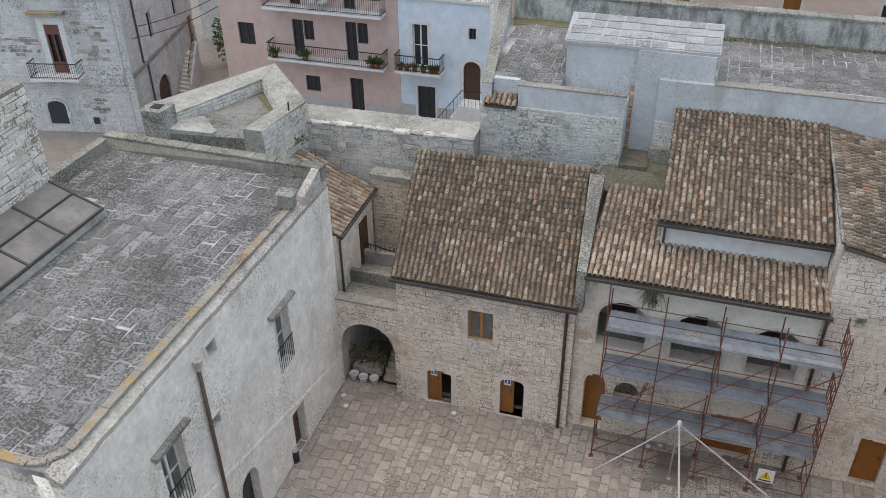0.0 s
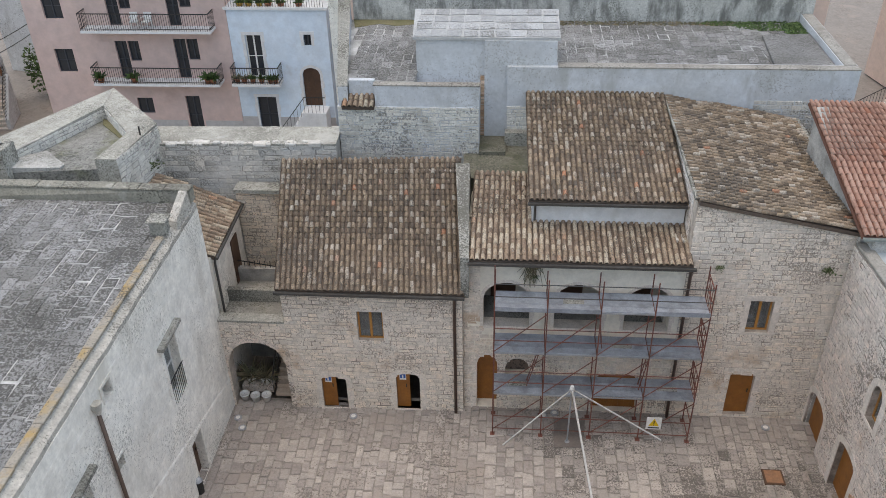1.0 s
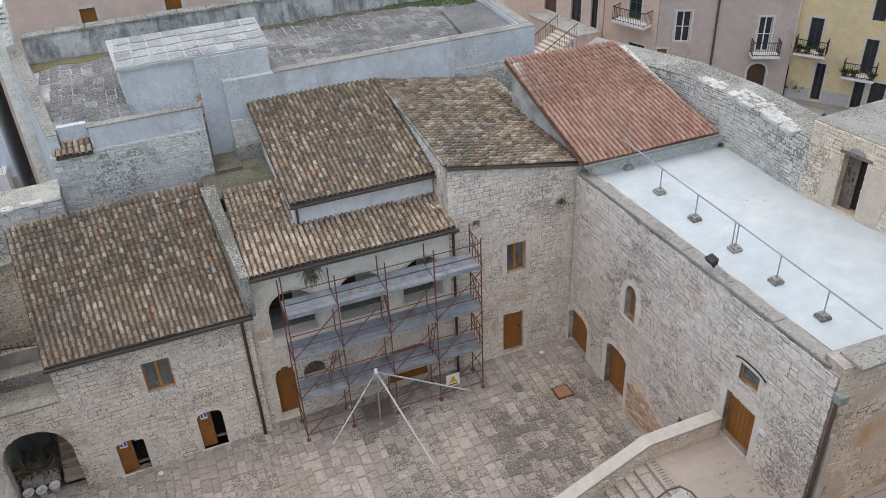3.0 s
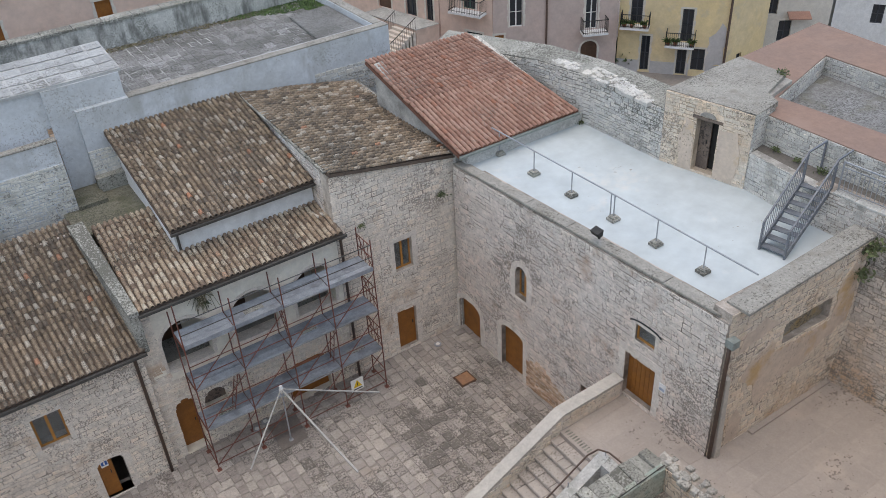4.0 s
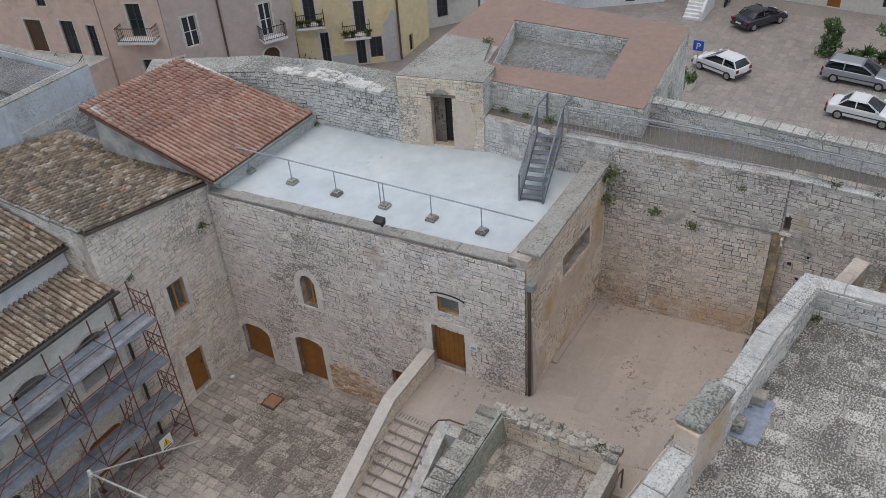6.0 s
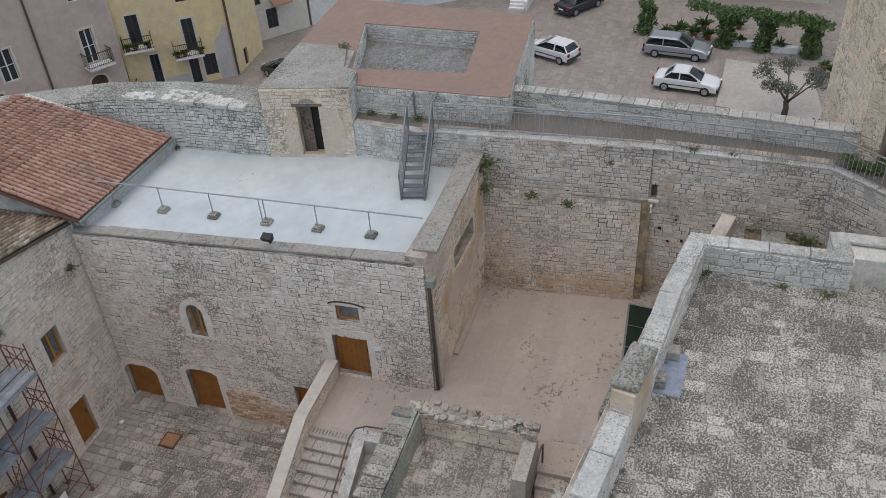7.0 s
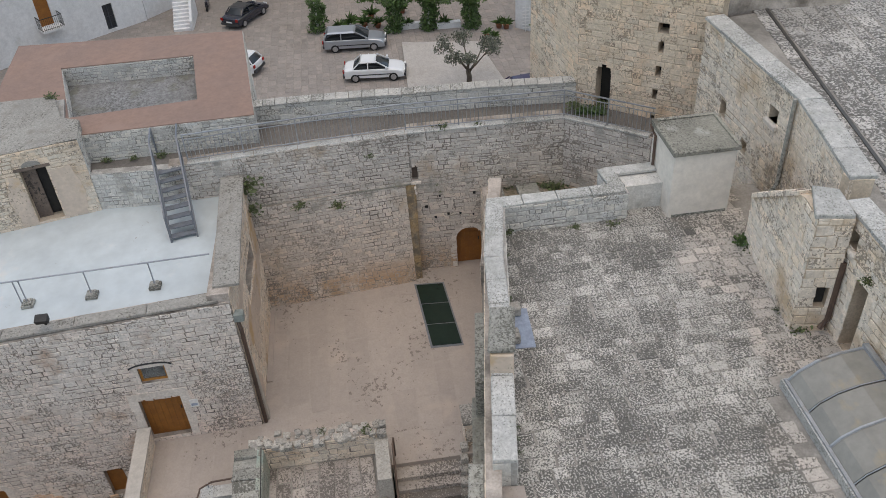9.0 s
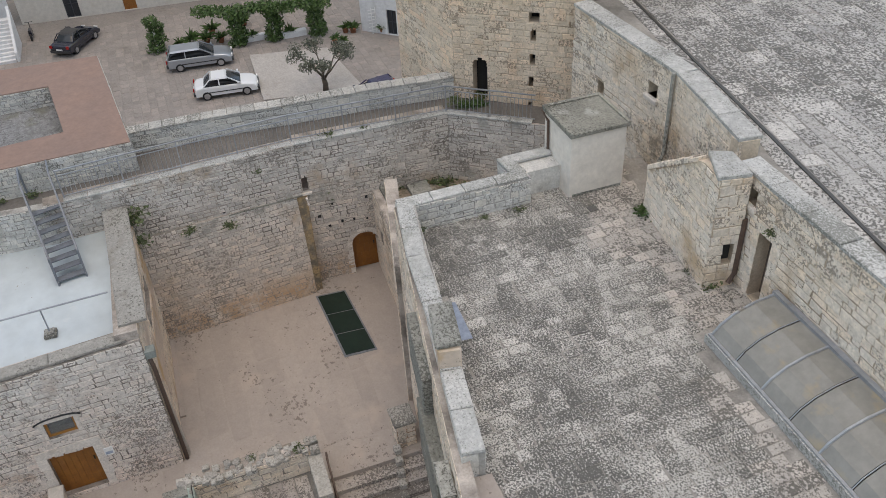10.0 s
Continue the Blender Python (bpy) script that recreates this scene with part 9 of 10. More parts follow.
car("hatchback", "white_hatchback_car", 50.6, 13.15, GZ, radians(66), M_CAR_WHITE, "small white hatchback parked beside the terrace block")
car("saloon", "black_convertible_car", 60.0, 12.9, GZ, radians(-32), M_CAR_BLACK, "black convertible parked by the houses", cloth_top=True)
car("hatchback", "dark_violet_car", 41.6, -5.2, GZ, radians(100), M_CAR_BLUE, "dark violet small car behind the parapet")
car("hatchback", "grey_car", 41.2, -8.4, GZ, radians(100), M_CAR_SILVER, "grey car behind the parapet")
car("estate", "dark_green_car", 43.6, 31.0, GZ, radians(60), M_CAR_GREEN, "dark green car parked in the lane")
car("hatchback", "dark_grey_car", 36.2, 36.6, GZ, radians(120), M_CAR_SILVER, "grey hatchback parked below the rampart wall")

sc_ = thing("scooter", (63.2, 16.2, GZ), "black motor scooter by the stair", "scooter")
for u in (-0.6, 0.6):
    part("wheel", MB().tube([(63.2 + u, 16.14, GZ + .26), (63.2 + u, 16.26, GZ + .26)], .26, 12), M_TYRE, sc_)
part("body", MB().hexa([(62.7, 16.05, GZ + .3), (63.8, 16.05, GZ + .3), (63.8, 16.35, GZ + .3), (62.7, 16.35, GZ + .3), (62.65, 16.1, GZ + .8), (63.4, 16.1, GZ + .75), (63.4, 16.3, GZ + .75), (62.65, 16.3, GZ + .8)]), M_CAR_BLACK, sc_, bevel=0.04)
part("handlebar", MB().tube([(63.75, 15.9, GZ + 1.05), (63.75, 16.5, GZ + 1.05)], .02, 6).tube([(63.8, 16.2, GZ + .3), (63.72, 16.2, GZ + 1.05)], .03, 6), M_IRON, sc_)

ps = thing("parking_sign", (48.5, 14.3, GZ), "blue square parking sign on a pole", "sign")
part("pole", MB().tube([(48.5, 14.3, GZ), (48.5, 14.3, GZ + 2.9)], .03, 6), M_GALV, ps)
part("board", MB().box(48.44, 48.47, 13.95, 14.65, GZ + 2.2, GZ + 2.9), plain("parking_blue", (0.02, 0.1, 0.5), 0.4), ps)
tc = bpy.data.curves.new("letter", "FONT")
tc.body, tc.size, tc.extrude, tc.align_x = "P", 0.62, 0.005, "CENTER"
tc.materials.append(M_WHITE)
to = new("letter", tc)
to.parent = ps
to.matrix_basis = Matrix.Translation((49.825 - 49.9, 0.0, 2.33)) @ Euler((radians(90), 0, radians(-90))).to_matrix().to_4x4()

pp = part("stone_platform", MB().prism([(44.9, 1.4), (43.5, -5.2), (50.9, -4.4), (52.2, 1.1)], GZ - 0.1, GZ + 0.15), M_PLATFORM, None, "low pale stone platform round the olive tree", bevel=0.02)
tagged(pp, category="platform")


def pot(x, y, z, r=0.18, h=0.32, material=None, leaf=None, plant=0.3, label="potted plant", n=50, spread=1.0, blade=0.10):
    t = thing("potted_plant", (x, y, z), label, "plant pot")
    part("pot", MB().lathe(x, y, [(r * .7, z), (r * .95, z + h * .85), (r * 1.08, z + h * .86), (r * 1.08, z + h), (r * .9, z + h), (r * .88, z + h * .9)], 12), material or M_TERRACOTTA, t, smooth=True)
    if plant:
        q = random.Random(int(x * 100 + y * 10))
        m = MB()
        for _ in range(n):
            d = Vector((q.gauss(0, 1) * spread, q.gauss(0, 1) * spread, q.uniform(0.2, 1.4))).normalized() * plant * q.uniform(.5, 1.15)
            b = d.orthogonal().normalized() * plant * blade
            p = Vector((x, y, z + h * .9))
            m.add([p, p + d * .55 + b, p + d + Vector((0, 0, -plant * .15)), p + d * .55 - b], [(0, 1, 2, 3)])
        part("foliage", m, leaf or M_LEAF, t)
    return t


# ivy pergola
pgl = thing("ivy_pergola", (55, 1.5, GZ), "white-posted pergola overgrown with dark ivy", "pergola")
rp_ = random.Random(5)
for k, (x, y) in enumerate(((56.0, 7.2), (54.5, 1.4), (54.1, -1.2), (53.6, -4.2))):
    part("post", MB().tube([(x, y, GZ), (x + .1, y, GZ + 2.3)], .1, 8), M_WHITE, pgl)
    m = MB()
    for j in range(5):
        leaves(m, (x + rp_.uniform(-.2, .2), y + rp_.uniform(-.25, .25), GZ + .3 + j * .5), (.75 - .05 * j, .75 - .03 * j, .5), 260, .14, rp_)
    part("ivy", m, M_LEAF, pgl, "dense dark ivy")
m = MB()
for j in range(16):
    t = j / 15
    leaves(m, (55.2 - 1.6 * t + rp_.uniform(-.3, .3), 3.6 - 8.5 * t, GZ + 2.5 + rp_.uniform(-.15, .25)), (.9, .8, .35), 190, .15, rp_)
part("ivy_canopy", m, M_LEAF, pgl, "ivy canopy")
part("bench", MB().box(54.0, 54.5, -3.6, -1.8, GZ, GZ + .45), M_WHITE_RENDER, pgl)
part("bench", MB().box(54.6, 55.0, -.7, .9, GZ, GZ + .45), M_WHITE_RENDER, pgl)
for x, y in ((55.9, 5.6), (56.2, 4.7), (56.0, 3.6), (55.6, 2.6), (54.9, .3), (54.4, -2.4), (53.2, -6.4), (52.9, -6.9), (51.6, -5.2), (50.9, -5.6), (57.5, 3.0), (58, 0.5), (57.6, -2.0), (51.9, -8.9), (49.4, -11.1)):
    pot(x, y, GZ, .26, .42, M_TERRACOTTA if rp_.random() < .75 else M_WHITE, M_LEAF, rp_.uniform(.5, .95), "leafy plant in a pot by the pergola", 46)
for x, y in ((47.2, 14.2), (47.6, 14.9), (47.9, 15.6)):
    t = thing("planter_box", (x, y, GZ), "stone planter box with small shrubs", "planter")
    part("trough", MB().box(x - .5, x + .5, y - .22, y + .22, GZ, GZ + .5), M_DRESSED, t, bevel=.02)
    m = MB()
    leaves(m, (x, y, GZ + .8), (.55, .35, .5), 260, .11, rp_)
    part("shrub", m, M_LEAF, t)
ld = thing("garden_ladder", (52.0, -8.3, GZ), "white ladder-shaped plant stand", "plant stand")
part("stile", MB().beam((52.0, -8.5, GZ), (52.0, -8.5, GZ + 2.0), .05).beam((52.0, -8.2, GZ), (52.0, -8.2, GZ + 2.0), .05), M_WHITE, ld)
for i in range(7):
    part("rung", MB().beam((52.0, -8.75, GZ + .3 + i * .26), (52.0, -7.95, GZ + .3 + i * .26), .04), M_WHITE, ld)


def olive(x, y, z, H, spread, label):
    q = random.Random(11)
    t = thing("olive_tree", (x, y, z), label, "tree")
    trunk, crown = MB(), MB()
    tips = []
    trunk.tube([(x, y, z), (x + .05, y - .05, z + .5), (x + .02, y + .04, z + 1.0)], .2, 8, .15)
    for k in range(6):
        a = k * 1.05 + q.uniform(-.3, .3)
        p0 = Vector((x, y, z + q.uniform(.75, 1.05)))
        p1 = p0 + Vector((math.cos(a) * .6, math.sin(a) * .6, .65))
        p2 = p1 + Vector((math.cos(a + .2) * spread * .45, math.sin(a + .2) * spread * .45, H * .28))
        trunk.tube([p0, p1, p2], .09, 6, .03)
        for j in range(3):
            b = a + q.uniform(-.9, .9)
            p3 = p2 + Vector((math.cos(b) * .5, math.sin(b) * .5, q.uniform(-.1, .5)))
            trunk.tube([p1.lerp(p2, .6), p3], .03, 5, .012)
            tips.append(p3)
        tips.append(p2)
    for p in tips:
        leaves(crown, p, (.5, .5, .38), 110, .085, q)
    part("trunk", trunk, M_BARK, t, smooth=True)
    part("crown", crown, M_LEAF_OLIVE, t, "sparse grey-green foliage")


olive(44.4, -2.7, GZ + .1, 3.4, 1.7, "small grey-green olive tree with an open crown")

# ---- scaffold in front of the loggia ----
sf = thing("scaffold", (3.6, 20.6, 0.1), "red tube scaffold with grey steel decks before the loggia", "scaffold")
SX = [0.15, 1.86, 3.57, 5.28, 7.0]
SYF, SYB = 20.15, 21.15
DECKS = [2.1, 3.95, 5.75]
rt_ = 0.023
for i, x in enumerate(SX):
    top = 7.45 if i == 0 else 6.95
    part("standard", MB().tube([(x, SYF, yard_z(x, SYF)), (x, SYF, top)], rt_, 6), M_RUST, sf)
    part("standard", MB().tube([(x, SYB, yard_z(x, SYB)), (x, SYB, 6.6 if i < 4 else 6.95)], rt_, 6), M_RUST, sf)
    for y in (SYF, SYB):
        part("base_plate", MB().box(x - .08, x + .08, y - .08, y + .08, yard_z(x, y), yard_z(x, y) + .02), M_RUST, sf)
    for z in DECKS:
        part("transom", MB().tube([(x, SYF, z - .06), (x, SYB, z - .06)], rt_, 6), M_RUST, sf)
    for z in (1.05, 0.35):
        if i in (0, 4):
            part("transom", MB().tube([(x, SYF, z), (x, SYB, z)], rt_ * .8, 6), M_RUST, sf)
for z in (0.4, 1.0):
    part("ledger", MB().tube([(SX[0], SYF, z), (SX[-1], SYF, z)], rt_ * .8, 6), M_RUST, sf)
for k, z in enumerate(DECKS):
    for dz in (0.5, 1.0):
        part("guard_rail", MB().tube([(SX[0], SYF, z + dz), (SX[-1], SYF, z + dz)], rt_ * .75, 6), M_RUST if k < 2 else M_GUTTER, sf)
    part("ledger", MB().tube([(SX[0], SYB, z - .06), (SX[-1], SYB, z - .06)], rt_ * .8, 6), M_RUST, sf)
    for j in range(4):
        x0, x1 = SX[j] + .02, SX[j + 1] - .02
        for i in range(3):
            y0 = SYF + .01 + i * .33
            if (k, j, i) in ((2, 2, 2), (1, 0, 1), (0, 2, 0)):
                y0 += .05
            dk = part("deck_plank", MB().box(x0, x1, y0, y0 + .32, z - .05, z).box(x0, x1, y0, y0 + .02, z, z + .012).box(x0, x1, y0 + .3, y0 + .32, z, z + .012), M_DECK, sf)
            if i == 1 and (k + j) % 3 == 0:
                part("hatch", MB().box(x0 + .5, x1 - .5, y0 + .05, y0 + .27, z + .001, z + .015), M_COPING, dk)
        if k == 2 and j != 2:
            part("toe_board", MB().box(x0, x1, SYF - .05, SYF - .03, z - .05, z + .12), M_DECK, sf)
        else:
            part("deck_edge", MB().box(x0, x1, SYF - .02, SYF + .005, z - .06, z - .01), M_GALV, sf)
        za = z - (1.7 if k == 0 else 1.75)
        part("brace", MB().tube([(x0, SYF - .03, za), (x1, SYF - .03, z - .15)], rt_ * .75, 6), M_RUST, sf)
for x in (SX[-1],):
    for z in DECKS:
        for dz in (0.45, 0.95):
            part("end_rail", MB().tube([(x, SYF, z + dz), (x, SYB, z + dz)], rt_ * .8, 6), M_RUST, sf)
        for i in range(1, 4):
            part("end_bar", MB().tube([(x, SYF + i * .25, z), (x, SYF + i * .25, z + .95)], rt_ * .6, 5), M_RUST, sf)
        part("end_brace", MB().tube([(x, SYF, z + .05), (x, SYB, z + .95)], rt_ * .7, 5), M_RUST, sf)
for (xa, za), (xb, zb) in (((3.75, 3.95), (3.55, 5.7)), ((1.3, 2.15), (1.75, 3.9)), ((5.15, 2.15), (5.4, 3.9))):
    for dy in (0.0, 0.28):
        part("ladder_stile", MB().tube([(xa, 20.5 + dy, za), (xb, 20.5 + dy, zb)], .018, 5), M_RUST, sf)
    for i in range(6):
        t = (i + .5) / 6
        part("ladder_rung", MB().tube([(xa + (xb - xa) * t, 20.5, za + (zb - za) * t), (xa + (xb - xa) * t, 20.78, za + (zb - za) * t)], .012, 5), M_RUST, sf)

ws = thing("warning_sign", (5.75, 20.05, 1.0), "white board with a yellow warning triangle tied to the scaffold", "sign")
part("board", MB().box(5.5, 6.02, 20.085, 20.1, .72, 1.28), M_WHITE, ws)
part("triangle", MB().add([(5.58, 20.08, .88), (5.94, 20.08, .88), (5.76, 20.08, 1.22), (5.58, 20.083, .88), (5.94, 20.083, .88), (5.76, 20.083, 1.22)], [(0, 1, 2), (5, 4, 3), (0, 3, 4, 1), (1, 4, 5, 2), (2, 5, 3, 0)]), plain("sign_yellow", (0.75, 0.48, 0.01), .5, var=.03), ws)
part("mark", MB().box(5.745, 5.775, 20.074, 20.079, .97, 1.13).box(5.745, 5.775, 20.074, 20.079, .91, .945), M_IRON, ws)
part("print_bar", MB().box(5.57, 5.95, 20.078, 20.083, .77, .82), M_IRON, ws)

# white mast with three arms over the trapdoor
mt = thing("mast_with_arms", (2.8, 19.85, 0), "slim steel mast with three long white arms", "mast")
part("mast", MB().tube([(2.8, 19.9, 0.1), (2.82, 19.87, 2.75)], .028, 8), M_GALV, mt)
part("foot", MB().lathe(2.8, 19.9, [(.09, .08), (.09, .14), (.03, .16)], 10), M_GALV, mt)
part("head", MB().lathe(2.82, 19.87, [(.05, 2.5), (.09, 2.62), (.06, 2.8)], 10), M_WHITE, mt)
part("arm", MB().beam((2.82, 19.87, 2.66), (0.53, 17.25, 2.6), .04, .04), M_ARM, mt)
part("arm", MB().beam((2.82, 19.87, 2.66), (5.5, 17.75, 2.6), .04, .04), M_ARM, mt)
part("arm", MB().beam((2.82, 19.87, 2.66), (3.19, 15.16, 2.6), .06, .06), M_ARM, mt)
td = part("trapdoor", MB().prism([(2.32, 19.62), (3.35, 19.66), (3.5, 21.0), (2.36, 21.0)], .06, [yard_z(2.3, 19.6) + .03, yard_z(2.3, 19.6) + .03, yard_z(3.5, 21) + .035, yard_z(3.5, 21) + .035]), surface("wet_grey_plate", (.2, .17, .15), (.15, .13, .12), rough=.35, bump=.1), None, "dark grey metal trapdoor in the paving")
tagged(td, category="trapdoor")
mh = thing("manhole_cover", (9.67, 18.72, .05), "rusty square manhole cover in the paving", "manhole")
part("rim", MB().box(9.33, 10.0, 18.4, 19.05, .0, yard_z(9.7, 18.7) + .03), surface("rust_rim", (.12, .06, .035), (.09, .05, .03)), mh)
part("lid", MB().box(9.39, 9.94, 18.46, 18.99, .02, yard_z(9.7, 18.7) + .045), surface("rusty_plate", (.33, .17, .09), (.26, .14, .085), big=3, bump=.3), mh)
for x, y in ((-5.0, 20.75), (-9.3, 20.5), (2.0, 21.1), (2.4, 21.25), (9.9, 20.95), (11.15, 14.9), (-9.0, 20.0)):
    sp = thing("floor_spotlight", (x, y, yard_z(x, y)), "small round spotlight set in the paving", "lamp")
    part("ring", MB().lathe(x, y, [(.15, yard_z(x, y)), (.15, yard_z(x, y) + .035), (.1, yard_z(x, y) + .045)], 12), M_GALV, sp)
    part("lens", MB().lathe(x, y, [(.1, yard_z(x, y) + .04), (.06, yard_z(x, y) + .055)], 12), M_WHITE, sp)
bn = thing("litter_bin", (-9.45, 17.2, 0), "small black cylindrical bin by the wall", "bin")
part("body", MB().lathe(-9.6, 17.0, [(.13, 0), (.14, .5), (.15, .5), (.15, .56)], 12), M_IRON, bn)
part("lid", MB().lathe(-9.6, 17.0, [(.16, .56), (.1, .66), (.02, .7)], 12), M_GALV, bn)

# pots under the arch
for x, y, z in ((-9.28, 21.5, .02), (-8.86, 21.45, .02), (-8.44, 21.5, .02), (-9.15, 22.15, .28), (-8.6, 22.15, .28)):
    pot(x, y, z, .18, .3, M_WHITE, M_LEAF_DRY, .85 if z > .2 else .12, "white pot with a straggling dry plant under the arch", 110 if z > .2 else 8, .8, .03)

# ---- metal stair on the white roof ----
ms = thing("metal_stair", (16.6, 11, 7.84), "grey galvanised steel stair up to the walkway", "staircase")
A0, A1 = Vector((15.55, 11.15, 7.84)), Vector((17.75, 11.55, 9.25))
B0, B1 = Vector((15.7, 10.35, 7.84)), Vector((18.0, 10.72, 9.25))
for s0, s1 in ((A0, A1), (B0, B1)):
    part("stringer", MB().beam(s0 + Vector((0, 0, .08)), s1 + Vector((0, 0, .02)), .05, .2), M_GREY_PAINT, ms)
    part("handrail", MB().beam(s0 + Vector((0, 0, 1.0)), s1 + Vector((0, 0, 1.0)), .05, .05).beam(s0, s0 + Vector((0, 0, 1.0)), .05).beam(s1, s1 + Vector((0, 0, 1.0)), .05), M_GREY_PAINT, ms)
    for i in range(1, 17):
        p = s0.lerp(s1, i / 17)
        part("baluster", MB().beam(p + Vector((0, 0, .12)), p + Vector((0, 0, 1.0)), .014), M_GREY_PAINT, ms)
for i in range(8):
    a, b = A0.lerp(A1, (i + .6) / 8), B0.lerp(B1, (i + .6) / 8)
    part("tread", MB().beam(a, b, .24, .035), M_GREY_PAINT, ms)
for s1 in (A1, B1):
    e = s1 + Vector((1.0, .1, 0))
    part("landing_rail", MB().beam(s1 + Vector((0, 0, 1.0)), e + Vector((0, 0, 1.0)), .05).beam(e, e + Vector((0, 0, 1.0)), .05), M_GREY_PAINT, ms)

# ---- walkway railing ----
fpts = [(17.95, 10.55), (18.2, 6.9), (18.36, 3.25), (18.08, -2.2), (16.15, -4.7)]
fc = thing("walkway_railing", (18.3, 2, 9.22), "grey steel railing along the walkway", "railing")
for (xa, ya_), (xb, yb) in zip(fpts, fpts[1:]):
    a, b = Vector((xa + .12, ya_, 9.22)), Vector((xb + .12, yb, 9.22))
    k = max(1, round((b - a).length / 1.8))
    for i in range(k):
        p, q = a.lerp(b, i / k), a.lerp(b, (i + 1) / k)
        part("post", MB().beam(p, p + Vector((0, 0, 1.05)), .04), M_GALV, fc)
        for h_, w_ in ((1.02, .04), (.85, .025), (.12, .03)):
            part("rail", MB().beam(p + Vector((0, 0, h_)), q + Vector((0, 0, h_)), w_), M_GALV, fc)
        nb = max(2, round((q - p).length / .14))
        for j in range(1, nb):
            s = p.lerp(q, j / nb)
            part("baluster", MB().beam(s + Vector((0, 0, .12)), s + Vector((0, 0, .85)), .016), M_GALV, fc)

# ---- weeds ----
for x, y, z, s in ((10.75, 21.4, 6.75, .32), (7.35, 21.4, 6.75, .2), (17.2, 8.75, 7.6, .45), (17.4, 8.7, 8.4, .55), (17.75, 7.2, 7.2, .3), (17.75, 5.9, 7.0, .3), (18.2, 4.6, 8.6, .22),
                   (17.0, 20.9, 7.9, .3), (18.7, 13.3, 9.3, .25), (18.6, 12.4, 9.3, .2), (18.6, 11.5, 9.3, .25), (21.2, 15.3, 10.6, .3), (18.4, -2.6, 9.5, .35), (18.6, -3.6, 9.3, .4), (17.75, -1.9, 6.6, .5), (18.0, -1.5, 6.6, .4), (17.3, -2.4, 6.6, .35), (18.2, -0.2, 6.6, .25),
                   (8.9, -4.85, 10.15, .28), (6.6, -4.35, 10.12, .2), (10.8, 1.2, 10.2, .2), (10.6, -1.6, 10.15, .22), (10.7, -.6, 10.15, .2), (5.9, -4.5, 10.2, .3), (9.7, 5.7, 4.45, .25), (9.9, 7.0, 4.45, .15), (-12.7, 25.4, 8.0, .45),
                   (18.4, 2.0, 9.25, .3), (18.35, 0.8, 9.25, .2), (4.9, -5.0, 12.3, .2), (1.45, 21.38, 6.2, .16)):
    tuft(x, y, z, s, label="weed rooted in the old masonry")
for x, y, z, s in ((18.2, -3.2, 9.3, .34), (18.35, -2.85, 9.3, .3), (18.1, -3.5, 9.3, .25), (9.15, -4.6, 10.2, .34)):
    tuft(x, y, z, s, M_LEAF, "dense dark green bush by the wall", 90, name="wall_bush")
wr = random.Random(71)
for k in range(16):
    u, v = wr.uniform(0.3, 5.6), wr.uniform(2.4, 4.1)
    tuft(17.12 + 0.56 * u / 6.1 + 0.66 * v / 4.1, 9.5 - u, 3.15 + v, wr.uniform(.07, .16), label="small weed in a wall joint", n=16)
for k in range(9):
    tuft(18.22 - wr.uniform(0, .1), wr.uniform(-1.8, 2.4), wr.uniform(5.3, 8.9), wr.uniform(.06, .13), label="small weed in a wall joint", n=14)
for k in range(10):
    x = wr.uniform(3.5, 10.5)
    tuft(x, 2.72 - (x - 2.4) * .16 - .12, 10.17, wr.uniform(.07, .14), label="small weed at the foot of the parapet", n=16)
cz = MB()
r9 = random.Random(9)
for i in range(40):
    y = 21.38
    p = Vector((1.1 + r9.uniform(0, .5), y, 6.9 - r9.uniform(0, .3)))
    q = p + Vector((r9.uniform(-.3, .3), -.02, -r9.uniform(.3, 1.1)))
    cz.tube([p, p.lerp(q, .5) + Vector((r9.uniform(-.06, .06), -.03, 0)), q], .008, 4)
tagged(part("dry_creeper", cz, M_LEAF_DRY, None, "withered creeper hanging under the eave"), category="plant")
# balcony plants and chairs on the far houses
for u, v in ((0.5, 0.9), (1.0, 0.9), (1.9, 0.9), (3.6, -0.2), (4.1, -0.2), (5.2, -0.2)):
    p = Vector((38.9, 40.9, 0)) + Vector((4.5, -5.9, 0)).normalized() * u + Vector((-5.9, -4.5, 0)).normalized() * 0.7
    pot(p.x, p.y, v + 0.01, .17, .26, M_TERRACOTTA, M_LEAF, .5, "leafy pot plant on the yellow house balcony")
pot(40.0, 41.6, -2.65, .35, .5, M_TERRACOTTA, M_LEAF, 2.0, "tall leafy palm in a pot by the house corner", 120, 1.2, .16)
for x in (-23.0, -21.0, -16.4, -16.7):
    pot(x, 42.75, 3.86, .2, .3, M_TERRACOTTA, M_LEAF, .6, "leafy pot plant on the balcony")
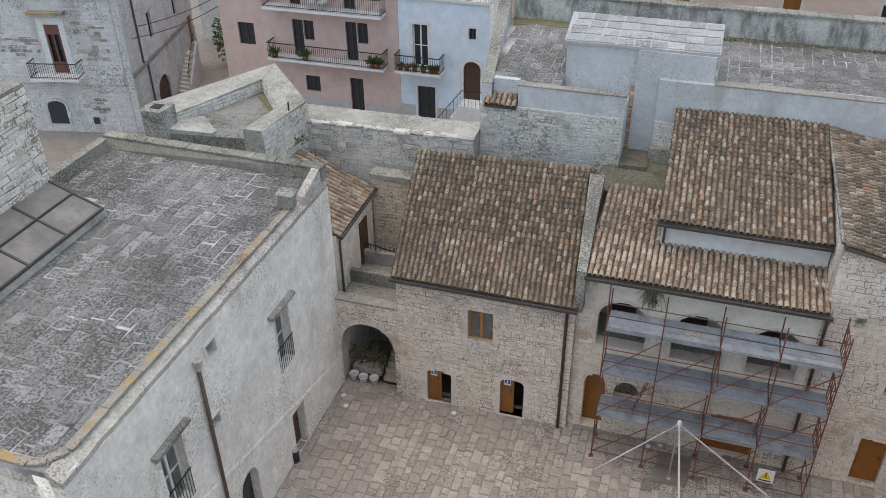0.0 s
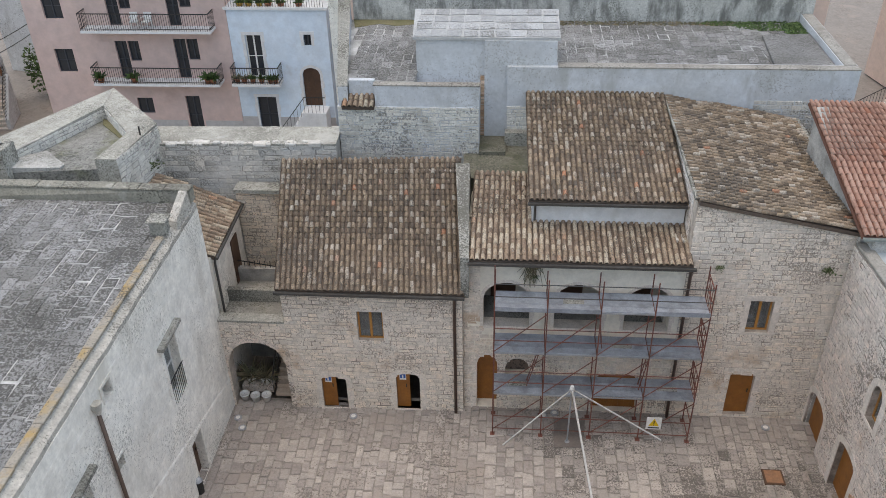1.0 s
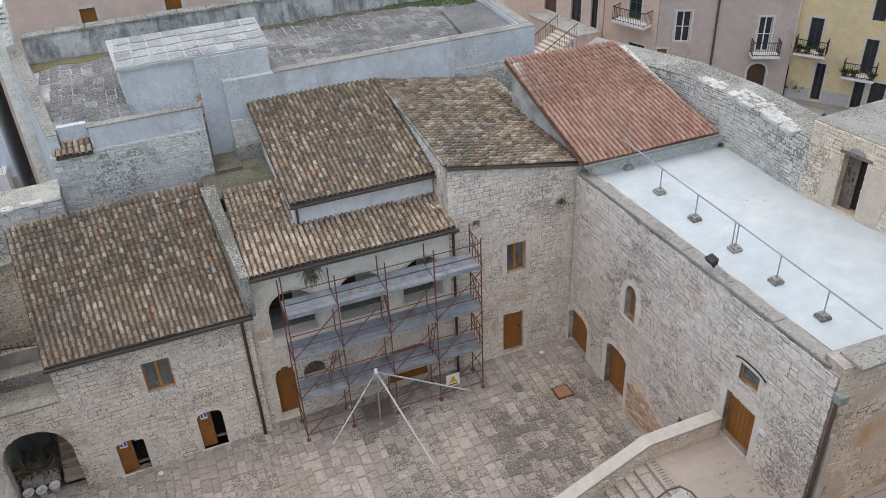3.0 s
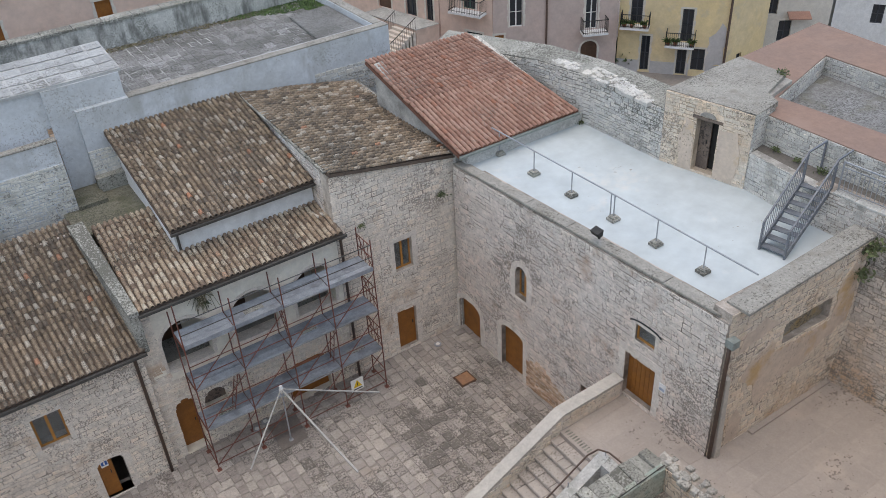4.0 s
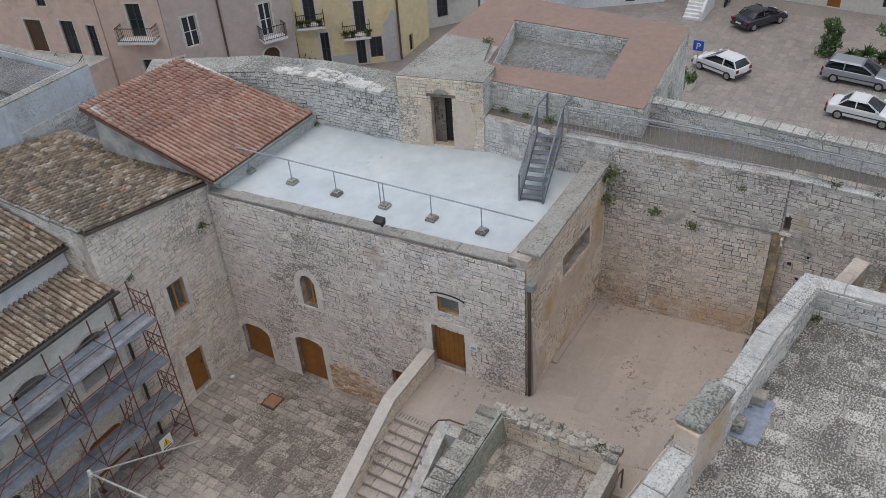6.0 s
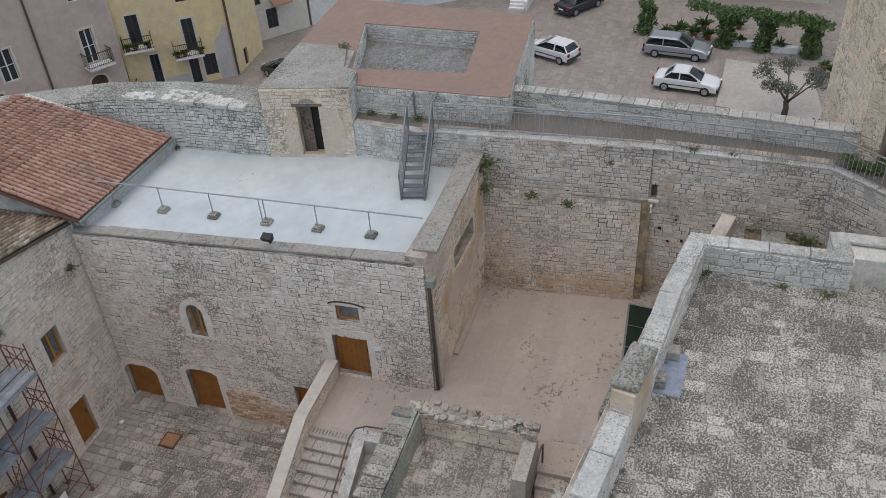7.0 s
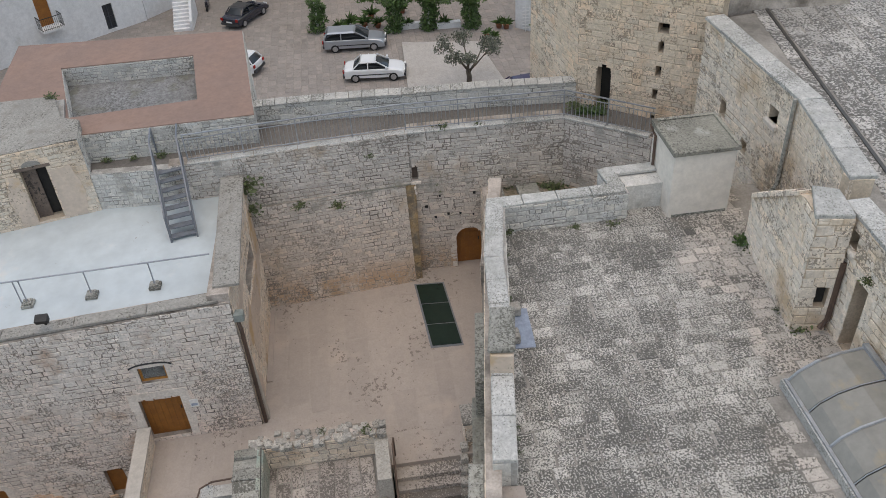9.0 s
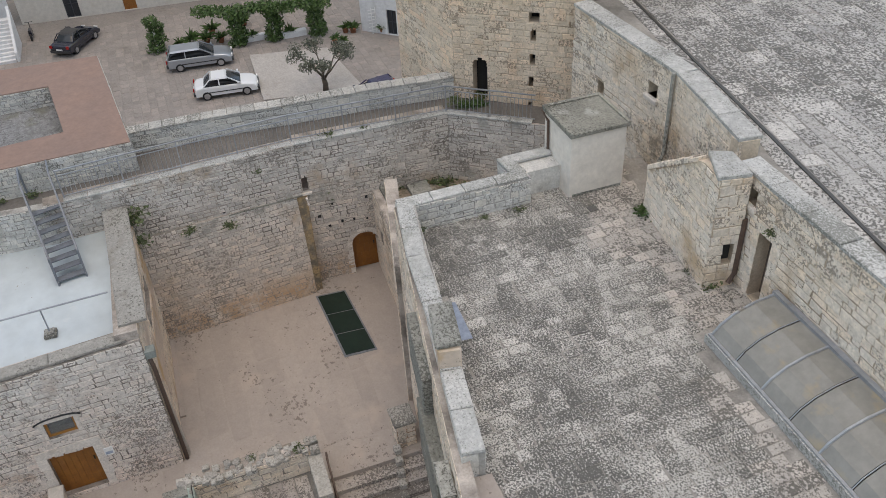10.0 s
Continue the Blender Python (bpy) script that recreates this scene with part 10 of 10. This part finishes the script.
for x in (-15.0, -14.6, -14.1, -13.6, -13.1, -12.8):
    pot(x, 42.8, 3.91, .17, .25, M_TERRACOTTA, M_LEAF_DRY if x < -14.4 else M_LEAF, .4, "flower pot on the blue house balcony")
for x in (-14.5, -14.0, -13.4, -12.9, -12.2, -11.2):
    pot(x, 43.7, 7.95, .2, .28, plain("yellow_pot", (.5, .3, .05), .5) if x < -13 else M_TERRACOTTA, M_LEAF, .4, "flower pot on the roof terrace")
for x, y, z in ((-17.2, 43.2, -.45), (-12.6, 42.3, -.45), (-13.3, 42.3, -.45)):
    pot(x, y, z, .25, .3, M_TERRACOTTA, M_LEAF, .9, "spiky plant by the house wall", 30, 1.0, .05)


def plastic_chair(x, y, z, turn):
    t = thing("plastic_chair", (x, y, z), "white plastic armchair on the balcony", "chair", "balcony chairs")
    c, s = math.cos(turn), math.sin(turn)
    P = lambda u, v, w: (x + u * c - v * s, y + u * s + v * c, z + w)
    part("seat", MB().beam(P(-.22, 0, .42), P(.22, 0, .42), .44, .03), M_WHITE, t)
    part("backrest", MB().beam(P(0, .2, .45), P(0, .27, .85), .44, .03, (0, 1, 0)), M_WHITE, t)
    for u in (-.2, .2):
        for v in (-.2, .2):
            part("leg", MB().beam(P(u, v, 0), P(u * .95, v * .95, .42), .035), M_WHITE, t)
        part("armrest", MB().beam(P(u, -.2, .63), P(u, .22, .63), .05, .03), M_WHITE, t)


plastic_chair(-20.4, 43.0, 6.96, .2)
plastic_chair(-19.7, 43.0, 6.96, -.2)

# ---- things lying on the terrace ----
sheet = part("blue_sheet", MB().prism([(7.88, 1.97), (6.49, 2.02), (6.45, 1.42), (7.76, 1.36)], 10.15, [10.175, 10.17, 10.165, 10.17]), plain("faded_blue_sheet", (0.28, 0.33, 0.42), 0.45), None, "faded blue sheet weighted down beside the parapet")
tagged(sheet, category="sheet")
for x, y, w_ in ((7.66, 1.7, 0.30), (6.76, 1.9, 0.34)):
    bl = part("loose_block", MB().box(x - w_ / 2, x + w_ / 2, y - 0.16, y + 0.16, 10.165, 10.42), M_RUBBLE_GREY, None, "loose squared stone block on a blue sheet", bevel=0.03)
    tagged(bl, category="stone")
